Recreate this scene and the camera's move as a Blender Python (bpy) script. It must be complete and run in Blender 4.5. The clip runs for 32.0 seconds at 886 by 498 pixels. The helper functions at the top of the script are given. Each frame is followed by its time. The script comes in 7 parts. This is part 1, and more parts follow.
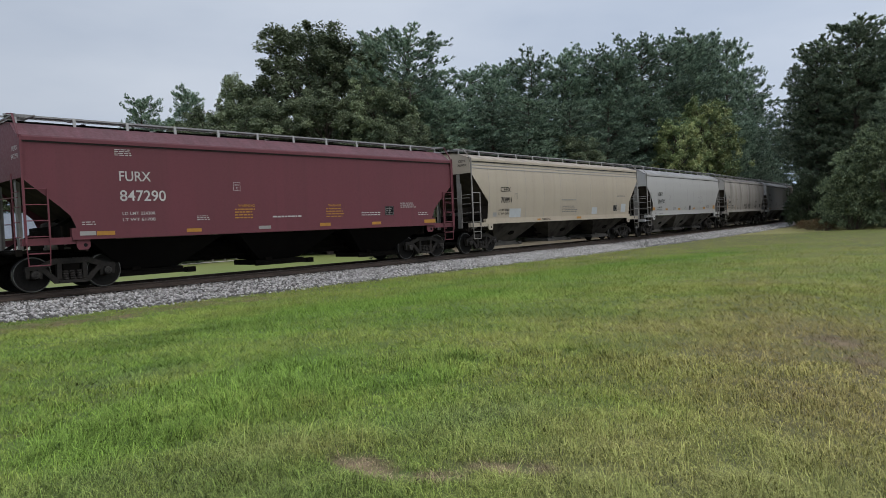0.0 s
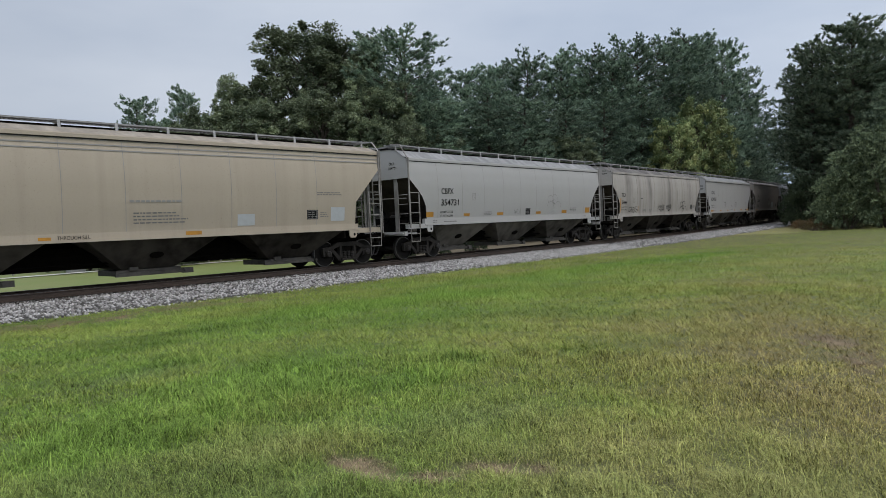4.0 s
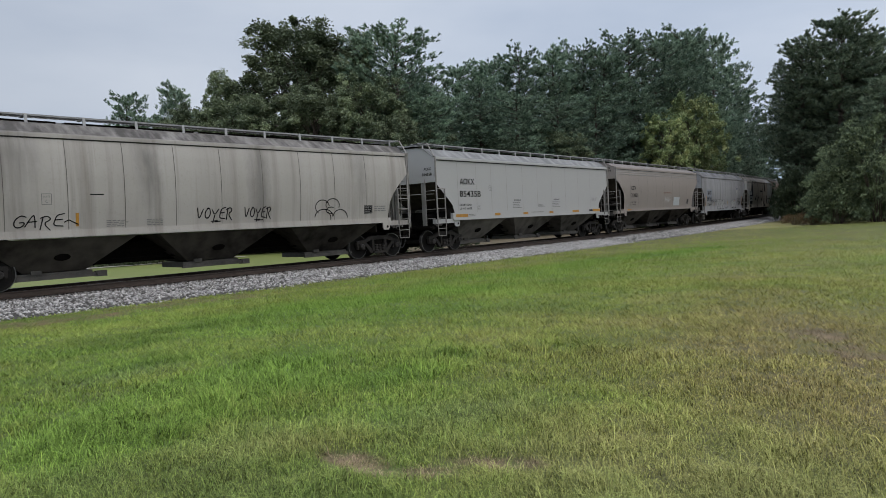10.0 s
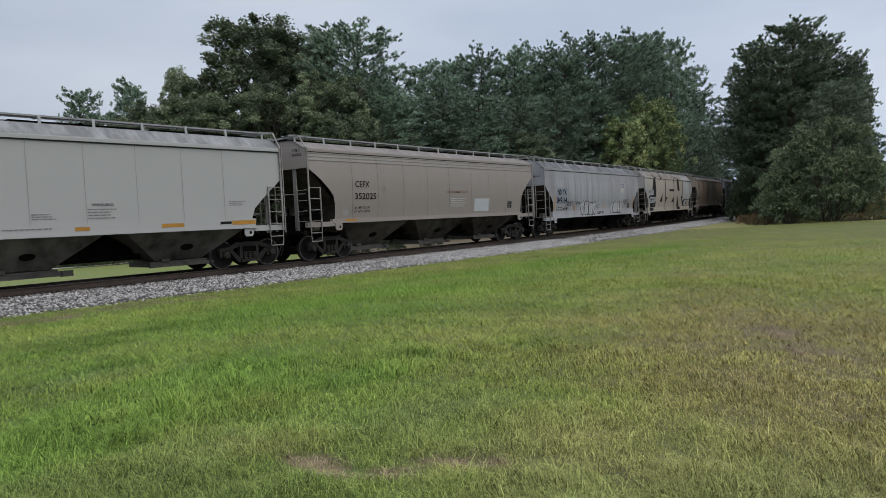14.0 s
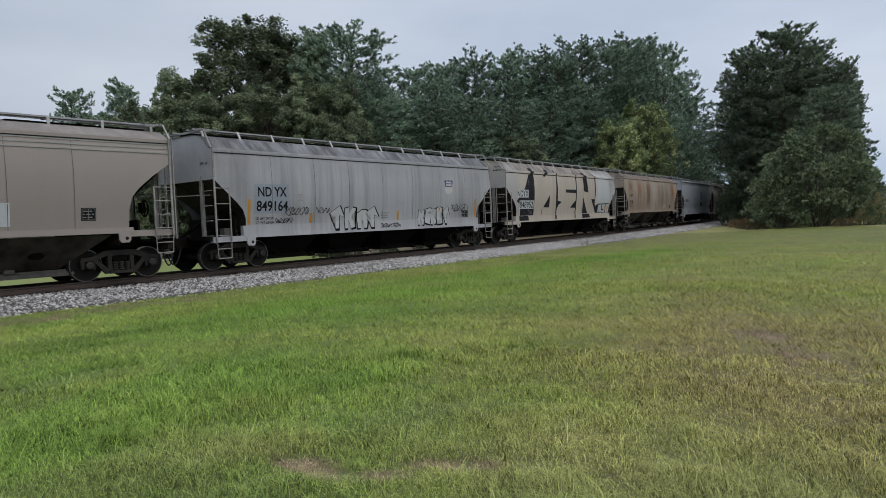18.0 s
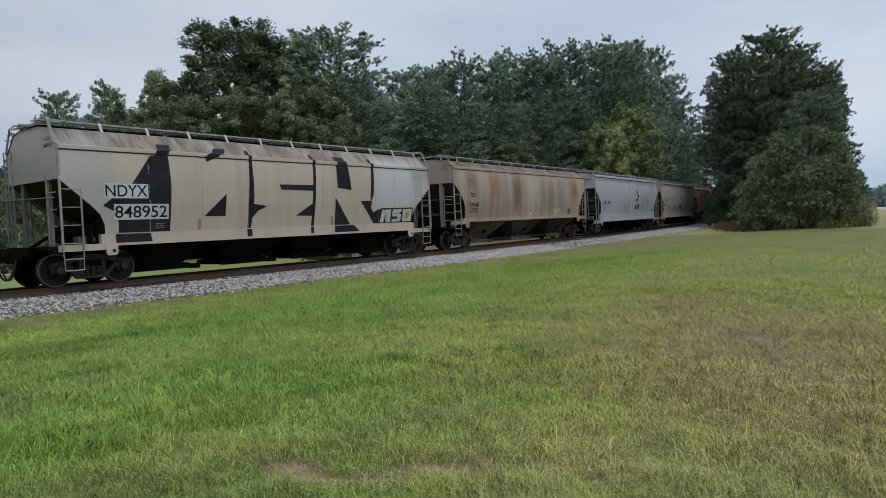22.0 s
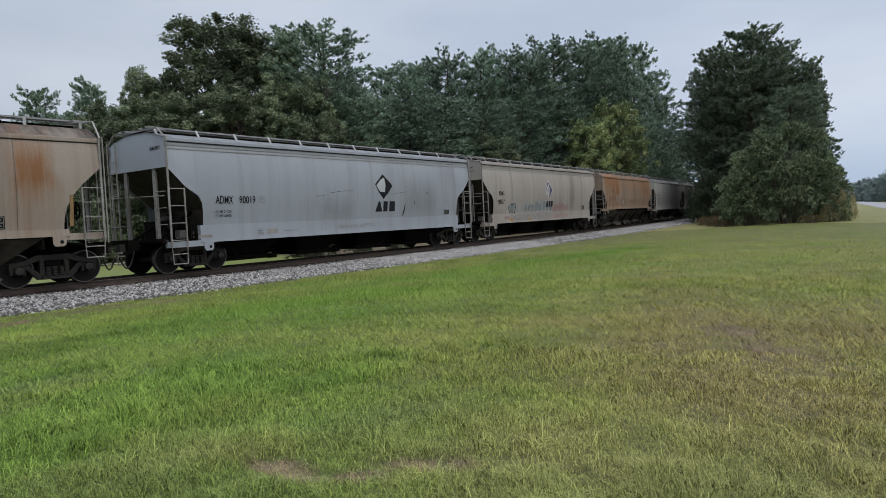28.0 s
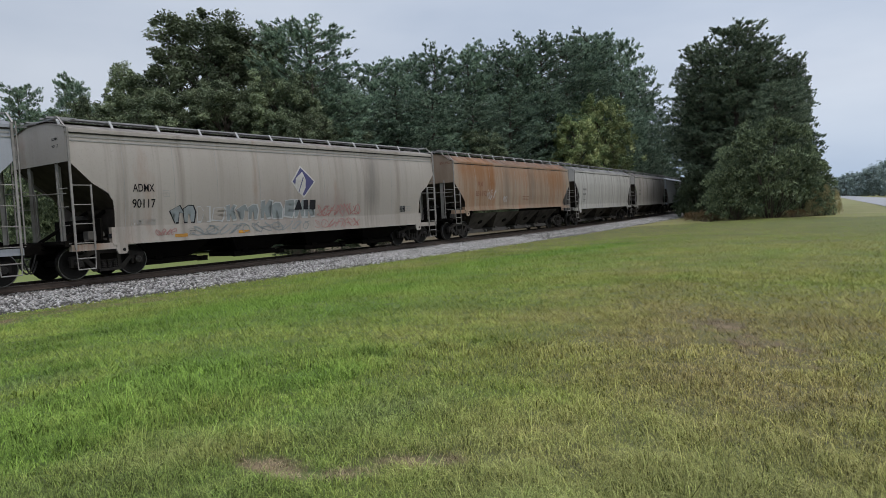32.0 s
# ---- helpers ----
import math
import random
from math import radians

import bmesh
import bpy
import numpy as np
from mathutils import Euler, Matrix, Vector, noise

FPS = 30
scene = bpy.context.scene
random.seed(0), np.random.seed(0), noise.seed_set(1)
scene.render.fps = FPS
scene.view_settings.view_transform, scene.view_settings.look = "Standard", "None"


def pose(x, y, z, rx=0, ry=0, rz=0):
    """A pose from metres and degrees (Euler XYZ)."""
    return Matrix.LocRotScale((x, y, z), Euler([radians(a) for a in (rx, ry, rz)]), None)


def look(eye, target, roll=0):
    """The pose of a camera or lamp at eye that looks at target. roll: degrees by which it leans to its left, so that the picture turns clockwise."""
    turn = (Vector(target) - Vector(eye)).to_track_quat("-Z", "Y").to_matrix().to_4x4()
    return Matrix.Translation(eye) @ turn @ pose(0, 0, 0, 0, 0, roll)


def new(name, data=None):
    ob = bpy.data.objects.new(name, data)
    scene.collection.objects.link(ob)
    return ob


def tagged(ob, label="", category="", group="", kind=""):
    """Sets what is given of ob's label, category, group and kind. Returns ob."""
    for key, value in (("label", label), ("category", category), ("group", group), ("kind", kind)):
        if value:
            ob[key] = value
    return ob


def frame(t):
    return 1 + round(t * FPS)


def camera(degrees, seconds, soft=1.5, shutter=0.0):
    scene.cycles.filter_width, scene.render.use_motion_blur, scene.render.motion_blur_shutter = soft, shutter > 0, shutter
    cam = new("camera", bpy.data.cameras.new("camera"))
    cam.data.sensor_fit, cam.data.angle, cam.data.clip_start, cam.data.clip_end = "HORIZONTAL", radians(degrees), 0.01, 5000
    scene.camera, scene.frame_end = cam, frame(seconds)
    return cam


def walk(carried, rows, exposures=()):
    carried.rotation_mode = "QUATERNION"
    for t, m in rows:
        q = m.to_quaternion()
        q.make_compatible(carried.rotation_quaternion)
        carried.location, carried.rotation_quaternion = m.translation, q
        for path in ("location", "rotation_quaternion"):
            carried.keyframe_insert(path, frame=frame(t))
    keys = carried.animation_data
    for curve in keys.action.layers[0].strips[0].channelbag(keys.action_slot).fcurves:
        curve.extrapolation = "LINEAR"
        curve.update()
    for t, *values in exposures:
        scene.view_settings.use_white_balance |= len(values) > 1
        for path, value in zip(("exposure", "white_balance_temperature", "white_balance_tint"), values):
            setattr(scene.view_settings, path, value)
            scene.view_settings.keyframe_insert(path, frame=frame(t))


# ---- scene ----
# Camera: held by hand at one spot, slowly turned along the train
cam = camera(66.0, 32.0, soft=0.6)
EYE_PATH = [
    (0, pose(0, 0, 1.70, 87.31, 1.53, -44.38)),
    (0.5, pose(0, 0, 1.70, 87.33, 1.54, -44.43)),
    (1, pose(0, 0, 1.70, 87.37, 1.57, -44.47)),
    (1.5, pose(0, 0, 1.70, 87.41, 1.63, -44.51)),
    (2, pose(0, 0, 1.70, 87.41, 1.66, -44.59)),
    (2.5, pose(0, 0, 1.70, 87.40, 1.65, -44.64)),
    (3, pose(0, 0, 1.70, 87.38, 1.62, -44.67)),
    (3.5, pose(0, 0, 1.70, 87.38, 1.61, -44.68)),
    (5.5, pose(0, 0, 1.70, 87.08, 1.69, -44.74)),
    (6, pose(0, 0, 1.70, 87.06, 1.76, -44.77)),
    (6.5, pose(0, 0, 1.70, 87.05, 1.83, -44.80)),
    (7, pose(0, 0, 1.70, 87.02, 1.89, -44.83)),
    (7.5, pose(0, 0, 1.70, 86.99, 1.89, -44.88)),
    (8, pose(0, 0, 1.70, 86.98, 1.85, -44.93)),
    (8.5, pose(0, 0, 1.70, 86.99, 1.80, -45.03)),
    (9, pose(0, 0, 1.70, 86.99, 1.78, -45.13)),
    (9.5, pose(0, 0, 1.70, 86.98, 1.79, -45.23)),
    (10, pose(0, 0, 1.70, 86.96, 1.79, -45.34)),
    (10.5, pose(0, 0, 1.70, 86.93, 1.81, -45.45)),
    (11, pose(0, 0, 1.70, 86.92, 1.87, -45.65)),
    (11.5, pose(0, 0, 1.70, 86.90, 1.93, -46.05)),
    (12, pose(0, 0, 1.70, 86.90, 1.96, -46.57)),
    (12.5, pose(0, 0, 1.70, 86.93, 1.92, -47.07)),
    (13, pose(0, 0, 1.70, 86.95, 1.84, -47.53)),
    (13.5, pose(0, 0, 1.70, 86.92, 1.78, -48.01)),
    (14, pose(0, 0, 1.70, 86.86, 1.75, -48.47)),
    (14.5, pose(0, 0, 1.70, 86.78, 1.69, -48.88)),
    (16.5, pose(0, 0, 1.70, 86.95, 1.41, -48.90)),
    (17, pose(0, 0, 1.70, 87.03, 1.34, -48.96)),
    (17.5, pose(0, 0, 1.70, 87.06, 1.35, -49.00)),
    (18, pose(0, 0, 1.70, 87.06, 1.39, -49.07)),
    (18.5, pose(0, 0, 1.70, 87.08, 1.44, -49.17)),
    (19, pose(0, 0, 1.70, 87.09, 1.46, -49.29)),
    (19.5, pose(0, 0, 1.70, 87.08, 1.46, -49.42)),
    (20, pose(0, 0, 1.70, 87.09, 1.53, -49.55)),
    (20.5, pose(0, 0, 1.70, 87.13, 1.60, -49.67)),
    (21, pose(0, 0, 1.70, 87.19, 1.61, -49.80)),
    (21.5, pose(0, 0, 1.70, 87.24, 1.54, -49.92)),
    (22, pose(0, 0, 1.70, 87.27, 1.46, -50.01)),
    (22.5, pose(0, 0, 1.70, 87.30, 1.39, -50.08)),
    (23, pose(0, 0, 1.70, 87.29, 1.34, -50.17)),
    (23.5, pose(0, 0, 1.70, 87.24, 1.33, -50.25)),
    (24, pose(0, 0, 1.70, 87.18, 1.32, -50.35)),
    (24.5, pose(0, 0, 1.70, 87.12, 1.29, -50.47)),
    (25, pose(0, 0, 1.70, 87.06, 1.28, -50.59)),
    (25.5, pose(0, 0, 1.70, 87.02, 1.30, -50.70)),
    (27.5, pose(0, 0, 1.70, 87.00, 1.63, -51.10)),
    (28, pose(0, 0, 1.70, 86.95, 1.75, -51.26)),
    (28.5, pose(0, 0, 1.70, 86.91, 1.85, -51.40)),
    (29, pose(0, 0, 1.70, 86.87, 1.92, -51.54)),
    (29.5, pose(0, 0, 1.70, 86.81, 1.94, -51.71)),
    (30, pose(0, 0, 1.70, 86.73, 1.98, -51.85)),
    (30.5, pose(0, 0, 1.70, 86.65, 2.01, -51.97)),
    (31, pose(0, 0, 1.70, 86.61, 2.00, -52.10)),
    (31.5, pose(0, 0, 1.70, 86.60, 2.00, -52.21)),
    (32, pose(0, 0, 1.70, 86.59, 2.01, -52.27)),
]
walk(cam, EYE_PATH, exposures=[(0, 0.0), (32, 0.0)])

# ---- world and sun: bright overcast sky ----
world = bpy.data.worlds.new("overcast")
scene.world = world
world.use_nodes = True
wn, wl = world.node_tree.nodes, world.node_tree.links
wn.clear()
w_out = wn.new("ShaderNodeOutputWorld")
w_bg = wn.new("ShaderNodeBackground")
w_sky = wn.new("ShaderNodeTexSky")
w_sky.sky_type = "NISHITA"
w_sky.sun_disc = False
w_sky.sun_elevation = radians(50)
w_sky.sun_rotation = radians(160)
w_sky.dust_density = 6.0
w_sky.air_density = 1.5
w_tc = wn.new("ShaderNodeTexCoord")
w_map = wn.new("ShaderNodeMapping")
w_map.inputs["Scale"].default_value = (1.0, 1.0, 3.2)
w_noise = wn.new("ShaderNodeTexNoise")
w_noise.inputs["Scale"].default_value = 1.7
w_noise.inputs["Detail"].default_value = 5.0
w_ramp = wn.new("ShaderNodeValToRGB")
w_ramp.color_ramp.elements[0].position = 0.32
w_ramp.color_ramp.elements[0].color = (4.35, 5.06, 6.35, 1)
w_ramp.color_ramp.elements[1].position = 0.72
w_ramp.color_ramp.elements[1].color = (6.28, 6.86, 7.9, 1)
w_mix = wn.new("ShaderNodeMix")
w_mix.data_type = "RGBA"
w_mix.inputs["Factor"].default_value = 0.88
wl.new(w_tc.outputs["Generated"], w_map.inputs["Vector"])
wl.new(w_map.outputs["Vector"], w_noise.inputs["Vector"])
wl.new(w_noise.outputs["Fac"], w_ramp.inputs["Fac"])
wl.new(w_sky.outputs["Color"], w_mix.inputs["A"])
wl.new(w_ramp.outputs["Color"], w_mix.inputs["B"])
# an overcast sky is about three times as bright overhead as near the horizon
w_sep = wn.new("ShaderNodeSeparateXYZ")
w_up = wn.new("ShaderNodeMapRange")
w_up.inputs["From Min"].default_value = 0.30
w_up.inputs["From Max"].default_value = 1.0
w_up.inputs["To Min"].default_value = 1.0
w_up.inputs["To Max"].default_value = 3.1
w_scale = wn.new("ShaderNodeVectorMath")
w_scale.operation = "SCALE"
wl.new(w_tc.outputs["Generated"], w_sep.inputs["Vector"])
wl.new(w_sep.outputs["Z"], w_up.inputs["Value"])
w_side = wn.new("ShaderNodeMapRange")
w_side.inputs["From Min"].default_value = 0.2
w_side.inputs["From Max"].default_value = 1.0
w_side.inputs["To Min"].default_value = 0.90
w_side.inputs["To Max"].default_value = 1.12
w_low = wn.new("ShaderNodeMapRange")
w_low.inputs["From Min"].default_value = 0.0
w_low.inputs["From Max"].default_value = 0.15
w_haze = wn.new("ShaderNodeMix")
w_haze.data_type = "RGBA"
w_haze.inputs["A"].default_value = (0.66, 0.76, 0.86, 1)
w_haze.inputs["B"].default_value = (1, 1, 1, 1)
w_dim = wn.new("ShaderNodeVectorMath")
w_dim.operation = "MULTIPLY"
w_tint = wn.new("ShaderNodeVectorMath")
w_tint.operation = "SCALE"
wl.new(w_sep.outputs["X"], w_side.inputs["Value"])
wl.new(w_sep.outputs["Z"], w_low.inputs["Value"])
wl.new(w_low.outputs["Result"], w_haze.inputs["Factor"])
wl.new(w_mix.outputs["Result"], w_dim.inputs[0])
wl.new(w_haze.outputs["Result"], w_dim.inputs[1])
wl.new(w_dim.outputs["Vector"], w_tint.inputs[0])
wl.new(w_side.outputs["Result"], w_tint.inputs["Scale"])
wl.new(w_tint.outputs["Vector"], w_scale.inputs[0])
wl.new(w_up.outputs["Result"], w_scale.inputs["Scale"])
wl.new(w_scale.outputs["Vector"], w_bg.inputs["Color"])
w_bg.inputs["Strength"].default_value = 0.105
wl.new(w_bg.outputs["Background"], w_out.inputs["Surface"])

sun = new("sun", bpy.data.lights.new("sun", "SUN"))
sun.data.energy = 1.1
sun.data.angle = radians(40)
sun.data.color = (1.0, 0.95, 0.92)
sun.matrix_world = look((-9, -26, 80), (0, 0, 0))


# ---- materials ----
def shader(name, rough=0.7, metal=0.0, spec=0.4):
    m = bpy.data.materials.new(name)
    m.use_nodes = True
    b = m.node_tree.nodes["Principled BSDF"]
    b.inputs["Roughness"].default_value = rough
    b.inputs["Metallic"].default_value = metal
    b.inputs["Specular IOR Level"].default_value = spec
    return m, m.node_tree.nodes, m.node_tree.links, b


def rgb(c):
    return (c[0], c[1], c[2], 1.0)


def node_noise(n, l, scale, detail=4.0, stretch=(1, 1, 1), rough=0.55, offset=(0, 0, 0)):
    tc = n.new("ShaderNodeTexCoord")
    mp = n.new("ShaderNodeMapping")
    mp.inputs["Scale"].default_value = stretch
    mp.inputs["Location"].default_value = offset
    nz = n.new("ShaderNodeTexNoise")
    nz.inputs["Scale"].default_value = scale
    nz.inputs["Detail"].default_value = detail
    nz.inputs["Roughness"].default_value = rough
    l.new(tc.outputs["Object"], mp.inputs["Vector"])
    l.new(mp.outputs["Vector"], nz.inputs["Vector"])
    return nz.outputs["Fac"]


def node_ramp(n, l, fac, lo, hi, a=0.0, b=1.0):
    r = n.new("ShaderNodeMapRange")
    r.inputs["From Min"].default_value = lo
    r.inputs["From Max"].default_value = hi
    r.inputs["To Min"].default_value = a
    r.inputs["To Max"].default_value = b
    r.clamp = True
    l.new(fac, r.inputs["Value"])
    return r.outputs["Result"]


def node_mix(n, l, fac, a, b, blend="MIX"):
    x = n.new("ShaderNodeMix")
    x.data_type = "RGBA"
    x.blend_type = blend
    for sock, val in (("Factor", fac), ("A", a), ("B", b)):
        if isinstance(val, bpy.types.NodeSocket):
            l.new(val, x.inputs[sock])
        elif sock == "Factor":
            x.inputs[sock].default_value = val
        else:
            x.inputs[sock].default_value = rgb(val)
    return x.outputs["Result"]


def node_math(n, l, op, a, b):
    x = n.new("ShaderNodeMath")
    x.operation = op
    for i, val in enumerate((a, b)):
        if isinstance(val, bpy.types.NodeSocket):
            l.new(val, x.inputs[i])
        else:
            x.inputs[i].default_value = val
    return x.outputs["Value"]


def node_bump(n, l, b, height, strength=0.3, dist=0.01):
    bp = n.new("ShaderNodeBump")
    bp.inputs["Strength"].default_value = strength
    bp.inputs["Distance"].default_value = dist
    l.new(height, bp.inputs["Height"])
    l.new(bp.outputs["Normal"], b.inputs["Normal"])


def plain(name, c, c2=None, scale=8.0, rough=0.7, metal=0.0, bump=0.15, spec=0.4):
    """A worn single-colour surface with grain and blotches."""
    m, n, l, b = shader(name, rough, metal, spec)
    c2 = c2 or [x * 0.6 for x in c]
    big = node_noise(n, l, scale * 0.15, 3)
    fine = node_noise(n, l, scale, 6)
    f = node_math(n, l, "ADD", node_ramp(n, l, big, 0.35, 0.7, 0, 0.6), node_ramp(n, l, fine, 0.4, 0.75, 0, 0.5))
    l.new(node_mix(n, l, f, c, c2), b.inputs["Base Color"])
    if bump:
        node_bump(n, l, b, fine, bump, 0.01)
    return m


def node_window(n, l, v, lo, hi, soft):
    """1 between lo and hi, fading over soft metres at both ends."""
    return node_math(n, l, "MULTIPLY", node_ramp(n, l, v, lo - soft, lo + soft), node_ramp(n, l, v, hi - soft, hi + soft, 1, 0))


def car_paint(name, base, dirt=(0.16, 0.13, 0.10), streak=0.5, rust=0.0, rust_c=(0.22, 0.075, 0.03), seed=0.0, rough=0.5, blotch=0.35, roof=0.5, eave=3.97, stains=()):
    """Weathered car-body paint: vertical dirt streaks, broad blotches, a grimy roof, rust, and single stains (x0, x1, z0, z1, colour, strength)."""
    m, n, l, b = shader(name, rough, 0.0, 0.22)
    off = (seed * 3.7, seed * 1.3, seed * 0.9)
    broad = node_noise(n, l, 0.45, 3, offset=off)
    st = node_noise(n, l, 1.0, 5, (2.6, 0.5, 0.10), 0.6, off)
    thin = node_noise(n, l, 1.0, 4, (11.0, 0.5, 0.22), 0.6, off)
    grain = node_noise(n, l, 14.0, 6, offset=off)
    c = node_mix(n, l, node_ramp(n, l, broad, 0.38, 0.68, 0, blotch), base, [x * 0.72 + y * 0.28 for x, y in zip(base, dirt)])
    c = node_mix(n, l, node_ramp(n, l, st, 0.50, 0.78, 0, streak), c, dirt)
    c = node_mix(n, l, node_ramp(n, l, thin, 0.58, 0.85, 0, streak * 0.5), c, dirt)
    c = node_mix(n, l, node_ramp(n, l, grain, 0.55, 0.85, 0, 0.25), c, dirt)
    speck = node_noise(n, l, 34.0, 3, offset=off)
    c = node_mix(n, l, node_math(n, l, "MULTIPLY", node_ramp(n, l, speck, 0.64, 0.72, 0, 0.55), node_ramp(n, l, broad, 0.4, 0.6, 0.15, 1.0)), c, [v * 0.5 for v in dirt])
    band = node_noise(n, l, 1.0, 2, (0.8, 0.3, 0.06), 0.6, (seed * 5.1, 0, 0))
    c = node_mix(n, l, node_ramp(n, l, band, 0.42, 0.62, 0, 0.32), c, [x * 0.62 + y * 0.38 for x, y in zip(base, dirt)])
    tc = n.new("ShaderNodeTexCoord")
    xyz = n.new("ShaderNodeSeparateXYZ")
    l.new(tc.outputs["Object"], xyz.inputs["Vector"])
    wob = node_noise(n, l, 1.6, 5, (1, 1, 0.5), 0.65, off)
    wx = node_math(n, l, "ADD", xyz.outputs["X"], node_ramp(n, l, wob, 0, 1, -0.45, 0.45))
    wz = node_math(n, l, "ADD", xyz.outputs["Z"], node_ramp(n, l, thin, 0, 1, -0.7, 0.7))
    run = node_noise(n, l, 1.0, 4, (3.2, 1.1, 0.14), 0.6, (seed * 1.7, 3, seed))
    roof_f = node_math(n, l, "MULTIPLY", node_ramp(n, l, xyz.outputs["Z"], eave + 0.01, eave + 0.07, 0, min(1.0, 0.45 + 0.6 * roof)), node_ramp(n, l, run, 0.3, 0.6, 0.55, 1.0))
    nrm = n.new("ShaderNodeSeparateXYZ")
    l.new(tc.outputs["Normal"], nrm.inputs["Vector"])
    roof_f = node_math(n, l, "MULTIPLY", roof_f, node_ramp(n, l, node_math(n, l, "ABSOLUTE", nrm.outputs["X"], 0.0), 0.5, 0.8, 1, 0))
    c = node_mix(n, l, roof_f, c, [v * 0.25 + 0.012 for v in dirt])
    if rust > 0:
        rs = node_noise(n, l, 1.0, 6, (1.3, 0.5, 0.28), 0.65, (seed * 2.1 + 5, 0, seed))
        c = node_mix(n, l, node_ramp(n, l, rs, 0.62 - 0.2 * rust, 0.80 - 0.16 * rust, 0, 0.35 + 0.55 * rust), c, rust_c)
    for x0, x1, z0, z1, colour, k in stains:
        across, ragged = node_window(n, l, wx, x0, x1, 0.25), node_ramp(n, l, run, 0.2, 0.55, 0.65 * k, k)
        f = node_math(n, l, "MULTIPLY", node_math(n, l, "MULTIPLY", across, node_window(n, l, wz, z0, z1, 0.45)), ragged)
        c = node_mix(n, l, f, c, colour)
        # thin runs below each stain
        if z0 > 2.0:
            f = node_math(n, l, "MULTIPLY", node_math(n, l, "MULTIPLY", across, node_window(n, l, wz, 1.3, z0, 0.4)), node_ramp(n, l, st, 0.35, 0.7, 0.05 * k, 0.6 * k))
            c = node_mix(n, l, f, c, colour)
    l.new(c, b.inputs["Base Color"])
    l.new(node_math(n, l, "ADD", node_ramp(n, l, grain, 0.3, 0.8, rough - 0.02, rough + 0.2), node_math(n, l, "MULTIPLY", roof_f, 0.3)), b.inputs["Roughness"])
    dent = node_math(n, l, "ADD", node_math(n, l, "MULTIPLY", grain, 0.08), node_noise(n, l, 1.1, 2, (1.0, 1.0, 0.6), 0.4, off))
    node_bump(n, l, b, dent, 0.35, 0.04)
    return m


def attr_node(n, name):
    a = n.new("ShaderNodeAttribute")
    a.attribute_name = name
    return a.outputs["Fac"]


def leaf_mat(name, c1, c2, c3):
    """Foliage: each spray has its own tone (attribute 'spray'), each leaf varies a little more."""
    m, n, l, b = shader(name, 0.6, 0.0, 0.2)
    geo = n.new("ShaderNodeNewGeometry")
    big = node_noise(n, l, 0.35, 2)
    f = node_math(n, l, "ADD", node_math(n, l, "MULTIPLY", attr_node(n, "spray"), 0.6), node_math(n, l, "MULTIPLY", geo.outputs["Random Per Island"], 0.4))
    c = node_mix(n, l, node_ramp(n, l, f, 0.15, 0.9), c1, c2)
    c = node_mix(n, l, node_ramp(n, l, big, 0.4, 0.65, 0, 0.5), c, c3)
    # trees of one kind differ in tone
    info = n.new("ShaderNodeObjectInfo")
    v = n.new("ShaderNodeVectorMath")
    v.operation = "SCALE"
    l.new(c, v.inputs[0])
    l.new(node_ramp(n, l, info.outputs["Random"], 0, 1, 0.72, 1.22), v.inputs["Scale"])
    c = v.outputs["Vector"]
    l.new(c, b.inputs["Base Color"])
    tr = n.new("ShaderNodeBsdfTranslucent")
    l.new(c, tr.inputs["Color"])
    mx = n.new("ShaderNodeMixShader")
    mx.inputs["Fac"].default_value = 0.12
    l.new(b.outputs["BSDF"], mx.inputs[1])
    l.new(tr.outputs["BSDF"], mx.inputs[2])
    l.new(mx.outputs["Shader"], n["Material Output"].inputs["Surface"])
    return m


M_OAK = leaf_mat("oak_leaves", (0.030, 0.046, 0.024), (0.320, 0.370, 0.215), (0.085, 0.115, 0.066))
M_PINE = leaf_mat("pine_needles", (0.030, 0.058, 0.040), (0.385, 0.500, 0.345), (0.122, 0.188, 0.142))
M_CEDAR = leaf_mat("cedar_needles", (0.040, 0.066, 0.044), (0.340, 0.410, 0.270), (0.112, 0.155, 0.108))
M_YELLOW = leaf_mat("turning_leaves", (0.085, 0.13, 0.055), (0.42, 0.435, 0.185), (0.17, 0.25, 0.115))
M_BUSH = leaf_mat("evergreen_bush_leaves", (0.035, 0.055, 0.030), (0.330, 0.390, 0.215), (0.110, 0.150, 0.085))
# pale and bluish: the haze of distance is mixed into this leaf colour
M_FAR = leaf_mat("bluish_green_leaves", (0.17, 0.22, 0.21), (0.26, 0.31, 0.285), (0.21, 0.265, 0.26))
# undergrowth leaves with the shade below the canopy painted into their colour
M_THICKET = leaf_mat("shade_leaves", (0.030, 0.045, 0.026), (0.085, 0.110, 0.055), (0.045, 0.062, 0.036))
M_BRUSH = leaf_mat("dry_brush_leaves", (0.12, 0.075, 0.04), (0.17, 0.11, 0.05), (0.09, 0.10, 0.04))
M_STRAW = leaf_mat("dry_reed_stalks", (0.26, 0.22, 0.11), (0.46, 0.40, 0.22), (0.24, 0.26, 0.11))
M_BARK = plain("bark", (0.11, 0.085, 0.065), (0.05, 0.04, 0.035), 10.0, 0.9, bump=0.6)
# running gear and wheel steel near black: under-car shade is in the colour
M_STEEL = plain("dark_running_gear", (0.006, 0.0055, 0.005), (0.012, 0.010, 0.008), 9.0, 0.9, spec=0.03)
M_GRIME = plain("grimy_end_steel", (0.070, 0.058, 0.048), (0.020, 0.017, 0.015), 3.0, 0.9, spec=0.05)
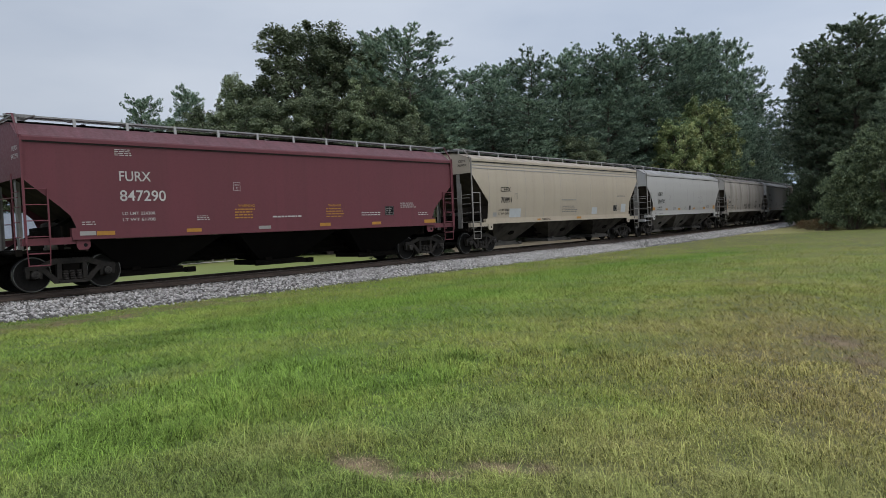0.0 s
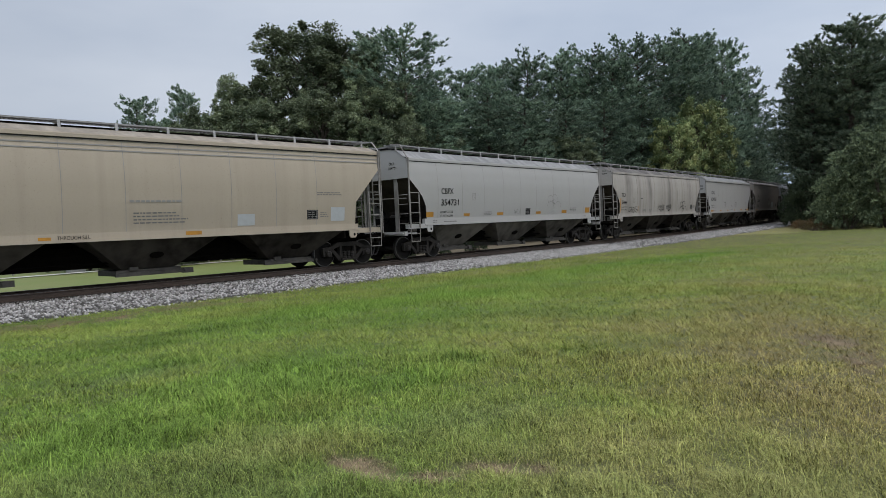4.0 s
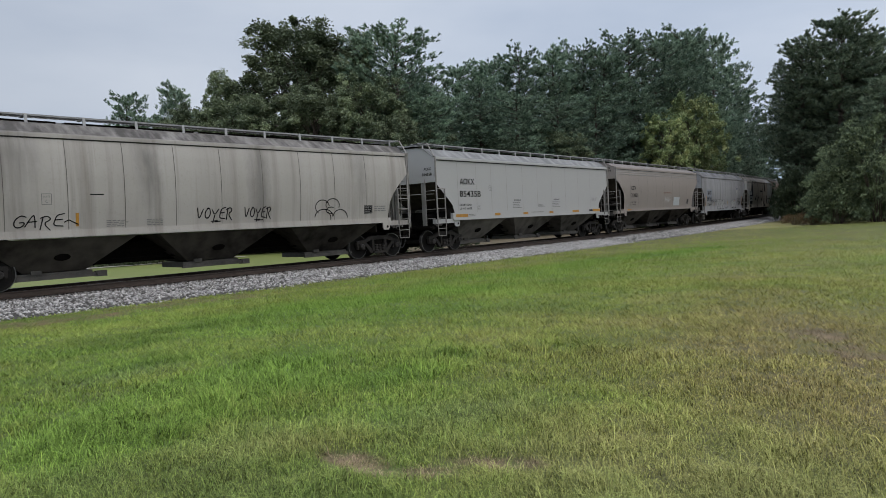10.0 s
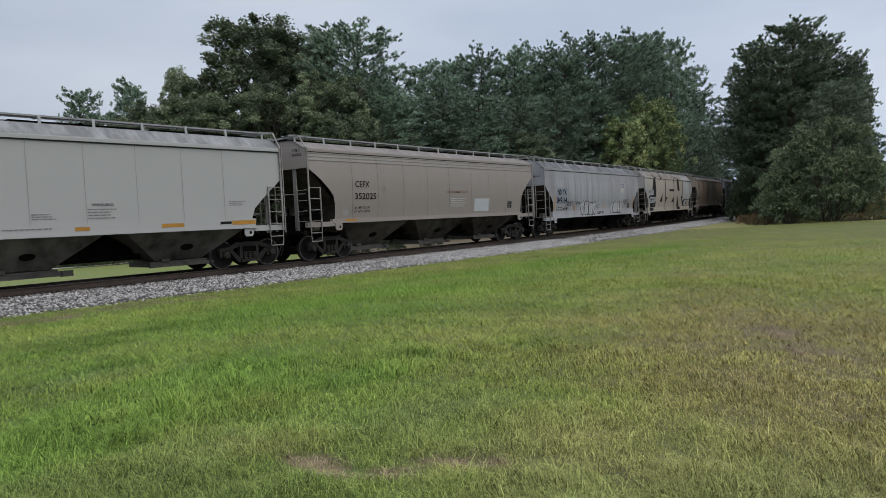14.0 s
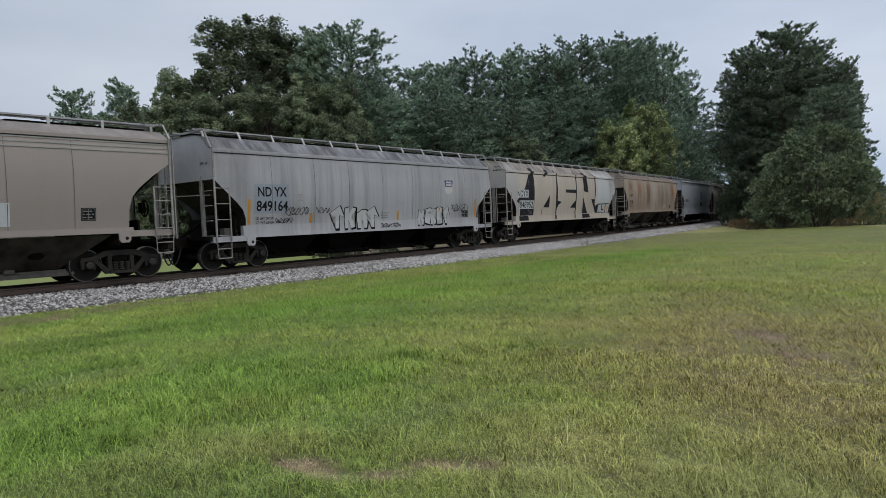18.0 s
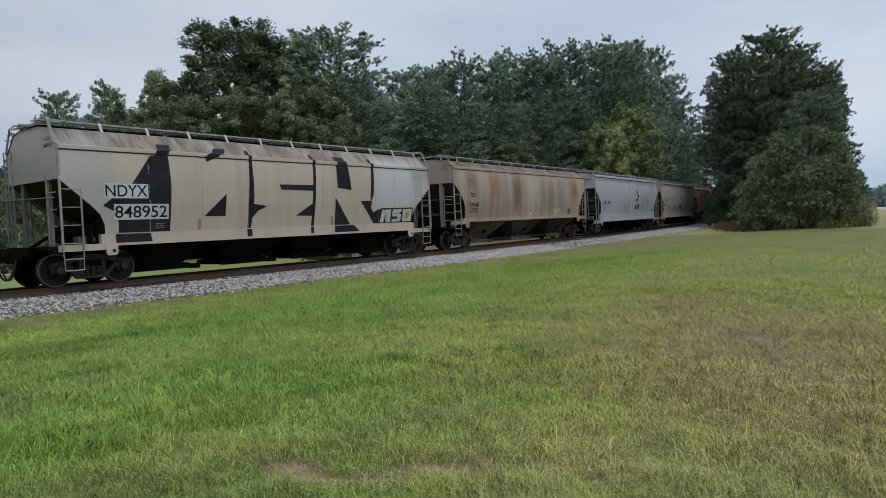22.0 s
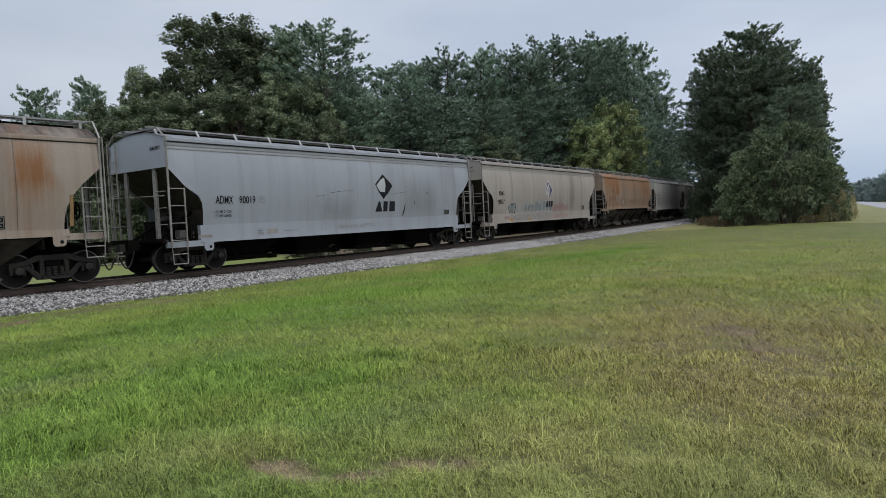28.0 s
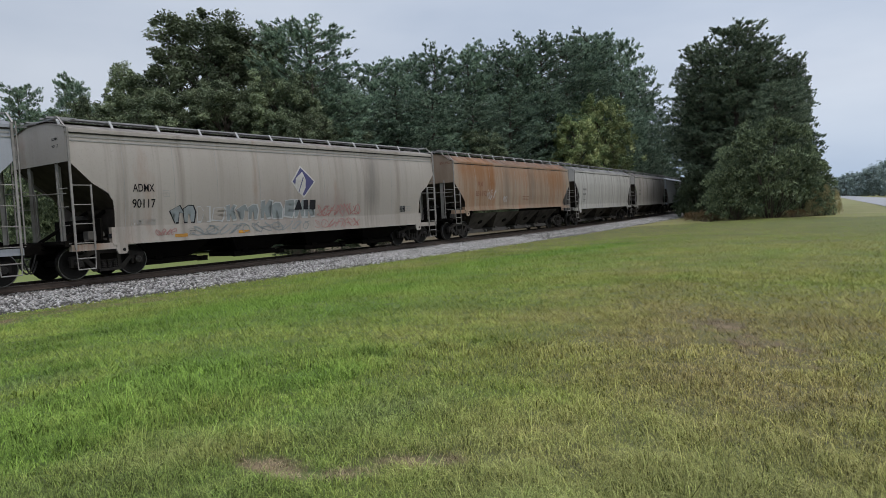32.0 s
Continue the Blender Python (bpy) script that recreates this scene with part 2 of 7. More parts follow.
M_FRAME = plain("truck_casting", (0.020, 0.018, 0.016), (0.042, 0.036, 0.030), 12.0, 0.7, 0.0, spec=0.16)
M_CAP = plain("greasy_bearing_cap", (0.060, 0.054, 0.048), (0.020, 0.017, 0.015), 25.0, 0.6, 0.0, spec=0.25)
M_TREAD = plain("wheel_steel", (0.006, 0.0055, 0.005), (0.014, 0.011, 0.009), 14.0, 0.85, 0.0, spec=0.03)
M_RIM = plain("wheel_rim_steel", (0.020, 0.018, 0.016), (0.010, 0.009, 0.008), 16.0, 0.7, 0.0, spec=0.1)
M_POLISH = plain("polished_wheel_tread", (0.22, 0.21, 0.20), (0.08, 0.074, 0.068), 9.0, 0.30, 0.9, bump=0)
M_GRATE = plain("dark_grating_bars", (0.12, 0.118, 0.115), (0.06, 0.058, 0.055), 18.0, 0.7)
M_GALV = plain("galvanised_grating", (0.32, 0.32, 0.315), (0.19, 0.185, 0.18), 18.0, 0.5, 0.2)
# dirty hopper, darkened further in colour for the shade below the body
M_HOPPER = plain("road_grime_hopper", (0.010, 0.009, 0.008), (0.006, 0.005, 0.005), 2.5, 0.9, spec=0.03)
M_HOPPER_PALE = plain("pale_dirty_hopper", (0.095, 0.084, 0.070), (0.012, 0.010, 0.009), 2.2, 0.85, spec=0.06)
M_HOPPER_LIGHT = plain("dusty_light_hopper", (0.190, 0.174, 0.152), (0.030, 0.026, 0.023), 2.2, 0.8, spec=0.1)
M_GATE = plain("dusty_outlet_gate", (0.13, 0.12, 0.105), (0.05, 0.045, 0.04), 5.0, 0.75, spec=0.2)
M_BRACKET = plain("light_grey_bracket_paint", (0.36, 0.36, 0.35), (0.22, 0.21, 0.20), 6.0, 0.6)
M_SLOPE = plain("dusty_end_post_paint", (0.27, 0.26, 0.24), (0.12, 0.11, 0.095), 3.0, 0.8, spec=0.15)
M_TRIM = plain("weathered_ladder_paint", (0.30, 0.285, 0.265), (0.11, 0.095, 0.08), 4.0, 0.7, spec=0.2)
# colour of the strip that draws the shadow line under each eave
M_EAVE_SHADE = plain("dark_roof_joint", (0.035, 0.032, 0.03), (0.02, 0.018, 0.017), 5.0, 0.8, bump=0)
M_RAILTOP = plain("rail_steel", (0.085, 0.062, 0.048), (0.05, 0.036, 0.028), 20.0, 0.55, 0.3)
M_TIE = plain("creosoted_tie", (0.055, 0.044, 0.036), (0.10, 0.088, 0.075), 7.0, 0.9, bump=0.5)
M_BLACK = plain("black_stencil", (0.007, 0.007, 0.008), (0.016, 0.016, 0.016), 10.0, 0.8, bump=0, spec=0.08)
M_WHITE = plain("white_stencil", (0.50, 0.48, 0.46), (0.36, 0.34, 0.31), 10.0, 0.6, bump=0)
M_ORANGE = plain("reflective_yellow_tape", (0.46, 0.22, 0.025), (0.29, 0.14, 0.025), 8.0, 0.5, bump=0)
M_OLDTAPE = plain("faded_dirty_tape", (0.34, 0.19, 0.06), (0.13, 0.10, 0.075), 9.0, 0.75, bump=0.1)
M_PLATE = plain("grey_blue_patch_paint", (0.24, 0.262, 0.30), (0.205, 0.222, 0.255), 6.0, 0.6, bump=0)
M_PALEPATCH = plain("fresh_pale_patch_paint", (0.44, 0.46, 0.47), (0.37, 0.38, 0.37), 6.0, 0.6, bump=0)
M_RUSTMARK = plain("rust_brown_stencil", (0.20, 0.08, 0.04), (0.12, 0.05, 0.03), 8.0, 0.7, bump=0)
M_STENCIL = plain("worn_small_stencil", (0.13, 0.127, 0.122), (0.20, 0.19, 0.18), 20.0, 0.7, bump=0)
M_SEAM = plain("dirty_weld_seam", (0.32, 0.31, 0.29), (0.21, 0.20, 0.185), 5.0, 0.8, bump=0)
M_SEAM_DARK = plain("dark_dirty_weld_seam", (0.150, 0.136, 0.120), (0.075, 0.066, 0.057), 5.0, 0.8, bump=0)
M_HOSE = plain("rubber_air_hose", (0.02, 0.02, 0.02), (0.035, 0.03, 0.03), 20.0, 0.7)
M_DRIVE = plain("pale_gravel", (0.42, 0.40, 0.35), (0.30, 0.28, 0.23), 3.0, 0.9)
M_SIDING = plain("white_siding", (0.74, 0.75, 0.76), (0.60, 0.61, 0.62), 2.0, 0.6)
M_ROOF = plain("grey_shingle_roof", (0.15, 0.165, 0.185), (0.10, 0.11, 0.125), 4.0, 0.85)
M_PANE = plain("dark_window", (0.03, 0.035, 0.04), (0.05, 0.055, 0.06), 1.0, 0.1, bump=0)
M_GREYWOOD = plain("weathered_wood", (0.30, 0.28, 0.25), (0.18, 0.165, 0.15), 8.0, 0.85)
M_TAG_BLUE = plain("faded_teal_spray_paint", (0.225, 0.250, 0.252), (0.150, 0.155, 0.152), 5.0, 0.6, bump=0)
M_TAG_RED = plain("dull_red_spray_paint", (0.30, 0.10, 0.09), (0.36, 0.22, 0.20), 5.0, 0.6, bump=0)
M_TAG_WHITE = plain("white_spray_paint", (0.42, 0.42, 0.415), (0.34, 0.335, 0.33), 5.0, 0.6, bump=0)
M_TAG_GREY = plain("dark_grey_spray_paint", (0.014, 0.014, 0.017), (0.028, 0.027, 0.030), 5.0, 0.8, bump=0, spec=0.08)
M_EMBLEM_BLUE = plain("violet_blue_emblem_paint", (0.045, 0.045, 0.13), (0.07, 0.065, 0.15), 5.0, 0.6, bump=0)


# ---- mesh helpers ----
class Build:
    """Collects vertices and faces of one mesh."""

    def __init__(self):
        self.v, self.f = [], []

    def add(self, verts, faces):
        o = len(self.v)
        self.v += [tuple(p) for p in verts]
        self.f += [tuple(i + o for i in q) for q in faces]
        return self

    def box(self, x0, x1, y0, y1, z0, z1):
        return self.add([(x0, y0, z0), (x1, y0, z0), (x1, y1, z0), (x0, y1, z0), (x0, y0, z1), (x1, y0, z1), (x1, y1, z1), (x0, y1, z1)],
                        [(3, 2, 1, 0), (4, 5, 6, 7), (0, 1, 5, 4), (1, 2, 6, 5), (2, 3, 7, 6), (3, 0, 4, 7)])

    def bar(self, a, b, w, h=None, n=4):
        """A rod from a to b: square section of width w, or round with n sides."""
        a, b = Vector(a), Vector(b)
        d = (b - a).normalized()
        s = d.cross(Vector((0, 0, 1)))
        s = s.normalized() if s.length > 1e-4 else Vector((1, 0, 0))
        u = s.cross(d)
        h = h or w
        ring = []
        for k in range(n):
            t = 2 * math.pi * (k + 0.5) / n
            q = 1.414 if n == 4 else 1.0
            ring.append(s * math.cos(t) * w / 2 * q + u * math.sin(t) * h / 2 * q)
        vs = [a + r for r in ring] + [b + r for r in ring]
        fs = [(k, (k + 1) % n, n + (k + 1) % n, n + k) for k in range(n)] + [tuple(range(n))[::-1], tuple(range(n, 2 * n))]
        return self.add(vs, fs)

    def prism(self, poly, y0, y1):
        """A polygon in x and z, from y0 to y1."""
        n = len(poly)
        vs = [(x, y0, z) for x, z in poly] + [(x, y1, z) for x, z in poly]
        fs = [(k, (k + 1) % n, n + (k + 1) % n, n + k) for k in range(n)] + [tuple(range(n))[::-1], tuple(range(n, 2 * n))]
        return self.add(vs, fs)

    def lathe(self, prof, n=20, axis="y", c=(0, 0, 0), ring=False):
        """Rings (distance along the axis, radius) turned about the axis through c."""
        vs, fs = [], []
        for t, r in prof:
            for k in range(n):
                a = 2 * math.pi * k / n
                if axis == "y":
                    vs.append((c[0] + r * math.cos(a), c[1] + t, c[2] + r * math.sin(a)))
                elif axis == "z":
                    vs.append((c[0] + r * math.cos(a), c[1] + r * math.sin(a), c[2] + t))
                else:
                    vs.append((c[0] + t, c[1] + r * math.cos(a), c[2] + r * math.sin(a)))
        for i in range(len(prof) - 1):
            for k in range(n):
                fs.append((i * n + k, i * n + (k + 1) % n, (i + 1) * n + (k + 1) % n, (i + 1) * n + k))
        last = (len(prof) - 1) * n
        if ring:
            fs += [(last + k, last + (k + 1) % n, (k + 1) % n, k) for k in range(n)]
        else:
            fs += [tuple(range(n)), tuple(range(last, last + n))[::-1]]
        return self.add(vs, fs)

    def mesh(self, name, mats, smooth=False, weld=0.0):
        me = bpy.data.meshes.new(name)
        me.from_pydata(self.v, [], self.f)
        bm = bmesh.new()
        bm.from_mesh(me)
        if weld:
            bmesh.ops.remove_doubles(bm, verts=bm.verts, dist=weld)
        bmesh.ops.recalc_face_normals(bm, faces=bm.faces)
        bm.to_mesh(me)
        bm.free()
        for m in mats if isinstance(mats, (list, tuple)) else [mats]:
            me.materials.append(m)
        if smooth:
            me.shade_smooth()
        return me


def tri_mesh(name, verts, tris, m):
    """A mesh from numpy arrays: verts N x 3, tris M x 3."""
    me = bpy.data.meshes.new(name)
    me.vertices.add(len(verts))
    me.vertices.foreach_set("co", np.ascontiguousarray(verts, dtype=np.float32).ravel())
    me.loops.add(len(tris) * 3)
    me.loops.foreach_set("vertex_index", np.ascontiguousarray(tris, dtype=np.int32).ravel())
    me.polygons.add(len(tris))
    me.polygons.foreach_set("loop_start", np.arange(0, len(tris) * 3, 3, dtype=np.int32))
    me.update(calc_edges=True)
    me.materials.append(m)
    return me


def attr(me, name, values):
    a = me.attributes.new(name, "FLOAT", "POINT")
    a.data.foreach_set("value", np.ascontiguousarray(values, dtype=np.float32))


def part(name, data, material, parent, label=""):
    """Links one mesh (a Build, or mesh data) as a part under a thing or under a part."""
    me = data.mesh(name, material) if isinstance(data, Build) else data
    ob = new(name, me)
    ob.parent = parent
    if label:
        ob["label"] = label
    return ob


# ---- the line of the track ----
STEP = 0.5
LINE_S = np.arange(-140, 330, STEP)
LINE_K = np.where(LINE_S < 0, 0.003742, 0.003742 - 0.0017034 * np.clip(LINE_S, 0, 100) / 50)
LINE_A = np.cumsum(LINE_K) * STEP
LINE_0 = int(np.searchsorted(LINE_S, 0))
LINE_A = LINE_A - LINE_A[LINE_0]
LINE_X = np.cumsum(np.cos(LINE_A)) * STEP
LINE_Y = np.cumsum(np.sin(LINE_A)) * STEP
LINE_X = LINE_X - LINE_X[LINE_0]
LINE_Y = LINE_Y - LINE_Y[LINE_0] + 20.87
BANK, GRADE = radians(1.31), 0.00163


def track_at(s, off=0.0, z=0.0):
    """A point s metres along the track; off: metres towards the meadow; z above the rail head."""
    x, y, a = np.interp(s, LINE_S, LINE_X), np.interp(s, LINE_S, LINE_Y), np.interp(s, LINE_S, LINE_A)
    o = off * math.cos(BANK) - z * math.sin(BANK)
    zz = z * math.cos(BANK) + off * math.sin(BANK) + GRADE * s
    return Vector((x + o * math.sin(a), y - o * math.cos(a), zz))


def track_dist(x, y):
    """Signed distance from the track's middle (towards the meadow is positive), and the place along it, for arrays."""
    x, y = np.asarray(x, float), np.asarray(y, float)
    px, py, ps, pa = LINE_X[::4], LINE_Y[::4], LINE_S[::4], LINE_A[::4]
    flat_x, flat_y = x.ravel(), y.ravel()
    off, s = np.empty(len(flat_x)), np.empty(len(flat_x))
    for i in range(0, len(flat_x), 4000):
        a, b = flat_x[i:i + 4000, None], flat_y[i:i + 4000, None]
        k = np.argmin((a - px) ** 2 + (b - py) ** 2, axis=1)
        off[i:i + 4000] = (flat_x[i:i + 4000] - px[k]) * np.sin(pa[k]) - (flat_y[i:i + 4000] - py[k]) * np.cos(pa[k])
        s[i:i + 4000] = ps[k]
    return off.reshape(x.shape), s.reshape(x.shape)


def lumps(x, y, seed=0.0):
    """Smooth gentle unevenness, about -1 to 1."""
    return (np.sin(x * 0.31 + 1.3 + seed) * np.cos(y * 0.27 - 0.7 + seed * 2) + 0.6 * np.sin(x * 0.83 + y * 0.51 + seed * 3)
            + 0.4 * np.sin(x * 1.9 - y * 1.4 + seed) * np.cos(y * 2.3 + 0.4)) / 2.0


def ground_z(x, y):
    """Height of the ground sheet."""
    x, y = np.asarray(x, float), np.asarray(y, float)
    off, s = track_dist(x, y)
    rise = np.clip((off - 3.4) / 14.0, 0, 1)
    near = -0.34 + 0.42 * rise * rise * (3 - 2 * rise)
    back = -0.50 - 1.45 * np.clip((-off - 4) / 56.0, 0, 1)
    bed = np.full_like(off, -0.45)
    z = np.where(off > 3.0, near, np.where(off < -3.0, back, bed))
    z = z + np.clip(s, -50, 140) * GRADE * np.exp(-np.abs(off) / 25)
    dist = np.hypot(x, y)
    z = z + 0.03 * lumps(x, y) * np.clip((120 - dist) / 30, 0, 1) * np.clip((np.abs(off) - 3) / 3, 0, 1)
    return z


def vnoise(x, y, size, seed):
    """Smooth random values from 0 to 1 on a lattice of the given size."""
    lat = np.random.default_rng(seed).random((256, 256))
    u, v = np.asarray(x, float) / size, np.asarray(y, float) / size
    i, j = np.floor(u).astype(int), np.floor(v).astype(int)
    fu, fv = u - i, v - j
    fu, fv = fu * fu * (3 - 2 * fu), fv * fv * (3 - 2 * fv)
    a, b, c, d = lat[i % 256, j % 256], lat[(i + 1) % 256, j % 256], lat[i % 256, (j + 1) % 256], lat[(i + 1) % 256, (j + 1) % 256]
    return (a * (1 - fu) + b * fu) * (1 - fv) + (c * (1 - fu) + d * fu) * fv


def patch(x, y, cx, cy, rx, ry, turn=0.0):
    c, s = math.cos(turn), math.sin(turn)
    u, v = ((x - cx) * c + (y - cy) * s) / rx, (-(x - cx) * s + (y - cy) * c) / ry
    return np.clip(1.25 - np.sqrt(u * u + v * v), 0, 1)


def lushness(x, y):
    """1: longer, greener strips in the meadow."""
    u = 1.15 * patch(x, y, 2.8, 6.05, 1.9, 0.80, 0.5) + 0.6 * patch(x, y, 4.1, 5.2, 1.1, 0.4, -0.4) + 0.85 * patch(x, y, 22.5, 12.9, 10, 1.7, -0.08) + 0.4 * patch(x, y, 10.5, 11.5, 4.0, 1.2, 0.0)
    u = u * (0.7 + 0.6 * vnoise(x, y, 0.8, 21))
    return np.clip(u, 0, 1)


def weediness(x, y):
    """1: dense dark green clumps."""
    w = patch(x, y, 5.6, 11.3, 1.8, 0.6, -0.1) + patch(x, y, 3.3, 8.3, 0.9, 0.35, 0.1) + 0.8 * patch(x, y, 5.4, 5.3, 0.5, 0.3, -0.5) + 0.6 * patch(x, y, 3.7, 10.4, 1.2, 0.5, 0.0)
    return np.clip(w * (0.2 + 1.5 * vnoise(x, y, 0.42, 31)), 0, 1)


def dryness(x, y):
    """0: lush green, 1: dry straw."""
    b = np.degrees(np.arctan2(x, y))
    d = 0.44 + 0.16 * lumps(x * 0.9, y * 0.9, 2.0) + 0.37 * np.clip((b - 50) / 24, -0.40, 1)
    d = d - 0.60 * lushness(x, y) - 0.22 * patch(x, y, 15, 10.5, 11, 3.2, 0.12)
    d = d + 0.20 * patch(x, y, 8.0, 2.6, 3.2, 1.4, 0.4) + 0.32 * patch(x, y, 2.6, 4.05, 0.6, 0.3, -0.6) + 0.2 * patch(x, y, 3.5, 2.4, 0.8, 0.5, -0.6) - 0.35 * weediness(x, y)
    d = d * np.clip((32 - np.hypot(x, y)) / 21, 0.70, 1)
    d = d + 0.16 * np.clip((9.5 - track_dist(x, y)[0]) / 3, 0, 1)
    return np.clip(d, 0, 1)


def bareness(x, y):
    """1: bare brown earth or dead thatch."""
    b = 0.98 * patch(x, y, 2.68, 3.58, 0.30, 0.17, -1.2) + 1.0 * patch(x, y, 2.76, 3.12, 0.44, 0.14, -0.94) + 0.95 * patch(x, y, 3.25, 2.78, 0.34, 0.15, -1.05)
    b = b + 0.50 * patch(x, y, 7.8, 1.65, 1.7, 0.75, 0.66) + 0.42 * patch(x, y, 9.1, 2.7, 1.1, 0.5, 0.66) + 0.28 * patch(x, y, 11.1, 2.5, 1.4, 0.4, 0.3)
    b = b * (0.55 + 0.7 * vnoise(x, y, 0.22, 14))
    off, s = track_dist(x, y)
    b = b + (0.30 + 0.36 * vnoise(x, y, 0.6, 17)) * np.clip(1.5 - np.abs(off - 4.9) / 1.0, 0, 1) * np.clip((15 - s) / 8, 0, 1)
    return np.clip(b, 0, 1)


def greyness(x, y):
    """1: bluish grey-green grass, mostly near the camera; its pale sheen is put into the colour."""
    r = np.hypot(x, y)
    g = np.clip((6.0 - r) / 2.6, 0, 1) * 0.45 + 0.3 * patch(x, y, 4.0, 3.75, 0.9, 0.45, -0.4) + 0.45 * patch(x, y, 1.9, 4.4, 0.9, 0.45, -0.4) + 0.5 * patch(x, y, 2.8, 7.9, 0.8, 0.35, 0.0)
    return np.clip(g * (0.35 + 1.1 * vnoise(x, y, 0.9, 5)) - 0.75 * lushness(x, y), 0, 1)


def grass_mat(name, fresh, mid, straw, earth, grey, grain):
    """Colour from the tones of grass (dry, bare, grey with painted sheen) that the mesh carries, with fine grain."""
    m, n, l, b = shader(name, 0.7, 0.0, 0.10)
    mott = node_noise(n, l, 0.55, 4)
    fine = node_noise(n, l, 5.0, 6)
    geo = n.new("ShaderNodeNewGeometry")
    r = node_math(n, l, "ADD", node_math(n, l, "MULTIPLY", geo.outputs["Random Per Island"], 0.28), node_ramp(n, l, fine, 0.3, 0.7, -0.04, 0.14))
    d = node_math(n, l, "ADD", attr_node(n, "dry"), node_math(n, l, "SUBTRACT", r, 0.26))
    d = node_math(n, l, "ADD", d, node_ramp(n, l, mott, 0.3, 0.7, -0.18, 0.18))
    c = node_mix(n, l, node_ramp(n, l, d, 0.0, 0.5), fresh, mid)
    c = node_mix(n, l, node_ramp(n, l, d, 0.45, 1.05), c, straw)
    c = node_mix(n, l, node_math(n, l, "MULTIPLY", attr_node(n, "grey"), 0.85), c, grey)
    e = node_math(n, l, "ADD", attr_node(n, "bare"), node_ramp(n, l, fine, 0.3, 0.7, -0.2, 0.2))
    c = node_mix(n, l, node_ramp(n, l, e, 0.30, 0.62), c, earth)
    c = node_mix(n, l, node_ramp(n, l, e, 0.62, 0.85), c, [v * 1.75 for v in earth])
    if grain:
        v = n.new("ShaderNodeVectorMath")
        v.operation = "SCALE"
        l.new(c, v.inputs[0])
        l.new(attr_node(n, "tone"), v.inputs["Scale"])
        c = v.outputs["Vector"]
    l.new(c, b.inputs["Base Color"])
    node_bump(n, l, b, fine, 0.5, 0.04)
    return m


# thatch colour, darkened so that gaps between blades look shaded; bladeless lawn is lighter
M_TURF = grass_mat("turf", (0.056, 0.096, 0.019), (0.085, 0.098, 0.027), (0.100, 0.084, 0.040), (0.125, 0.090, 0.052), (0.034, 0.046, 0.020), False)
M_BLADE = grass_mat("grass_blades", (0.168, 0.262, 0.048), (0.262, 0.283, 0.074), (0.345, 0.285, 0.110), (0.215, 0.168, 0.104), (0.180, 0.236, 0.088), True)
M_LAWN = grass_mat("short_lawn", (0.120, 0.150, 0.042), (0.150, 0.155, 0.055), (0.24, 0.20, 0.10), (0.075, 0.062, 0.042), (0.15, 0.2, 0.1), False)
M_STONE, sn, sl, sb = shader("ballast_stone", 0.85)
s_geo = sn.new("ShaderNodeNewGeometry")
sl.new(node_mix(sn, sl, node_ramp(sn, sl, node_noise(sn, sl, 25.0, 4), 0.4, 0.7, 0, 0.5),
                node_mix(sn, sl, s_geo.outputs["Random Per Island"], (0.10, 0.095, 0.088), (0.53, 0.51, 0.482)), (0.12, 0.105, 0.09)), sb.inputs["Base Color"])
M_BED = plain("ballast_fines", (0.060, 0.054, 0.048), (0.030, 0.027, 0.024), 30.0, 0.9, bump=0.8)
M_SAND = plain("sandy_dirt", (0.27, 0.255, 0.20), (0.17, 0.17, 0.11), 2.5, 0.9)
M_ROAD = plain("asphalt_road", (0.26, 0.26, 0.265), (0.20, 0.20, 0.20), 3.0, 0.85)


# ---- ground: one sheet out to the horizon ----
def make_ground():
    g1 = np.concatenate([-np.geomspace(2500, 60, 14), np.arange(-50, 0, 1.25), np.arange(0, 14, 0.2), np.arange(14, 140, 1.25), np.geomspace(150, 2500, 14)])
    g2 = np.concatenate([-np.geomspace(2500, 40, 14), np.arange(-30, 0, 1.25), np.arange(0, 12, 0.2), np.arange(12, 75, 1.25), np.geomspace(80, 2500, 14)])
    gx, gy = np.meshgrid(g1, g2, indexing="ij")
    x, y = gx.ravel(), gy.ravel()
    v = np.column_stack([x, y, ground_z(x, y)])
    n1, n2 = len(g1), len(g2)
    i, j = np.meshgrid(np.arange(n1 - 1), np.arange(n2 - 1), indexing="ij")
    a = (i * n2 + j).ravel()
    tris = np.concatenate([np.column_stack([a, a + n2, a + n2 + 1]), np.column_stack([a, a + n2 + 1, a + 1])])
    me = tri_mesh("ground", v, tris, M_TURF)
    far_side = track_dist(x, y)[0] < -3
    attr(me, "dry", np.where(far_side, 0.16 + 0.1 * lumps(x, y, 1.0), dryness(x, y)))
    litter = np.clip((x - 0.35 * y - 12) / 6, 0, 1)
    attr(me, "bare", np.where(far_side, litter, bareness(x, y)))
    attr(me, "grey", np.where(far_side, 0.0, greyness(x, y)))
    me.materials.append(M_LAWN)
    mid = v[tris].mean(axis=1)
    lawn = (track_dist(mid[:, 0], mid[:, 1])[0] < -3) | (np.hypot(mid[:, 0], mid[:, 1]) > 56)
    me.polygons.foreach_set("material_index", lawn.astype(np.int32))
    me.shade_smooth()
    tagged(new("ground", me), "mown grass meadow, green with dry straw-coloured patches", "ground", kind="structure")


make_ground()


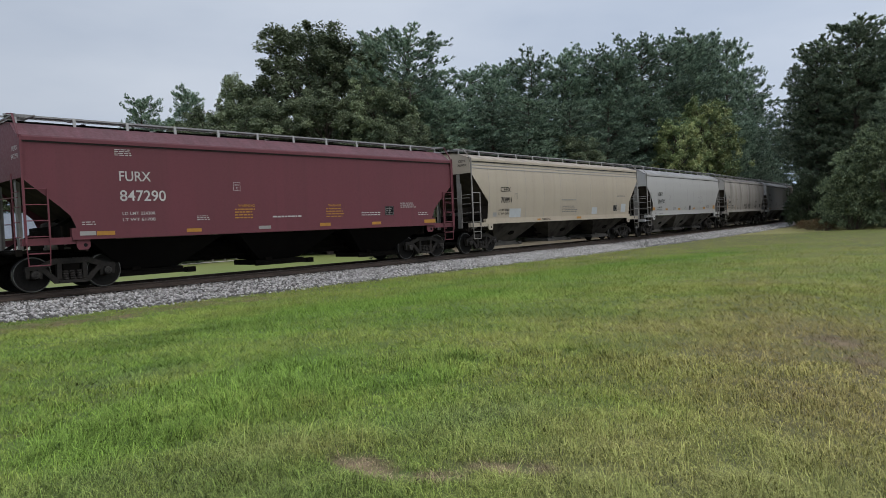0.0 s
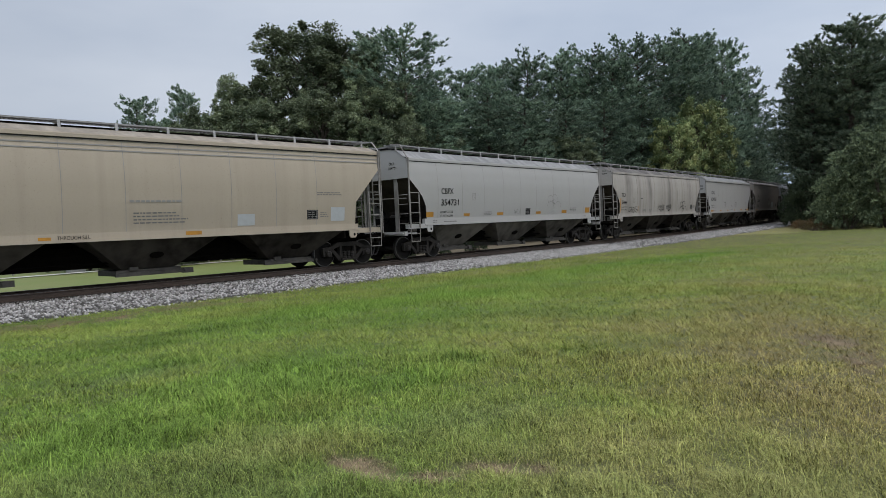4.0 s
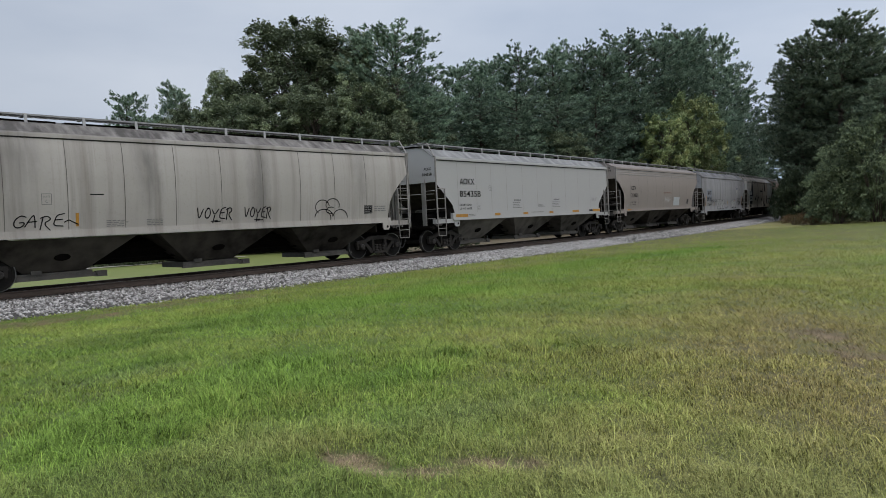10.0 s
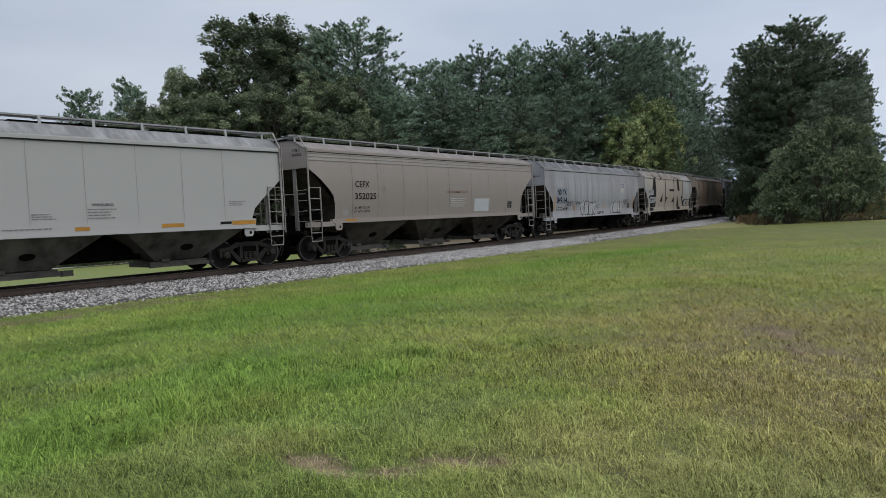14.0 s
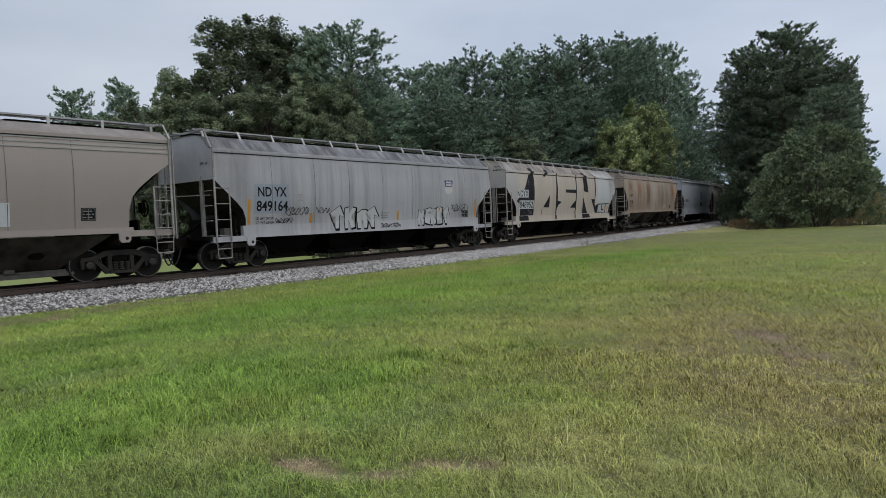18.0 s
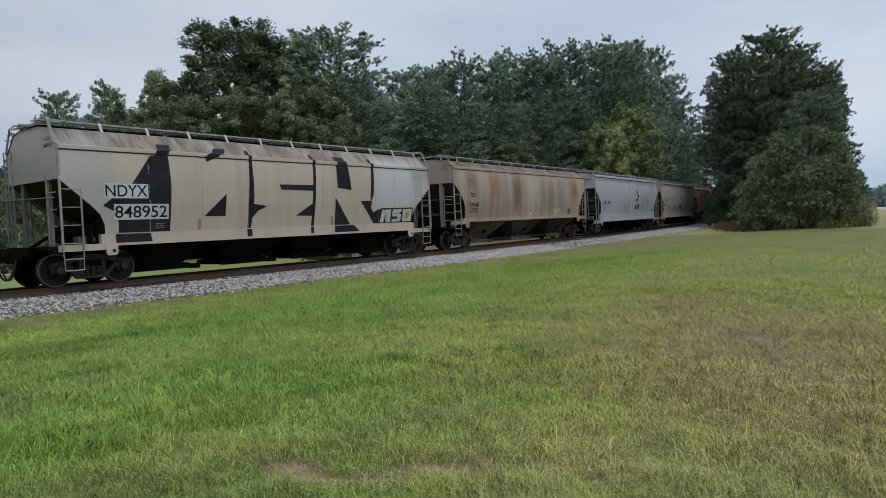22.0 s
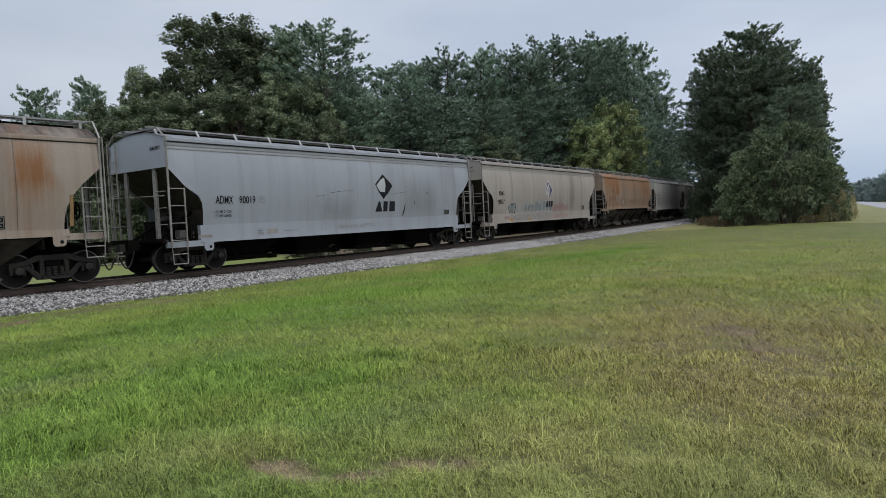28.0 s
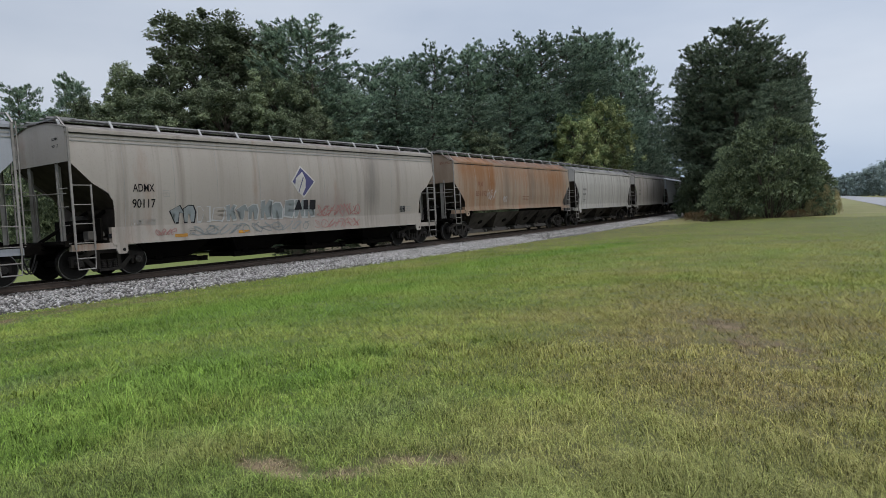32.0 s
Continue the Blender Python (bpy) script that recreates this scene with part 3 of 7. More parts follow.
def scatter(rng, n, r0, r1):
    """Places on the meadow, ever sparser away from its near corner."""
    r = np.exp(math.log(r0) + (math.log(r1) - math.log(r0)) * rng.random(n) ** 0.78)
    b = np.radians(rng.uniform(2, 96, n))
    return r * np.sin(b), r * np.cos(b)


def make_grass():
    rng = np.random.default_rng(7)
    # tufts, each with its own height, tone and lean; blades stand in and between them
    nt, n = 60000, 1080000
    tx, ty = scatter(rng, nt, 3.1, 16)
    th, tt = rng.uniform(0.55, 1.5, nt), rng.normal(1.0, 0.16, nt)
    ta, tr = rng.uniform(0, 2 * math.pi, nt), rng.uniform(0.02, 0.055, nt)
    x, y = scatter(rng, n, 3.1, 64)
    k = rng.integers(0, nt, n)
    tuft = (rng.random(n) < 0.72) & (np.hypot(x, y) < 14)
    sx, sy = rng.normal(0, 1, n), rng.normal(0, 1, n)
    x, y = np.where(tuft, tx[k] + sx * tr[k], x), np.where(tuft, ty[k] + sy * tr[k], y)
    # the meadow goes on behind and to the sides
    ring = 70000
    ra, rr = rng.uniform(0, 2 * math.pi, ring), 0.3 + 10 * rng.random(ring) ** 0.6
    out = (rr < 3.1) | (ra > math.radians(96))
    x[:ring] = np.where(out, rr * np.sin(ra), x[:ring])
    y[:ring] = np.where(out, rr * np.cos(ra), y[:ring])
    r = np.hypot(x, y)
    off, along = track_dist(x, y)
    bare = bareness(x, y)
    keep = (off > 3.75 - 0.75 * np.clip((along - 14) / 16, 0, 1) + rng.normal(0, 0.22, n)) & (rng.random(n) > np.clip(bare * 1.5 - 0.90, 0, 0.6))
    x, y, r, bare, off, along, k, tuft, sx, sy = (q[keep] for q in (x, y, r, bare, off, along, k, tuft, sx, sy))
    n = len(x)
    z = ground_z(x, y) - 0.01
    dry, lush, grey = dryness(x, y), lushness(x, y), greyness(x, y)
    dense = weediness(x, y)
    clump = 0.45 + 0.9 * vnoise(x, y, 0.30, 3) * (0.5 + vnoise(x, y, 1.3, 4))
    clump = clump + (0.75 - clump) * np.clip((r - 7) / 5, 0, 0.75)
    weedy = np.clip((14 - off) / 4, 0, 1) * np.clip((along - 3) / 8, 0, 1)
    ln = rng.uniform(0.045, 0.105, n) * clump * (1 + 0.6 * lush + 0.55 * weedy + 0.5 * dense) * (1 - 0.6 * bare) * np.where(tuft, th[k], 0.85)
    ln = ln * np.interp(r, [22, 45], [1.0, 0.6])
    tall = rng.random(n) < 0.007 + 0.05 * weedy
    ln = np.where(tall, ln * 1.9, ln)
    wd = np.clip(0.00076 * r, 0.0033, 0.022) * rng.uniform(0.55, 1.4, n) * (1 - 0.30 * weedy) * np.interp(r, [8, 8.01, 20, 40], [1.0, 1.5, 1.3, 0.9]) * np.where((r < 3.1) | (x < 0) | (y < -0.12 * x), 2.0, 1.0)
    a = np.where(tuft, np.arctan2(sy, sx) * 0.6 + ta[k] * 0.4 + rng.normal(0, 0.6, n), rng.uniform(0, 2 * math.pi, n))
    lean = rng.uniform(0.3, 1.5, n) * ln * (1 + 0.4 * np.clip((8 - r) / 4, 0, 1)) * (1 - 0.45 * weedy)
    dx, dy = np.cos(a), np.sin(a)
    t = rng.uniform(0, 2 * math.pi, n)
    base = np.column_stack([x, y, z])
    side = np.column_stack([np.cos(t) * wd / 2, np.sin(t) * wd / 2, np.zeros(n)])
    m1 = base + np.column_stack([dx * lean * 0.25, dy * lean * 0.25, ln * 0.62])
    tip = base + np.column_stack([dx * lean, dy * lean, ln * rng.uniform(0.55, 0.98, n)])
    v = np.stack([base - side, base + side, m1 + side * 0.95, m1 - side * 0.95, tip], axis=1).reshape(-1, 3)
    far_k = np.clip((r - 5) / 13, 0, 1)
    tone = 1 + (np.where(rng.random(n) < 0.07, rng.uniform(0.25, 0.7, n), rng.uniform(-0.70, 0.44, n)) + np.where(tuft, tt[k] - 1, 0)) * (1 - 0.80 * far_k) + 0.14 * np.clip((r - 11) / 8, 0, 1) + 0.34 * (vnoise(x, y, 0.45, 8) - 0.5) + 0.30 * (vnoise(x, y, 1.9, 9) - 0.5) - 0.38 * dense
    i = np.arange(n)[:, None] * 5
    near, far = i[r < 8], i[r >= 8]
    tris = np.concatenate([near + [0, 1, 2], near + [0, 2, 3], near + [3, 2, 4], far + [0, 1, 4]])
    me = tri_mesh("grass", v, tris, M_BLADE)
    for name, val in (("dry", dry), ("bare", bare), ("grey", grey), ("tone", np.clip(tone, 0.2, 2.3))):
        attr(me, name, np.repeat(val, 5))
    tagged(new("grass", me), "uneven green and straw-coloured grass blades on the meadow", "grass", kind="stuff")


make_grass()


# ---- railway: bed, stones, ties and rails ----
def sweep(prof, s0, s1, ds, material, name):
    b = Build()
    ss = np.arange(s0, s1 + 0.01, ds)
    n = len(prof)
    vs = [track_at(s, o, z) for s in ss for o, z in prof]
    fs = [(i * n + k, i * n + k + 1, (i + 1) * n + k + 1, (i + 1) * n + k) for i in range(len(ss) - 1) for k in range(n - 1)]
    b.add(vs, fs)
    return b.mesh(name, material)


def make_track():
    bed = new("ballast_bed", sweep([(4.4, -0.75), (3.6, -0.40), (1.75, -0.24), (0, -0.20), (-1.75, -0.24), (-3.3, -0.52), (-4.4, -1.0)], -110, 300, 2.0, M_BED, "ballast_bed"))
    tagged(bed, "grey crushed-stone railway embankment", "railway", kind="structure")
    path = new("dirt_track", sweep([(-3.35, -0.50), (-4.3, -0.47), (-5.6, -0.50), (-6.3, -0.58)], 8, 110, 2.0, M_SAND, "dirt_track"))
    tagged(path, "pale sandy service track along the railway", "track", kind="structure")
    track = tagged(new("railway_track"), "single railway track on wooden ties, curving into the woods", "railway", kind="structure")
    for side in (-0.755, 0.755):
        prof = [(side + o, z) for o, z in ((-0.07, -0.172), (-0.07, -0.155), (-0.012, -0.13), (-0.012, -0.045), (-0.036, -0.03), (-0.036, -0.004), (0.036, -0.004), (0.036, -0.03), (0.012, -0.045), (0.012, -0.13), (0.07, -0.155), (0.07, -0.172))]
        rail = part("rail", sweep(prof, -110, 300, 1.0, M_RAILTOP, "rail"), None, track)
        part("running_surface", sweep([(side - 0.026, -0.003), (side - 0.022, 0.0), (side + 0.022, 0.0), (side + 0.026, -0.003)], -110, 300, 1.0, M_POLISH, "running_surface"), None, rail)
    tie = Build().box(-0.115, 0.115, -1.3, 1.3, -0.36, -0.175).mesh("tie", M_TIE)
    rng = random.Random(3)
    for i in range(300):
        s = -22 + i * 0.5
        p = track_at(s, rng.uniform(-0.05, 0.05), 0)
        t = part("tie", tie, None, track)
        t.matrix_basis = Matrix.Translation(p) @ Matrix.Rotation(float(np.interp(s, LINE_S, LINE_A)) + rng.uniform(-0.02, 0.02), 4, "Z")
    # loose stones
    rg = np.random.default_rng(11)
    n = 46000
    s = np.where(rg.random(n) < 0.55, rg.uniform(-6, 34, n), rg.uniform(20, 125, n))
    off = np.where(rg.random(n) < 0.85, rg.uniform(0.85, 3.8, n), rg.uniform(-1.8, 0.8, n))
    off = off + rg.normal(0, 0.12, n) * (off > 3.3)
    top = np.interp(off, [-1.75, 0, 1.75, 3.6, 4.4], [-0.24, -0.20, -0.24, -0.40, -0.75])
    x0, y0, an = np.interp(s, LINE_S, LINE_X), np.interp(s, LINE_S, LINE_Y), np.interp(s, LINE_S, LINE_A)
    c = np.column_stack([x0 + off * np.sin(an), y0 - off * np.cos(an), top + off * math.sin(BANK) + GRADE * s + 0.008])
    size = rg.uniform(0.022, 0.058, n) * (1 + np.clip(s - 30, 0, 100) / 60)
    octa = np.array([(1, 0, 0), (-1, 0, 0), (0, 1, 0), (0, -1, 0), (0, 0, 1), (0, 0, -1)], float)
    jit = octa[None] * rg.uniform(0.55, 1.3, (n, 6, 1)) + rg.normal(0, 0.22, (n, 6, 3))
    ang = rg.uniform(0, 6.283, n)
    ca, sa = np.cos(ang)[:, None], np.sin(ang)[:, None]
    jx, jy = jit[:, :, 0] * ca - jit[:, :, 1] * sa, jit[:, :, 0] * sa + jit[:, :, 1] * ca
    v = (np.stack([jx, jy, jit[:, :, 2] * 0.75], axis=2) * size[:, None, None] + c[:, None, :]).reshape(-1, 3)
    faces = np.array([(0, 2, 4), (2, 1, 4), (1, 3, 4), (3, 0, 4), (2, 0, 5), (1, 2, 5), (3, 1, 5), (0, 3, 5)])
    tris = (np.arange(n)[:, None, None] * 6 + faces[None]).reshape(-1, 3)
    tagged(new("ballast_stones", tri_mesh("ballast_stones", v, tris, M_STONE)), "loose pale grey crushed stone on the railway bed", "gravel", kind="stuff")


make_track()


# ---- trees ----
def leaf_cloud(rng, centres, radii, count, size, flat=0.7, long=1.6, level=0.45):
    """Single-triangle leaves in blobs round the centres, denser near each blob's upper skin; most leaves lie fairly level."""
    k = rng.integers(0, len(centres), count)
    d = rng.normal(0, 1, (count, 3))
    d /= np.linalg.norm(d, axis=1)[:, None]
    q = rng.uniform(0.05, 1.2, count) ** 0.55
    p = centres[k] + d * (radii[k] * q)[:, None] * np.array([1, 1, flat])
    ax = (rng.normal(0, 1, (count, 3)) + d * 0.5) * np.array([1, 1, level]) - np.array([0, 0, 0.15])
    ax /= np.linalg.norm(ax, axis=1)[:, None]
    sd = rng.normal(0, 1, (count, 3)) * np.array([1, 1, level])
    sd -= ax * np.sum(sd * ax, axis=1)[:, None]
    sd /= np.linalg.norm(sd, axis=1)[:, None]
    sz = (size * rng.uniform(0.6, 1.4, count))[:, None]
    v = np.stack([p - sd * sz * 0.5, p + sd * sz * 0.5, p + ax * sz * long], axis=1).reshape(-1, 3)
    return v, np.repeat(rng.random(len(centres))[k], 3)


def sprays(rng, pos, axis, size, per, stem=0.8, spread=0.42, width=0.045):
    """Brushes of needles: per needles fan out from a short twig at each place, along its axis."""
    n = len(pos)
    axis = axis / np.linalg.norm(axis, axis=1)[:, None]
    ln = (size * rng.uniform(0.7, 1.3, n))[:, None, None]
    u = rng.uniform(0, 1, (n, per, 1))
    d = axis[:, None, :] * 0.8 + rng.normal(0, 1, (n, per, 3)) * spread
    d /= np.linalg.norm(d, axis=2)[:, :, None]
    base = pos[:, None, :] + axis[:, None, :] * u * stem * ln
    sd = np.cross(d, rng.normal(0, 1, (n, per, 3)))
    sd *= width / 2 / np.linalg.norm(sd, axis=2)[:, :, None]
    tip = base + d * ln * rng.uniform(0.6, 1.1, (n, per, 1))
    v = np.stack([base - sd, base + sd, tip], axis=2).reshape(-1, 3)
    return v, np.repeat(rng.random(n), per * 3)


def limb(b, p, q, r0, r1, n=6):
    p, q = Vector(p), Vector(q)
    d = (q - p).normalized()
    s = d.cross(Vector((0.3, 0.9, 0.1))).normalized()
    u = s.cross(d)
    ring = [(math.cos(2 * math.pi * k / n), math.sin(2 * math.pi * k / n)) for k in range(n)]
    vs = [p + (s * c + u * w) * r0 for c, w in ring] + [q + (s * c + u * w) * r1 for c, w in ring]
    b.add(vs, [(k, (k + 1) % n, n + (k + 1) % n, n + k) for k in range(n)] + [tuple(range(n, 2 * n))])


def crown_mesh(name, cloud, m):
    verts, tone = cloud
    me = tri_mesh(name, verts, np.arange(len(verts)).reshape(-1, 3), m)
    attr(me, "spray", tone)
    return me


def hardwood(seed, m, h=18.0, r=5.0, low=0.12, leaves=100000, leaf=0.13, blobs=84):
    """Trunk and crown meshes of a broad-leaved tree: forked boughs, each with a spray of leaf clumps."""
    rng = np.random.default_rng(seed)
    b = Build()
    limb(b, (0, 0, -0.8), (0.1, 0, h * 0.30), 0.022 * h, 0.016 * h, 9)
    cs, rs = [], []
    for i in range(blobs):
        z = low + (0.95 - low) * ((i + rng.random()) / blobs) ** 0.80
        q0 = (z - low) / (1 - low)
        w = (min(1.0, 0.66 + 1.3 * q0)) * max(0.05, 1 - q0 ** 3.8) ** 0.50
        a = i * 2.399 + rng.uniform(-0.7, 0.7)
        q = (0.40 + 0.60 * math.sqrt(rng.random())) * r * 0.92 * w * rng.uniform(0.85, 1.02)
        c = np.array([math.cos(a) * q, math.sin(a) * q, z * h])
        f = (math.cos(a) * q * 0.10, math.sin(a) * q * 0.10, h * max(0.15, z - 0.10 - 0.12 * rng.random()))
        limb(b, f, c, 0.016 * r, 0.03, 5)
        size = rng.uniform(0.6, 1.05)
        for j in range(8):
            e = c + rng.normal(0, 1, 3) * np.array([0.14, 0.14, 0.13]) * r * size
            cs.append(e)
            rs.append(rng.uniform(0.5, 1.2) * r * 0.118 * size)
            if j % 3 == 0:
                limb(b, c, e, 0.03, 0.012, 3)
    limb(b, (0.1, 0, h * 0.28), (0.2, 0.1, h * 0.88), 0.016 * h, 0.04, 7)
    return b.mesh("trunk", M_BARK), crown_mesh("crown", leaf_cloud(rng, np.array(cs), np.array(rs), leaves, leaf, 0.95, 1.3, 0.7), m)


def conifer(seed, m, h=20.0, r=3.6, low=0.10, limbs=110, dense=6.8, needle=0.27, per=32, droop=0.1, top=0.36, bare=0.0):
    """Trunk and crown meshes of a pine: layered limbs whose twigs end in upturned brushes of needles."""
    rng = np.random.default_rng(seed)
    b = Build()
    limb(b, (0, 0, -0.8), (0.05, 0.05, h * 0.5), 0.013 * h, 0.009 * h, 8)
    limb(b, (0.05, 0.05, h * 0.5), (0, 0, h * 0.97), 0.009 * h, 0.02, 7)
    pos, axis = [], []
    ph = rng.uniform(0, 6.28, 3)
    for i in range(limbs):
        z = low + (0.95 - low) * (i + rng.random()) / limbs
        q = (z - low) / (1 - low)
        a = i * 2.399 + rng.uniform(-0.5, 0.5)
        w = r * (min(1, 0.62 + 1.6 * q) * (1 - q ** 2.0) ** top + 0.08)
        w *= 0.88 + 0.18 * math.sin(2 * a + ph[0] + 4 * z) + 0.12 * math.sin(9 * z + ph[1] + a)
        ln = w * (0.62 + 0.45 * rng.random())
        if rng.random() < bare * (1.1 - q):
            continue
        out = np.array([math.cos(a), math.sin(a), 0.0])
        across = np.array([-out[1], out[0], 0.0])
        base = np.array([0, 0, z * h])
        rise = ln * (0.10 + 0.55 * q * q + rng.uniform(-0.12, 0.18) - droop)
        limb(b, base, base + out * ln + np.array([0, 0, rise]), 0.05, 0.015, 4)
        n = int(5 + dense * ln * (0.7 + 0.3 * ln / r))
        for j in range(n):
            t = 0.22 + 0.80 * (1 - rng.random() ** 1.5)
            lat = rng.normal(0, 0.20) * ln * (1.25 - 0.6 * t)
            c = base + out * ln * t + across * lat + np.array([0, 0, rise * t * t - 0.25 * abs(lat) + rng.normal(0.05, 0.08)])
            for _ in range(2):
                pos.append(c + rng.normal(0, 0.13, 3))
                axis.append(out * 0.55 + across * (0.9 * lat / ln) + np.array([0, 0, 0.95]) + rng.normal(0, 0.32, 3))
    for k in range(26):
        pos.append(np.array([rng.normal(0, 0.25), rng.normal(0, 0.25), h * (0.89 + 0.07 * rng.random())]))
        axis.append(np.array([rng.normal(0, 0.4), rng.normal(0, 0.4), 1.0]))
    return b.mesh("trunk", M_BARK), crown_mesh("crown", sprays(rng, np.array(pos), np.array(axis), needle, per), m)


def shrub(seed, m, h=7.0, r=4.2, count=3300, leaf=0.23, per=15, width=0.10, arch=0.6):
    """A dense bush of arching sprays of small leaves."""
    rng = np.random.default_rng(seed)
    b = Build()
    pos, axis = [], []
    for i in range(95):
        z = 0.94 * rng.random() ** 1.25
        w = (1 - z ** 2.6) ** 0.55
        a, q = rng.uniform(0, 6.283), math.sqrt(rng.uniform(0.3, 1)) * r * w * rng.uniform(0.8, 1.1)
        c = np.array([math.cos(a) * q, math.sin(a) * q, z * h + 0.2])
        out = np.array([math.cos(a), math.sin(a), 0.0])
        across = np.array([-out[1], out[0], 0.0])
        if i % 4 == 0:
            limb(b, (math.cos(a) * 0.4, math.sin(a) * 0.4, -0.3), c * 0.75, 0.05, 0.02, 5)
        for j in range(count // 95):
            t, lat = rng.uniform(-1, 1), rng.normal(0, 0.5)
            k = r * 0.17
            pos.append(c + (out * t + across * lat) * k + np.array([0, 0, k * (0.35 - arch * t * t - 0.4 * lat * lat + rng.normal(0, 0.08))]))
            axis.append(out * (0.8 + 0.4 * t) + across * lat + np.array([0, 0, 0.55 - 0.7 * t]) + rng.normal(0, 0.3, 3))
    return b.mesh("trunk", M_BARK), crown_mesh("crown", sprays(rng, np.array(pos), np.array(axis), leaf, per, 1.5, 0.6, width), m)


def plant(name, kind, x, y, h, r, turn, label, category="tree", group=""):
    """One tree of a kind (trunk mesh, crown mesh, its height and radius), scaled to height h and radius r."""
    trunk, crown, kh, kr = kind
    z = float(ground_z(np.array([x]), np.array([y]))[0])
    t = tagged(new(name), label, category, group)
    t.matrix_basis = pose(x, y, z, 0, 0, turn) @ Matrix.Diagonal((r / kr, r / kr, h / kh, 1))
    stem = part("woody_base" if category == "bush" else "trunk", trunk, None, t)
    if category == "bush":
        tagged(stem, kind="stuff")
    part("crown", crown, None, t)
    return t


def make_woods():
    oaks = [hardwood(s, M_OAK) + (18.0, 5.0) for s in (24, 25, 26)]
    pines = [conifer(s, M_PINE) + (20.0, 3.6) for s in (31, 32, 33)]
    tall = conifer(41, M_PINE, 20, 3.6, 0.30, 90, 6.5, 0.27, 30, -0.10, 0.30, 0.25) + (20.0, 3.6)
    cedar = [conifer(s, M_CEDAR, 20, 3.6, 0.02, 140, 7.6, 0.27, 32, 0.05, 0.36) + (20.0, 3.6) for s in (51, 52)]
    yellow = hardwood(61, M_YELLOW, 12, 4.0, 0.05, 50000, 0.13, 70) + (12.0, 4.0)
    canopy = conifer(55, M_CEDAR, 20, 3.6, 0.34, 110, 6.5, 0.27, 30, 0.0, 0.45) + (20.0, 3.6)
    bush = [shrub(s, M_BUSH) + (7.0, 4.2) for s in (71, 72)]
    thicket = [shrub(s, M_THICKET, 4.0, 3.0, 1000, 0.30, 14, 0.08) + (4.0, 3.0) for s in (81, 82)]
    brush = shrub(75, M_BRUSH, 1.2, 1.5, 500, 0.16, 10, 0.03) + (1.2, 1.5)
    rng = random.Random(5)
    lab_oak = "dark green broad-leaved tree at the edge of the woods"
    lab_pine = "tall dark green pine in the woods behind the railway"
    for x, y, h, r in ((30.9, 56.0, 15.7, 4.5), (33.9, 49.8, 19.5, 6.4), (37.6, 49.5, 18.8, 5.8), (30.3, 43.4, 12.4, 4.0), (27.2, 47.8, 12.2, 4.3),
                       (29.2, 60.5, 13.8, 3.6), (33.4, 40.6, 13.0, 3.7), (52.0, 35.6, 9.3, 2.6), (33.0, 38.0, 9.6, 3.0), (38.0, 38.6, 9.2, 2.8), (24.0, 51.5, 10.4, 3.9)):
        plant("oak_tree", rng.choice(oaks), x, y, h, r, rng.uniform(0, 360), lab_oak, group="broad-leaved trees behind the railway")
    plant("pine_tree", tall, 37.9, 42.3, 18.0, 4.9, 40, "tall open-crowned pine with a bare lower trunk", group="pines behind the railway")
    rows_far = ((51.9, 48.3, 18.6, 3.9), (55.8, 47.3, 19.5, 3.8), (56.3, 44.0, 19.5, 3.9), (60.5, 42.8, 20.2, 4.0), (64.6, 41.6, 20.9, 4.1), (65.0, 39.4, 20.2, 4.0),
                (68.9, 38.6, 22.0, 4.3), (74.9, 38.6, 22.9, 4.5), (80.9, 38.6, 24.8, 4.6), (98.0, 41.6, 27.2, 4.5), (112.0, 44.9, 25.8, 4.4), (125.0, 48.2, 23.4, 4.0),
                (47.5, 50.5, 17.6, 3.8), (44.0, 52.5, 16.8, 3.8), (70, 47, 20, 4.2), (88, 41.0, 25.4, 4.6), (104, 50, 21, 4.4), (118, 54, 20, 4.2))
    rows_near = ((36.8, 38.8, 12.2, 3.3), (41.7, 41.1, 12.8, 3.4), (45.6, 40.1, 12.4, 3.5), (48.6, 38.4, 13.4, 3.5), (53.2, 37.2, 13.0, 3.6), (58.5, 36.4, 14.0, 3.4),
                 (66.4, 36.8, 15.4, 3.9), (90, 38.6, 13, 3.2), (104, 41.4, 14, 3.4), (138, 50, 18, 4.0), (150, 53, 18, 4.0), (43, 45, 15.2, 3.5), (50, 44, 16.2, 3.6))
    for x, y, h, r in rows_far + rows_near:
        plant("pine_tree", rng.choice(pines), x, y, h * 0.97, r * 1.15, rng.uniform(0, 360), lab_pine, group="pines behind the railway")
    for x, y, h, r in ((72.8, 33.5, 14.2, 4.1), (66.0, 33.0, 11.6, 3.5)):
        plant("yellowing_tree", yellow, x, y, h, r, rng.uniform(0, 360), "broad-leaved tree turning yellow beside the railway", group="yellowing trees")
    # undergrowth added to close the foot of the woods, its colour pre-darkened as shade
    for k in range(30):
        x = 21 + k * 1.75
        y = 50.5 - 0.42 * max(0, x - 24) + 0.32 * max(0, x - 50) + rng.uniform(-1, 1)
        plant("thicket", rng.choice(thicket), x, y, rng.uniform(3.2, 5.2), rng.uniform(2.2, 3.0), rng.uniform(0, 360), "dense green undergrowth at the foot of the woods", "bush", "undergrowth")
    # the stand on the meadow's side of the line
    for x, y, h, r in ((74.0, 19.0, 19.5, 5.4), (75.6, 14.2, 15.6, 2.6), (77.0, 17.4, 18.2, 4.4)):
        plant("pine_tree", rng.choice(cedar), x, y, h, r, rng.uniform(0, 360), "dense dark green pine with limbs down to the ground", group="pines beside the meadow")
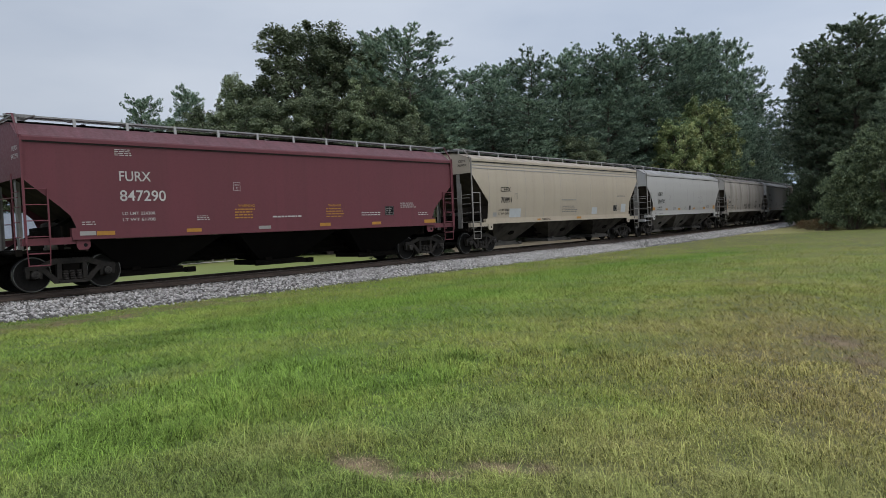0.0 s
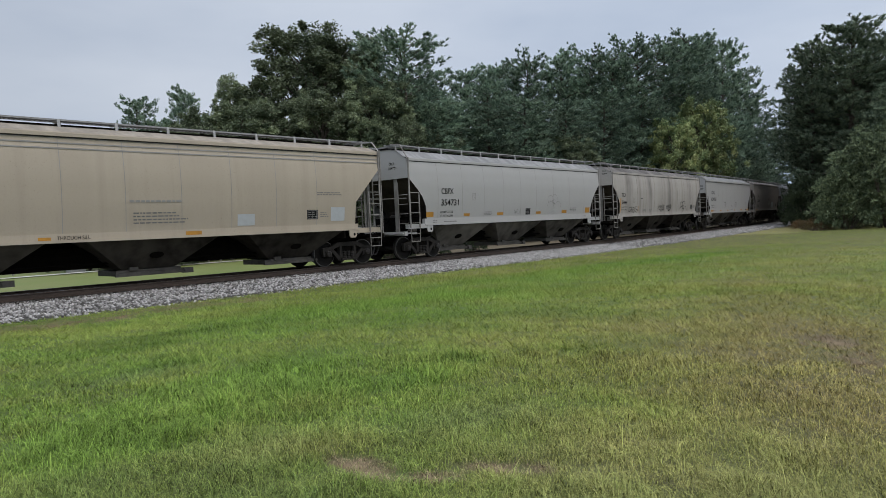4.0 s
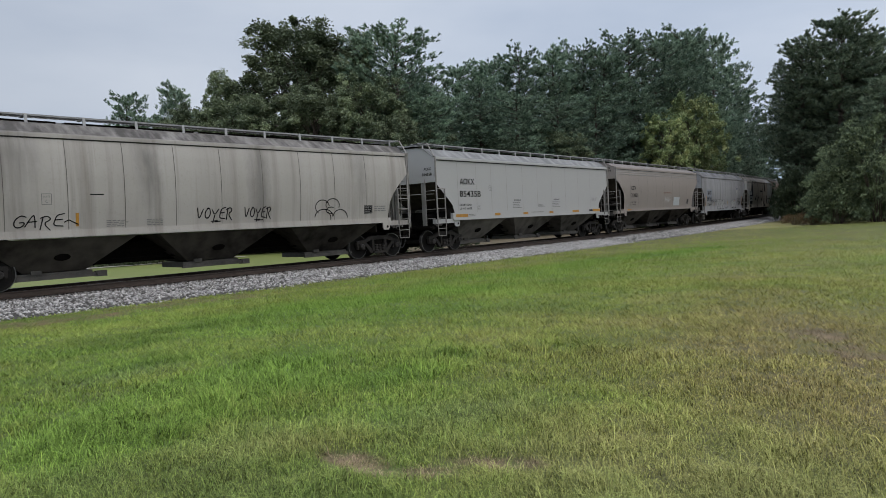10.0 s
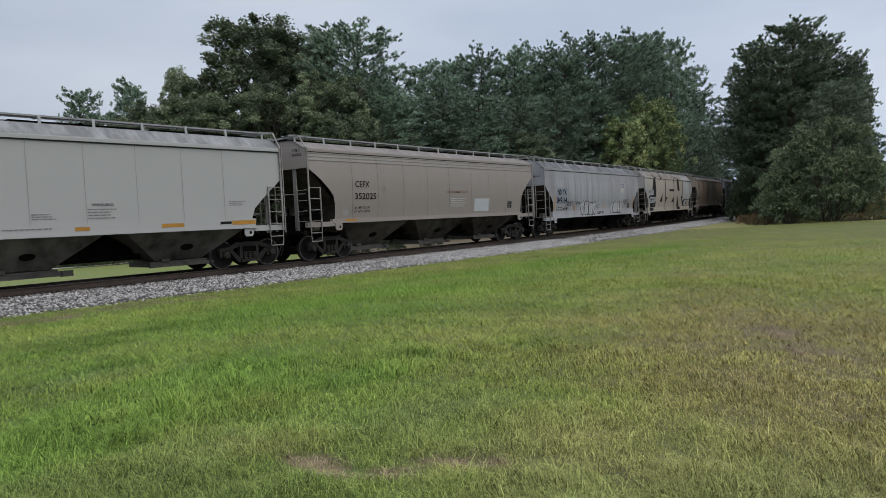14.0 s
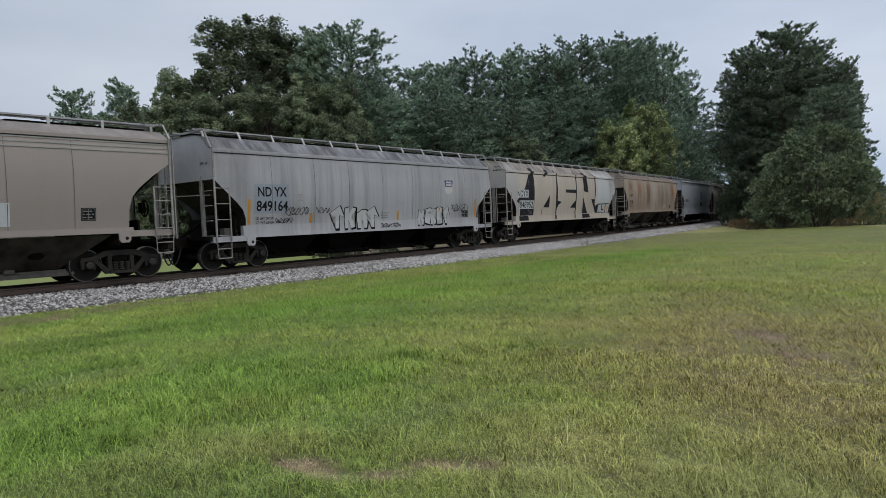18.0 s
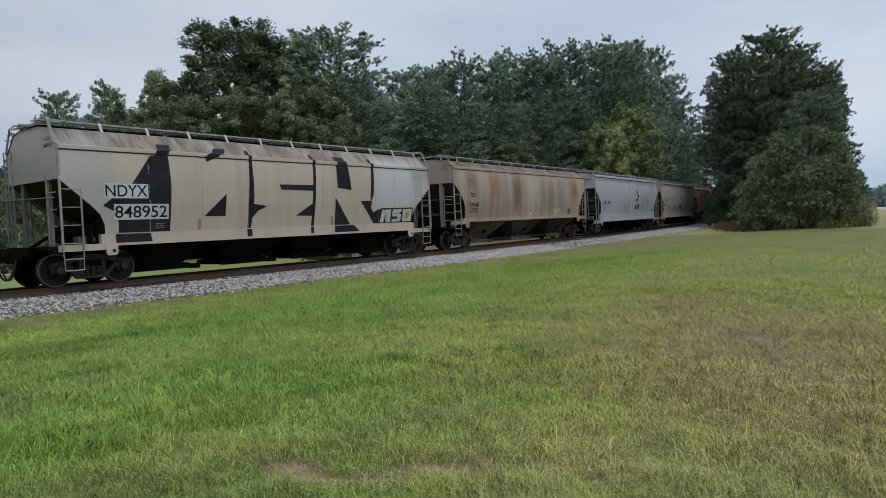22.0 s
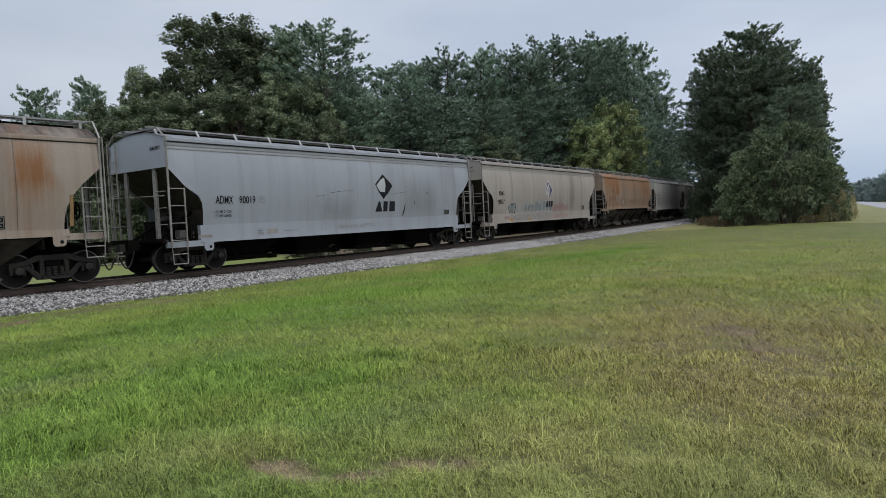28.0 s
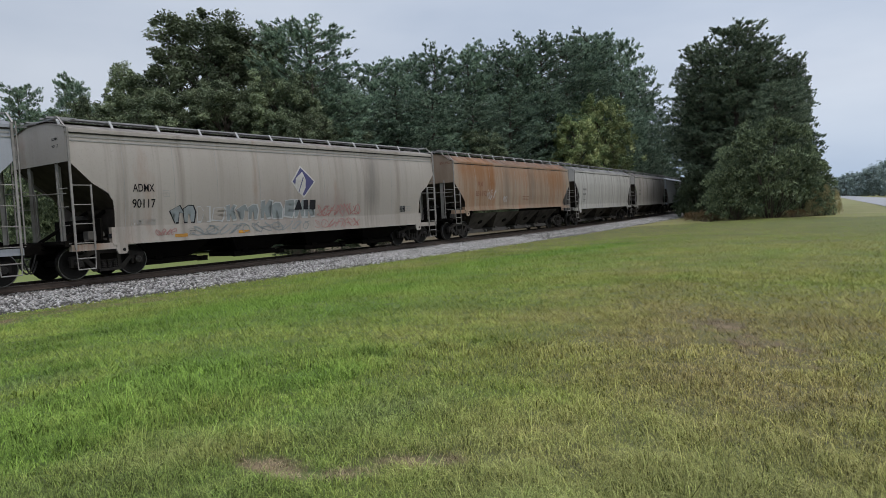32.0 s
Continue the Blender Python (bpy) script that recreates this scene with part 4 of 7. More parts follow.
    for x, y, h, r in ((74.6, 22.7, 18.2, 4.4), (78.5, 24.4, 16.2, 3.2), (86, 25.4, 15.5, 3.6), (82, 20.5, 16.5, 3.9), (90, 27.0, 15, 3.2)):
        plant("pine_tree", canopy, x, y, h, r, rng.uniform(0, 360), "dark pine with bare lower trunk beside the railway", group="pines beside the meadow")
    for x, y, h, r in ((92, 22, 17, 4.2), (97, 27.2, 15, 3.6), (108, 29.4, 16, 3.8), (120, 32, 16, 3.8), (88, 17, 16, 4), (104, 22, 17, 4.2), (134, 34, 17, 4.2), (96, 20, 16, 4), (112, 24, 16, 4), (126, 27, 16, 4), (101, 29.6, 13, 2.8)):
        plant("pine_tree", rng.choice(pines), x, y, h, r, rng.uniform(0, 360), "dark pine lining the railway inside the woods", group="pines beside the meadow")
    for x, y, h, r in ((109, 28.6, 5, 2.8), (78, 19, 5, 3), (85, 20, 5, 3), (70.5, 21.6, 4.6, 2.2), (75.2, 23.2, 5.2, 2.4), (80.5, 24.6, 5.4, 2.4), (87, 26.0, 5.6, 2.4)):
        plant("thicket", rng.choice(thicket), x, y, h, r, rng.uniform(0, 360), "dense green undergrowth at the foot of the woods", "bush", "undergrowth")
    plant("cedar_tree", cedar[0], 66.2, 13.8, 11.8, 3.2, 10, "feathery green cedar in front of dark pines", group="cedars")
    for x, y, h, r in ((58.8, 12.6, 7.6, 3.9), (59.8, 10.7, 5.6, 2.1), (57.4, 15.0, 4.8, 2.1), (62.5, 16.2, 6.2, 2.6)):
        plant("bush", rng.choice(bush), x, y, h, r, rng.uniform(0, 360), "large dense green evergreen bush at the meadow's edge", "bush", "bushes at the meadow's edge")
    for x, y, h, r in ((23.2, 27.8, 1.5, 0.9), (26.6, 30.2, 1.3, 0.8), (29.3, 30.4, 1.2, 0.8), (33.5, 31.0, 1.2, 0.9)):
        plant("bush", rng.choice(thicket), x, y, h, r, rng.uniform(0, 360), "small leafy bush beside the railway", "bush", "small bushes beside the railway")
    for x, y, h, r in ((57.2, 17.0, 0.6, 1.1), (60.4, 18.6, 0.65, 1.2), (64, 19.8, 0.7, 1.3), (56.6, 10.4, 0.5, 0.8)):
        plant("brush", brush, x, y, h, r, rng.uniform(0, 360), "low reddish-brown dry brush", "bush", "dry brush")
    reeds = shrub(76, M_STRAW, 1.2, 1.5, 700, 0.30, 10, 0.02) + (1.2, 1.5)
    for x, y, h, r in ((59.4, 9.2, 1.9, 0.7), (60.6, 8.6, 1.5, 0.6), (58.6, 9.6, 1.2, 0.5)):
        plant("reeds", reeds, x, y, h, r, rng.uniform(0, 360), "pale dry reeds beside the evergreen bush", "bush", "dry reeds")
    # far off, behind the field on the far side
    for x, y, h, r in ((43.9, 115, 25.0, 4.8), (47.1, 104, 25.0, 5.0), (45.5, 112, 21.0, 5.6), (41.0, 116, 18.0, 5.0), (50.5, 100, 20.0, 5.0)):
        plant("pine_tree", rng.choice(pines), x, y, h, r, rng.uniform(0, 360), "distant rounded pine beyond the field", group="distant trees")
    for x, y, h, r in ((36, 118, 13, 6), (29, 121, 12.5, 6.5), (21, 123, 13, 6.5), (13, 124, 12, 6.5), (5, 125, 12.5, 6.5), (-4, 125, 12, 6.5), (-13, 124, 12, 6.5)):
        plant("oak_tree", rng.choice(oaks), x, y, h, r, rng.uniform(0, 360), "distant rounded tree behind the house", group="distant trees")
    for x, y, h, r in ((14.1, 46.8, 5.4, 2.5), (16.2, 45.4, 6.2, 2.7), (18.4, 44.9, 5.2, 2.4), (20.6, 47.5, 4.6, 2.2), (24.8, 49.5, 5.2, 2.4)):
        plant("bush", rng.choice(bush), x, y, h, r, rng.uniform(0, 360), "leafy green bush across the railway", "bush", "bushes across the railway")
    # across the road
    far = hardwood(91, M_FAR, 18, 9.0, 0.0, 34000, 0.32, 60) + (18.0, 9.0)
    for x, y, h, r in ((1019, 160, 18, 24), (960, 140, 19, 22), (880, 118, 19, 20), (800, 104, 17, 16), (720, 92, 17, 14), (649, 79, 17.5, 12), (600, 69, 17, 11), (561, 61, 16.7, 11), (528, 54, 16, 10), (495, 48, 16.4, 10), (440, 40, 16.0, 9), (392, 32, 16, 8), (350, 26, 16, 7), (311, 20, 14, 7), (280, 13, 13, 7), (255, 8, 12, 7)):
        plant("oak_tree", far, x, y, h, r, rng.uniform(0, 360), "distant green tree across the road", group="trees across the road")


make_woods()


# ---- road, field and house in the distance ----
def ribbon(name, a, b, width, lift, m, step=4.0):
    """A strip from a to b that follows the ground."""
    a, b = Vector(a), Vector(b)
    d = (b - a).normalized()
    s = Vector((-d.y, d.x)) * width / 2
    n = int((b - a).length / step) + 1
    bd = Build()
    pts = []
    for i in range(n + 1):
        p = a + (b - a) * i / n
        for q in (p - s, p, p + s):
            pts.append((q.x, q.y, float(ground_z(np.array([q.x]), np.array([q.y]))[0]) + lift))
    bd.add(pts, [(3 * i + k, 3 * i + k + 1, 3 * i + k + 4, 3 * i + k + 3) for i in range(n) for k in (0, 1)])
    return new(name, bd.mesh(name, m))


tagged(ribbon("road", (-80, -22.9), (1100, 151.3), 10.5, 0.05, M_ROAD, 12.0), "pale grey asphalt country road running past the meadow", "road", kind="structure")
tagged(ribbon("driveway", (-12, 41.2), (24, 43.6), 1.4, 0.04, M_DRIVE), "pale gravel driveway along the far field", "driveway", kind="structure")


def make_house():
    h = tagged(new("house"), "white single-storey house with a grey gabled roof beyond the field", "house")
    h.matrix_basis = pose(17.4, 87.0, float(ground_z(np.array([17.4]), np.array([87.0]))[0]), 0, 0, 8)
    part("wall", Build().box(-8.5, 8.5, -3.5, 3.5, 0, 2.75), M_SIDING, h)
    part("roof", Build().prism([(-4.2, 2.6), (0, 5.3), (4.2, 2.6), (4.0, 2.55), (0, 5.1), (-4.0, 2.55)], -9, 9), M_ROOF, h).matrix_basis = Matrix.Rotation(radians(90), 4, "Z")
    porch = part("porch_gable", Build().prism([(-2.4, 2.5), (0, 3.9), (2.4, 2.5)], -5.0, -3.4), M_SIDING, h)
    porch.location.x = 3.0
    part("porch_roof", Build().prism([(-2.7, 2.45), (0, 4.05), (2.7, 2.45), (2.7, 2.38), (0, 3.95), (-2.7, 2.38)], -5.15, -2.4), M_ROOF, porch)
    for x in (0.9, 5.1):
        part("porch_post", Build().box(x - 0.08, x + 0.08, -4.95, -4.8, 0, 2.5), M_SIDING, h)
    for x in (-6.8, -4.2, -1.6, 7.0):
        w = part("window", Build().box(x - 0.5, x + 0.5, -3.56, -3.48, 0.9, 2.1), M_SIDING, h)
        part("pane", Build().box(x - 0.42, x + 0.42, -3.58, -3.55, 0.97, 2.03), M_PANE, w)
    d = part("door", Build().box(2.55, 3.45, -3.57, -3.48, 0.05, 2.08), M_PANE, h)
    part("handle", Build().box(3.3, 3.36, -3.62, -3.57, 1.0, 1.06), M_GALV, d)


make_house()


def make_field_things():
    def gz(x, y):
        return float(ground_z(np.array([x]), np.array([y]))[0])
    f = tagged(new("fence"), "low weathered wooden rail fence on the far field", "fence")
    f.matrix_basis = pose(22.6, 46.2, gz(22.6, 46.2), 0, 0, 8)
    post = Build().box(-0.05, 0.05, -0.05, 0.05, -0.3, 0.75).mesh("post", M_GREYWOOD)
    for k in range(4):
        part("post", post, None, f).location.x = -1.5 + k * 1.0
    for z in (0.42, 0.66):
        part("rail", Build().box(-1.6, 1.6, -0.075, -0.05, z - 0.05, z + 0.05), M_GREYWOOD, f)
    for x, y in ((15.2, 46.5), (16.2, 46.8), (13.6, 47.8), (9.4, 47.0), (10.3, 47.2)):
        tagged(new("fence_post", post), "short grey wooden post in the far field", "post", "posts in the field").matrix_basis = pose(x, y, gz(x, y), 0, 0, 10) @ Matrix.Diagonal((1, 1, 0.9, 1))
    u = tagged(new("utility_box"), "pale grey utility cabinet on the far field", "utility box")
    u.matrix_basis = pose(13.0, 44.6, gz(13.0, 44.6), 0, 0, 12)
    part("cabinet", Build().box(-0.45, 0.45, -0.3, 0.3, -0.1, 0.55), M_GALV, u)
    part("lid", Build().box(-0.5, 0.5, -0.35, 0.35, 0.55, 0.6), M_SIDING, u)


make_field_things()


# ---- freight cars ----
CURVED = ((1.0, 1.44), (1.5, 1.48), (2.3, 1.575), (3.0, 1.60), (3.6, 1.56), (3.97, 1.49))
FLAT = ((1.0, 1.53), (3.97, 1.53))
CUT_ROUND = ((0.0, 3.22), (0.55, 2.72), (0.78, 2.45), (0.98, 2.1), (1.04, 1.75), (1.05, 1.4))
CUT_SLANT = ((0.0, 2.92), (0.2, 2.74), (0.85, 2.18), (1.08, 1.95), (1.2, 1.66), (1.21, 1.3))
CUT_LONG = ((0.0, 3.5), (1.17, 2.27), (1.18, 1.3))
CUT_BIG = ((0.0, 3.36), (0.55, 2.98), (1.0, 2.6), (1.2, 2.35), (1.29, 2.0), (1.30, 1.3))
CUT_HOOK = ((0.0, 3.30), (0.6, 2.70), (1.05, 2.42), (1.18, 2.2), (1.22, 1.9), (1.23, 1.3))


def half_width(prof, z):
    return float(np.interp(z, [p[0] for p in prof], [p[1] for p in prof]))


def shell(e, prof, cut, eave, crown_z, zs):
    """The car body: curved sides with cut corners, roof, end sheets and slope sheets."""
    b = Build()
    xs = sorted(set([-e + d for d, _ in cut] + [e - d for d, _ in cut] + list(np.linspace(-e + 1.4, e - 1.4, 12))))
    cd, cz = [c[0] for c in cut], [max(c[1], zs) for c in cut]
    top = max(cut[0][1], zs)
    levels = sorted(set([zs + (top - zs) * k / 8 for k in range(9)] + [top + (eave - top) * k / 4 for k in range(5)]))
    for side in (-1, 1):
        for x0, x1 in zip(xs, xs[1:]):
            l0, l1 = (float(np.interp(e - abs(x), cd, cz)) for x in (x0, x1))
            for za, zb in zip(levels, levels[1:]):
                a0, a1, b0, b1 = max(za, l0), max(za, l1), max(zb, l0), max(zb, l1)
                ring = []
                for x, z in ((x0, a0), (x1, a1), (x1, b1), (x0, b0)):
                    if (x, z) not in ring:
                        ring.append((x, z))
                if len(ring) > 2:
                    b.add([(x, side * half_width(prof, z), z) for x, z in ring], [tuple(range(len(ring)))])
    w = half_width(prof, eave)
    roof = [(-w - 0.035, eave - 0.02), (-w - 0.03, eave + 0.05), (-w + 0.10, eave + 0.09), (-1.02, crown_z - 0.10), (-0.6, crown_z - 0.01), (0, crown_z)]
    roof = roof + [(-y, z) for y, z in roof[-2::-1]]
    n = len(roof)
    b.add([(x, y, z) for x in (-e - 0.03, e + 0.03) for y, z in roof], [(k, k + 1, n + k + 1, n + k) for k in range(n - 1)])
    zc = cut[0][1]
    for s in (-1, 1):
        ring = [(s * (e - 0.004), -half_width(prof, z), z) for z in np.linspace(zc, eave, 5)] + [(s * (e - 0.004), y, z) for y, z in roof[2:-2]]
        ring = ring + [(s * (e - 0.004), half_width(prof, z), z) for z in np.linspace(eave, zc, 5)]
        b.add(ring, [tuple(range(len(ring)))])
    return b


def slope_sheet(e, prof, zc, s):
    """The slanting floor under one end of the body, with a web plate below it."""
    w = half_width(prof, zc) - 0.02
    b = Build().add([(s * (e - 0.02), -w, zc + 0.02), (s * (e - 0.02), w, zc + 0.02), (s * (e - 2.3), 1.36, 1.28), (s * (e - 2.3), -1.36, 1.28)], [(0, 1, 2, 3)])
    b.add([(s * (e - 2.3), -1.36, 1.28), (s * (e - 2.3), 1.36, 1.28), (0, 1.36, 1.28), (0, -1.36, 1.28)], [(0, 1, 2, 3)])
    b.box(*sorted((s * (e - 1.55), s * (e - 1.5))), -1.3, 1.3, 1.0, 2.1)
    return b


def side_y(prof, sill, z):
    """How far the car's side stands out at height z, its sill included."""
    return half_width(prof, sill) + 0.022 if z < sill + 0.002 else half_width(prof, z)


def flat_poly(polys, prof, sill, proud=0.006):
    """Shapes (lists of x, z) laid on the car's side, cut into strips so that they follow its curve."""
    bm = bmesh.new()
    for p in polys:
        try:
            bm.faces.new([bm.verts.new((x, 0, z)) for x, z in p])
        except ValueError:
            pass
    bmesh.ops.triangulate(bm, faces=bm.faces)
    for z in list(np.arange(1.1, 4.6, 0.22)) + [sill, sill + 0.006]:
        bmesh.ops.bisect_plane(bm, geom=bm.verts[:] + bm.edges[:] + bm.faces[:], plane_co=(0, 0, float(z)), plane_no=(0, 0, 1))
    for v in bm.verts:
        v.co.y = -side_y(prof, sill, v.co.z) - proud
    return bm


def glyphs(text, bold):
    """Outlines of a line of text as a mesh in x and z."""
    c = bpy.data.curves.new("lettering", "FONT")
    c.body = text
    c.offset = bold
    o = new("lettering", c)
    me = bpy.data.meshes.new_from_object(o.evaluated_get(bpy.context.evaluated_depsgraph_get()))
    bpy.data.objects.remove(o)
    bpy.data.curves.remove(c)
    return me


def lettering(text, x0, x1, z0, z1, prof, sill, bold=0.008):
    src = glyphs(text, bold)
    bm = bmesh.new()
    bm.from_mesh(src)
    bpy.data.meshes.remove(src)
    lo_x, hi_x = min(v.co.x for v in bm.verts), max(v.co.x for v in bm.verts)
    lo_y, hi_y = min(v.co.y for v in bm.verts), max(v.co.y for v in bm.verts)
    for v in bm.verts:
        v.co = Vector((x0 + (v.co.x - lo_x) / (hi_x - lo_x) * (x1 - x0), 0, z0 + (v.co.y - lo_y) / (hi_y - lo_y) * (z1 - z0)))
    for z in np.arange(1.1, 4.0, 0.11):
        if z0 < z < z1:
            bmesh.ops.bisect_plane(bm, geom=bm.verts[:] + bm.edges[:] + bm.faces[:], plane_co=(0, 0, float(z)), plane_no=(0, 0, 1))
    for v in bm.verts:
        v.co.y = -side_y(prof, sill, v.co.z) - 0.012
    return bm


def bm_mesh(name, bm, m):
    me = bpy.data.meshes.new(name)
    bmesh.ops.recalc_face_normals(bm, faces=bm.faces)
    bm.to_mesh(me)
    bm.free()
    me.materials.append(m)
    return me


def rect(x0, x1, z0, z1):
    return [(x0, z0), (x1, z0), (x1, z1), (x0, z1)]


def word_bars(rng, x0, x1, z0, z1, lines):
    """Rows of small bars, for writing too small to read."""
    out, h = [], (z1 - z0) / lines
    for i in range(lines):
        x, z = x0, z1 - (i + 1) * h
        end = x1 - rng.uniform(0, 0.25) * (x1 - x0)
        while x < end - 0.03:
            w = min(rng.uniform(0.05, 0.16), end - x)
            out.append(rect(x, x + w, z + h * 0.32, z + h * 0.72))
            x += w + 0.03
    return out


def stroke(points, w):
    """A painted line of width w along points."""
    out = []
    for (ax, az), (bx, bz) in zip(points, points[1:]):
        d = math.hypot(bx - ax, bz - az) or 1
        nx, nz = -(bz - az) / d * w / 2, (bx - ax) / d * w / 2
        ex, ez = (bx - ax) / d * w * 0.35, (bz - az) / d * w * 0.35
        out.append([(ax - ex + nx, az - ez + nz), (ax - ex - nx, az - ez - nz), (bx + ex - nx, bz + ez - nz), (bx + ex + nx, bz + ez + nz)])
    return out


def scribble(rng, x0, x1, z0, z1, w, letters):
    """Spray-can handwriting that spells nothing: looping strokes."""
    out, step = [], (x1 - x0) / letters
    for i in range(letters):
        cx, cz, h = x0 + (i + 0.5) * step, (z0 + z1) / 2, (z1 - z0) / 2
        a, pts = rng.uniform(0, 6.28), []
        turns = rng.choice((1.0, 1.4, 1.9))
        for k in range(11):
            t = a + turns * 6.28 * k / 10
            q = rng.uniform(0.75, 1.05)
            pts.append((cx + math.cos(t) * step * 0.48 * q + (k - 5) * step * 0.05, cz + math.sin(t * 0.9 + i) * h * q))
        letter = stroke(pts, w)
        if rng.random() < 0.5:
            letter += stroke([(cx - step * 0.5, z0 + rng.uniform(0, h)), (cx + step * 0.6, z0 + rng.uniform(h, 2 * h))], w)
        out.append(letter)
    return out


STROKES = {
    "G": [[(0.9, 0.85), (0.5, 1.0), (0.1, 0.6), (0.15, 0.15), (0.5, 0.0), (0.85, 0.2), (0.85, 0.45), (0.5, 0.42)]],
    "A": [[(0.0, 0.0), (0.45, 1.0), (0.62, 0.6), (0.75, -0.05)], [(0.1, 0.35), (0.8, 0.42)]],
    "R": [[(0.15, -0.05), (0.2, 0.95)], [(0.0, 0.85), (0.5, 1.05), (0.85, 0.75), (0.3, 0.45), (0.9, -0.1)]],
    "E": [[(0.85, 1.0), (0.3, 0.9), (0.2, 0.5), (0.15, 0.05), (0.9, 0.0)], [(0.2, 0.5), (0.75, 0.55)]],
    "V": [[(0.0, 1.05), (0.35, -0.05), (0.75, 0.95)]],
    "O": [[(0.45, 0.95), (0.1, 0.6), (0.2, 0.1), (0.65, 0.05), (0.85, 0.5), (0.6, 0.95), (0.3, 0.9)]],
    "Y": [[(0.0, 1.0), (0.4, 0.5), (0.85, 1.05)], [(0.42, 0.5), (0.3, -0.15)]],
    "~": [[(0.0, 0.35), (0.3, 0.55), (0.65, 0.35), (1.1, 0.15)]],
    "-": [[(0.0, -0.2), (1.0, -0.12), (0.3, -0.28), (1.2, -0.22)]],
}


def rounded(pts):
    """A polyline with its corners cut twice."""
    for _ in range(2):
        mid = [(a[0] + (b[0] - a[0]) * q, a[1] + (b[1] - a[1]) * q) for a, b in zip(pts, pts[1:]) for q in (0.25, 0.75)]
        pts = pts[:1] + mid + pts[-1:]
    return pts


def handwriting(text, x0, x1, z0, z1, w):
    """A word written with a spray can: the strokes of each letter."""
    out, step = [], (x1 - x0) / len(text)
    for i, ch in enumerate(text):
        letter = []
        for line in STROKES[ch]:
            letter += stroke(rounded([(x0 + (i + 1.05 * px + 0.22 * pz - 0.1) * step, z0 + (pz + 0.12 * math.sin(2.3 * i)) * (z1 - z0)) for px, pz in line]), w)
        out.append(letter)
    return out


def bubble(x0, x1, z0, z1, w):
    """An outlined tag of two round humps with loops below."""
    def arc(cx, cz, rx, rz, a, b):
        return [(x0 + (cx + rx * math.cos(radians(a + (b - a) * k / 10))) * (x1 - x0), z0 + (cz + rz * math.sin(radians(a + (b - a) * k / 10))) * (z1 - z0)) for k in range(11)]
    out = []
    for args in ((0.25, 0.62, 0.20, 0.34, 10, 235), (0.55, 0.70, 0.20, 0.32, -20, 200), (0.30, 0.15, 0.26, 0.36, 0, 180), (0.78, 0.08, 0.22, 0.40, 0, 170), (0.50, 0.45, 0.14, 0.16, 60, 300), (0.40, 0.05, 0.10, 0.30, -10, 100)):
        out += stroke(arc(*args), w)
    return out


BLOCKS = (
    [(0, 0), (0.3, 0), (0.34, 0.4), (0.6, 0), (1.0, 0.05), (0.66, 0.55), (1.05, 0.95), (0.7, 1.0), (0.36, 0.68), (0.32, 1.0), (-0.05, 0.95)],
    [(0.05, 0), (0.35, 0), (0.38, 0.5), (0.62, 0.45), (0.68, 0), (1.0, 0), (1.1, 0.6), (0.85, 0.98), (0.4, 1.0), (-0.1, 0.8)],
    [(0, 0.1), (0.9, 0), (1.0, 0.3), (0.4, 0.32), (0.42, 0.46), (0.95, 0.5), (0.98, 0.66), (0.4, 0.68), (0.42, 0.78), (1.05, 0.82), (0.9, 1.02), (0.05, 0.96)],
    [(0.3, 0), (0.62, 0), (0.66, 0.62), (1.15, 0.55), (0.9, 0.82), (0.72, 1.05), (0.4, 0.95), (-0.2, 0.72), (0.0, 0.58), (0.32, 0.6)],
    [(0, 0), (0.28, 0), (0.5, 0.5), (0.72, 0), (1.0, 0), (1.02, 1.0), (0.74, 1.0), (0.5, 0.72), (0.26, 1.0), (-0.02, 0.98)],
)


def piece(rng, x0, x1, z0, z1, n):
    """Fat spray-painted blocks that spell nothing: outlines and the fills inside them."""
    outer, inner, step, h = [], [], (x1 - x0) / n, z1 - z0
    for i in range(n):
        a, lean = x0 + i * step, rng.uniform(-0.1, 0.22) * step
        k = rng.uniform(0.82, 1.0)
        shape = [(a + x * step * 0.98 + lean * z, z0 + z * h * k) for x, z in rng.choice(BLOCKS)]
        cx, cz = sum(p[0] for p in shape) / len(shape), sum(p[1] for p in shape) / len(shape)
        outer.append(shape)
        inner.append([(cx + (x - cx) * 0.84 - 0.03 * step, cz + (z - cz) * 0.87 + 0.02 * h) for x, z in shape])
    return outer, inner


# shared running gear
def side_frame():
    b = Build()
    top = [(-1.12, 0.56), (-1.10, 0.66), (-0.80, 0.70), (-0.42, 0.85), (0.42, 0.85), (0.80, 0.70), (1.10, 0.66), (1.12, 0.56), (0.74, 0.58), (0.40, 0.70), (-0.40, 0.70), (-0.74, 0.58)]
    b.prism(top, -0.07, 0.07)
    b.prism([(-0.80, 0.60), (-0.66, 0.62), (-0.36, 0.33), (0.36, 0.33), (0.66, 0.62), (0.80, 0.60), (0.42, 0.19), (-0.42, 0.19)], -0.07, 0.07)
    for s in (-1, 1):
        b.prism([(s * 0.26, 0.30), (s * 0.38, 0.30), (s * 0.36, 0.74), (s * 0.26, 0.74)], -0.085, 0.085)
        b.prism([(s * 0.71, 0.34), (s * 0.78, 0.34), (s * 0.82, 0.62), (s * 0.72, 0.62)], -0.06, 0.06)
        b.prism([(s * 1.02, 0.36), (s * 1.09, 0.36), (s * 1.10, 0.62), (s * 0.99, 0.62)], -0.06, 0.06)
    b.box(-0.34, 0.34, -0.16, 0.16, 0.19, 0.27)
    return b


def coil_spring():
    return Build().lathe([(0.27 + 0.25 * k / 8, 0.075 if k % 2 else 0.058) for k in range(9)], 10, "z")


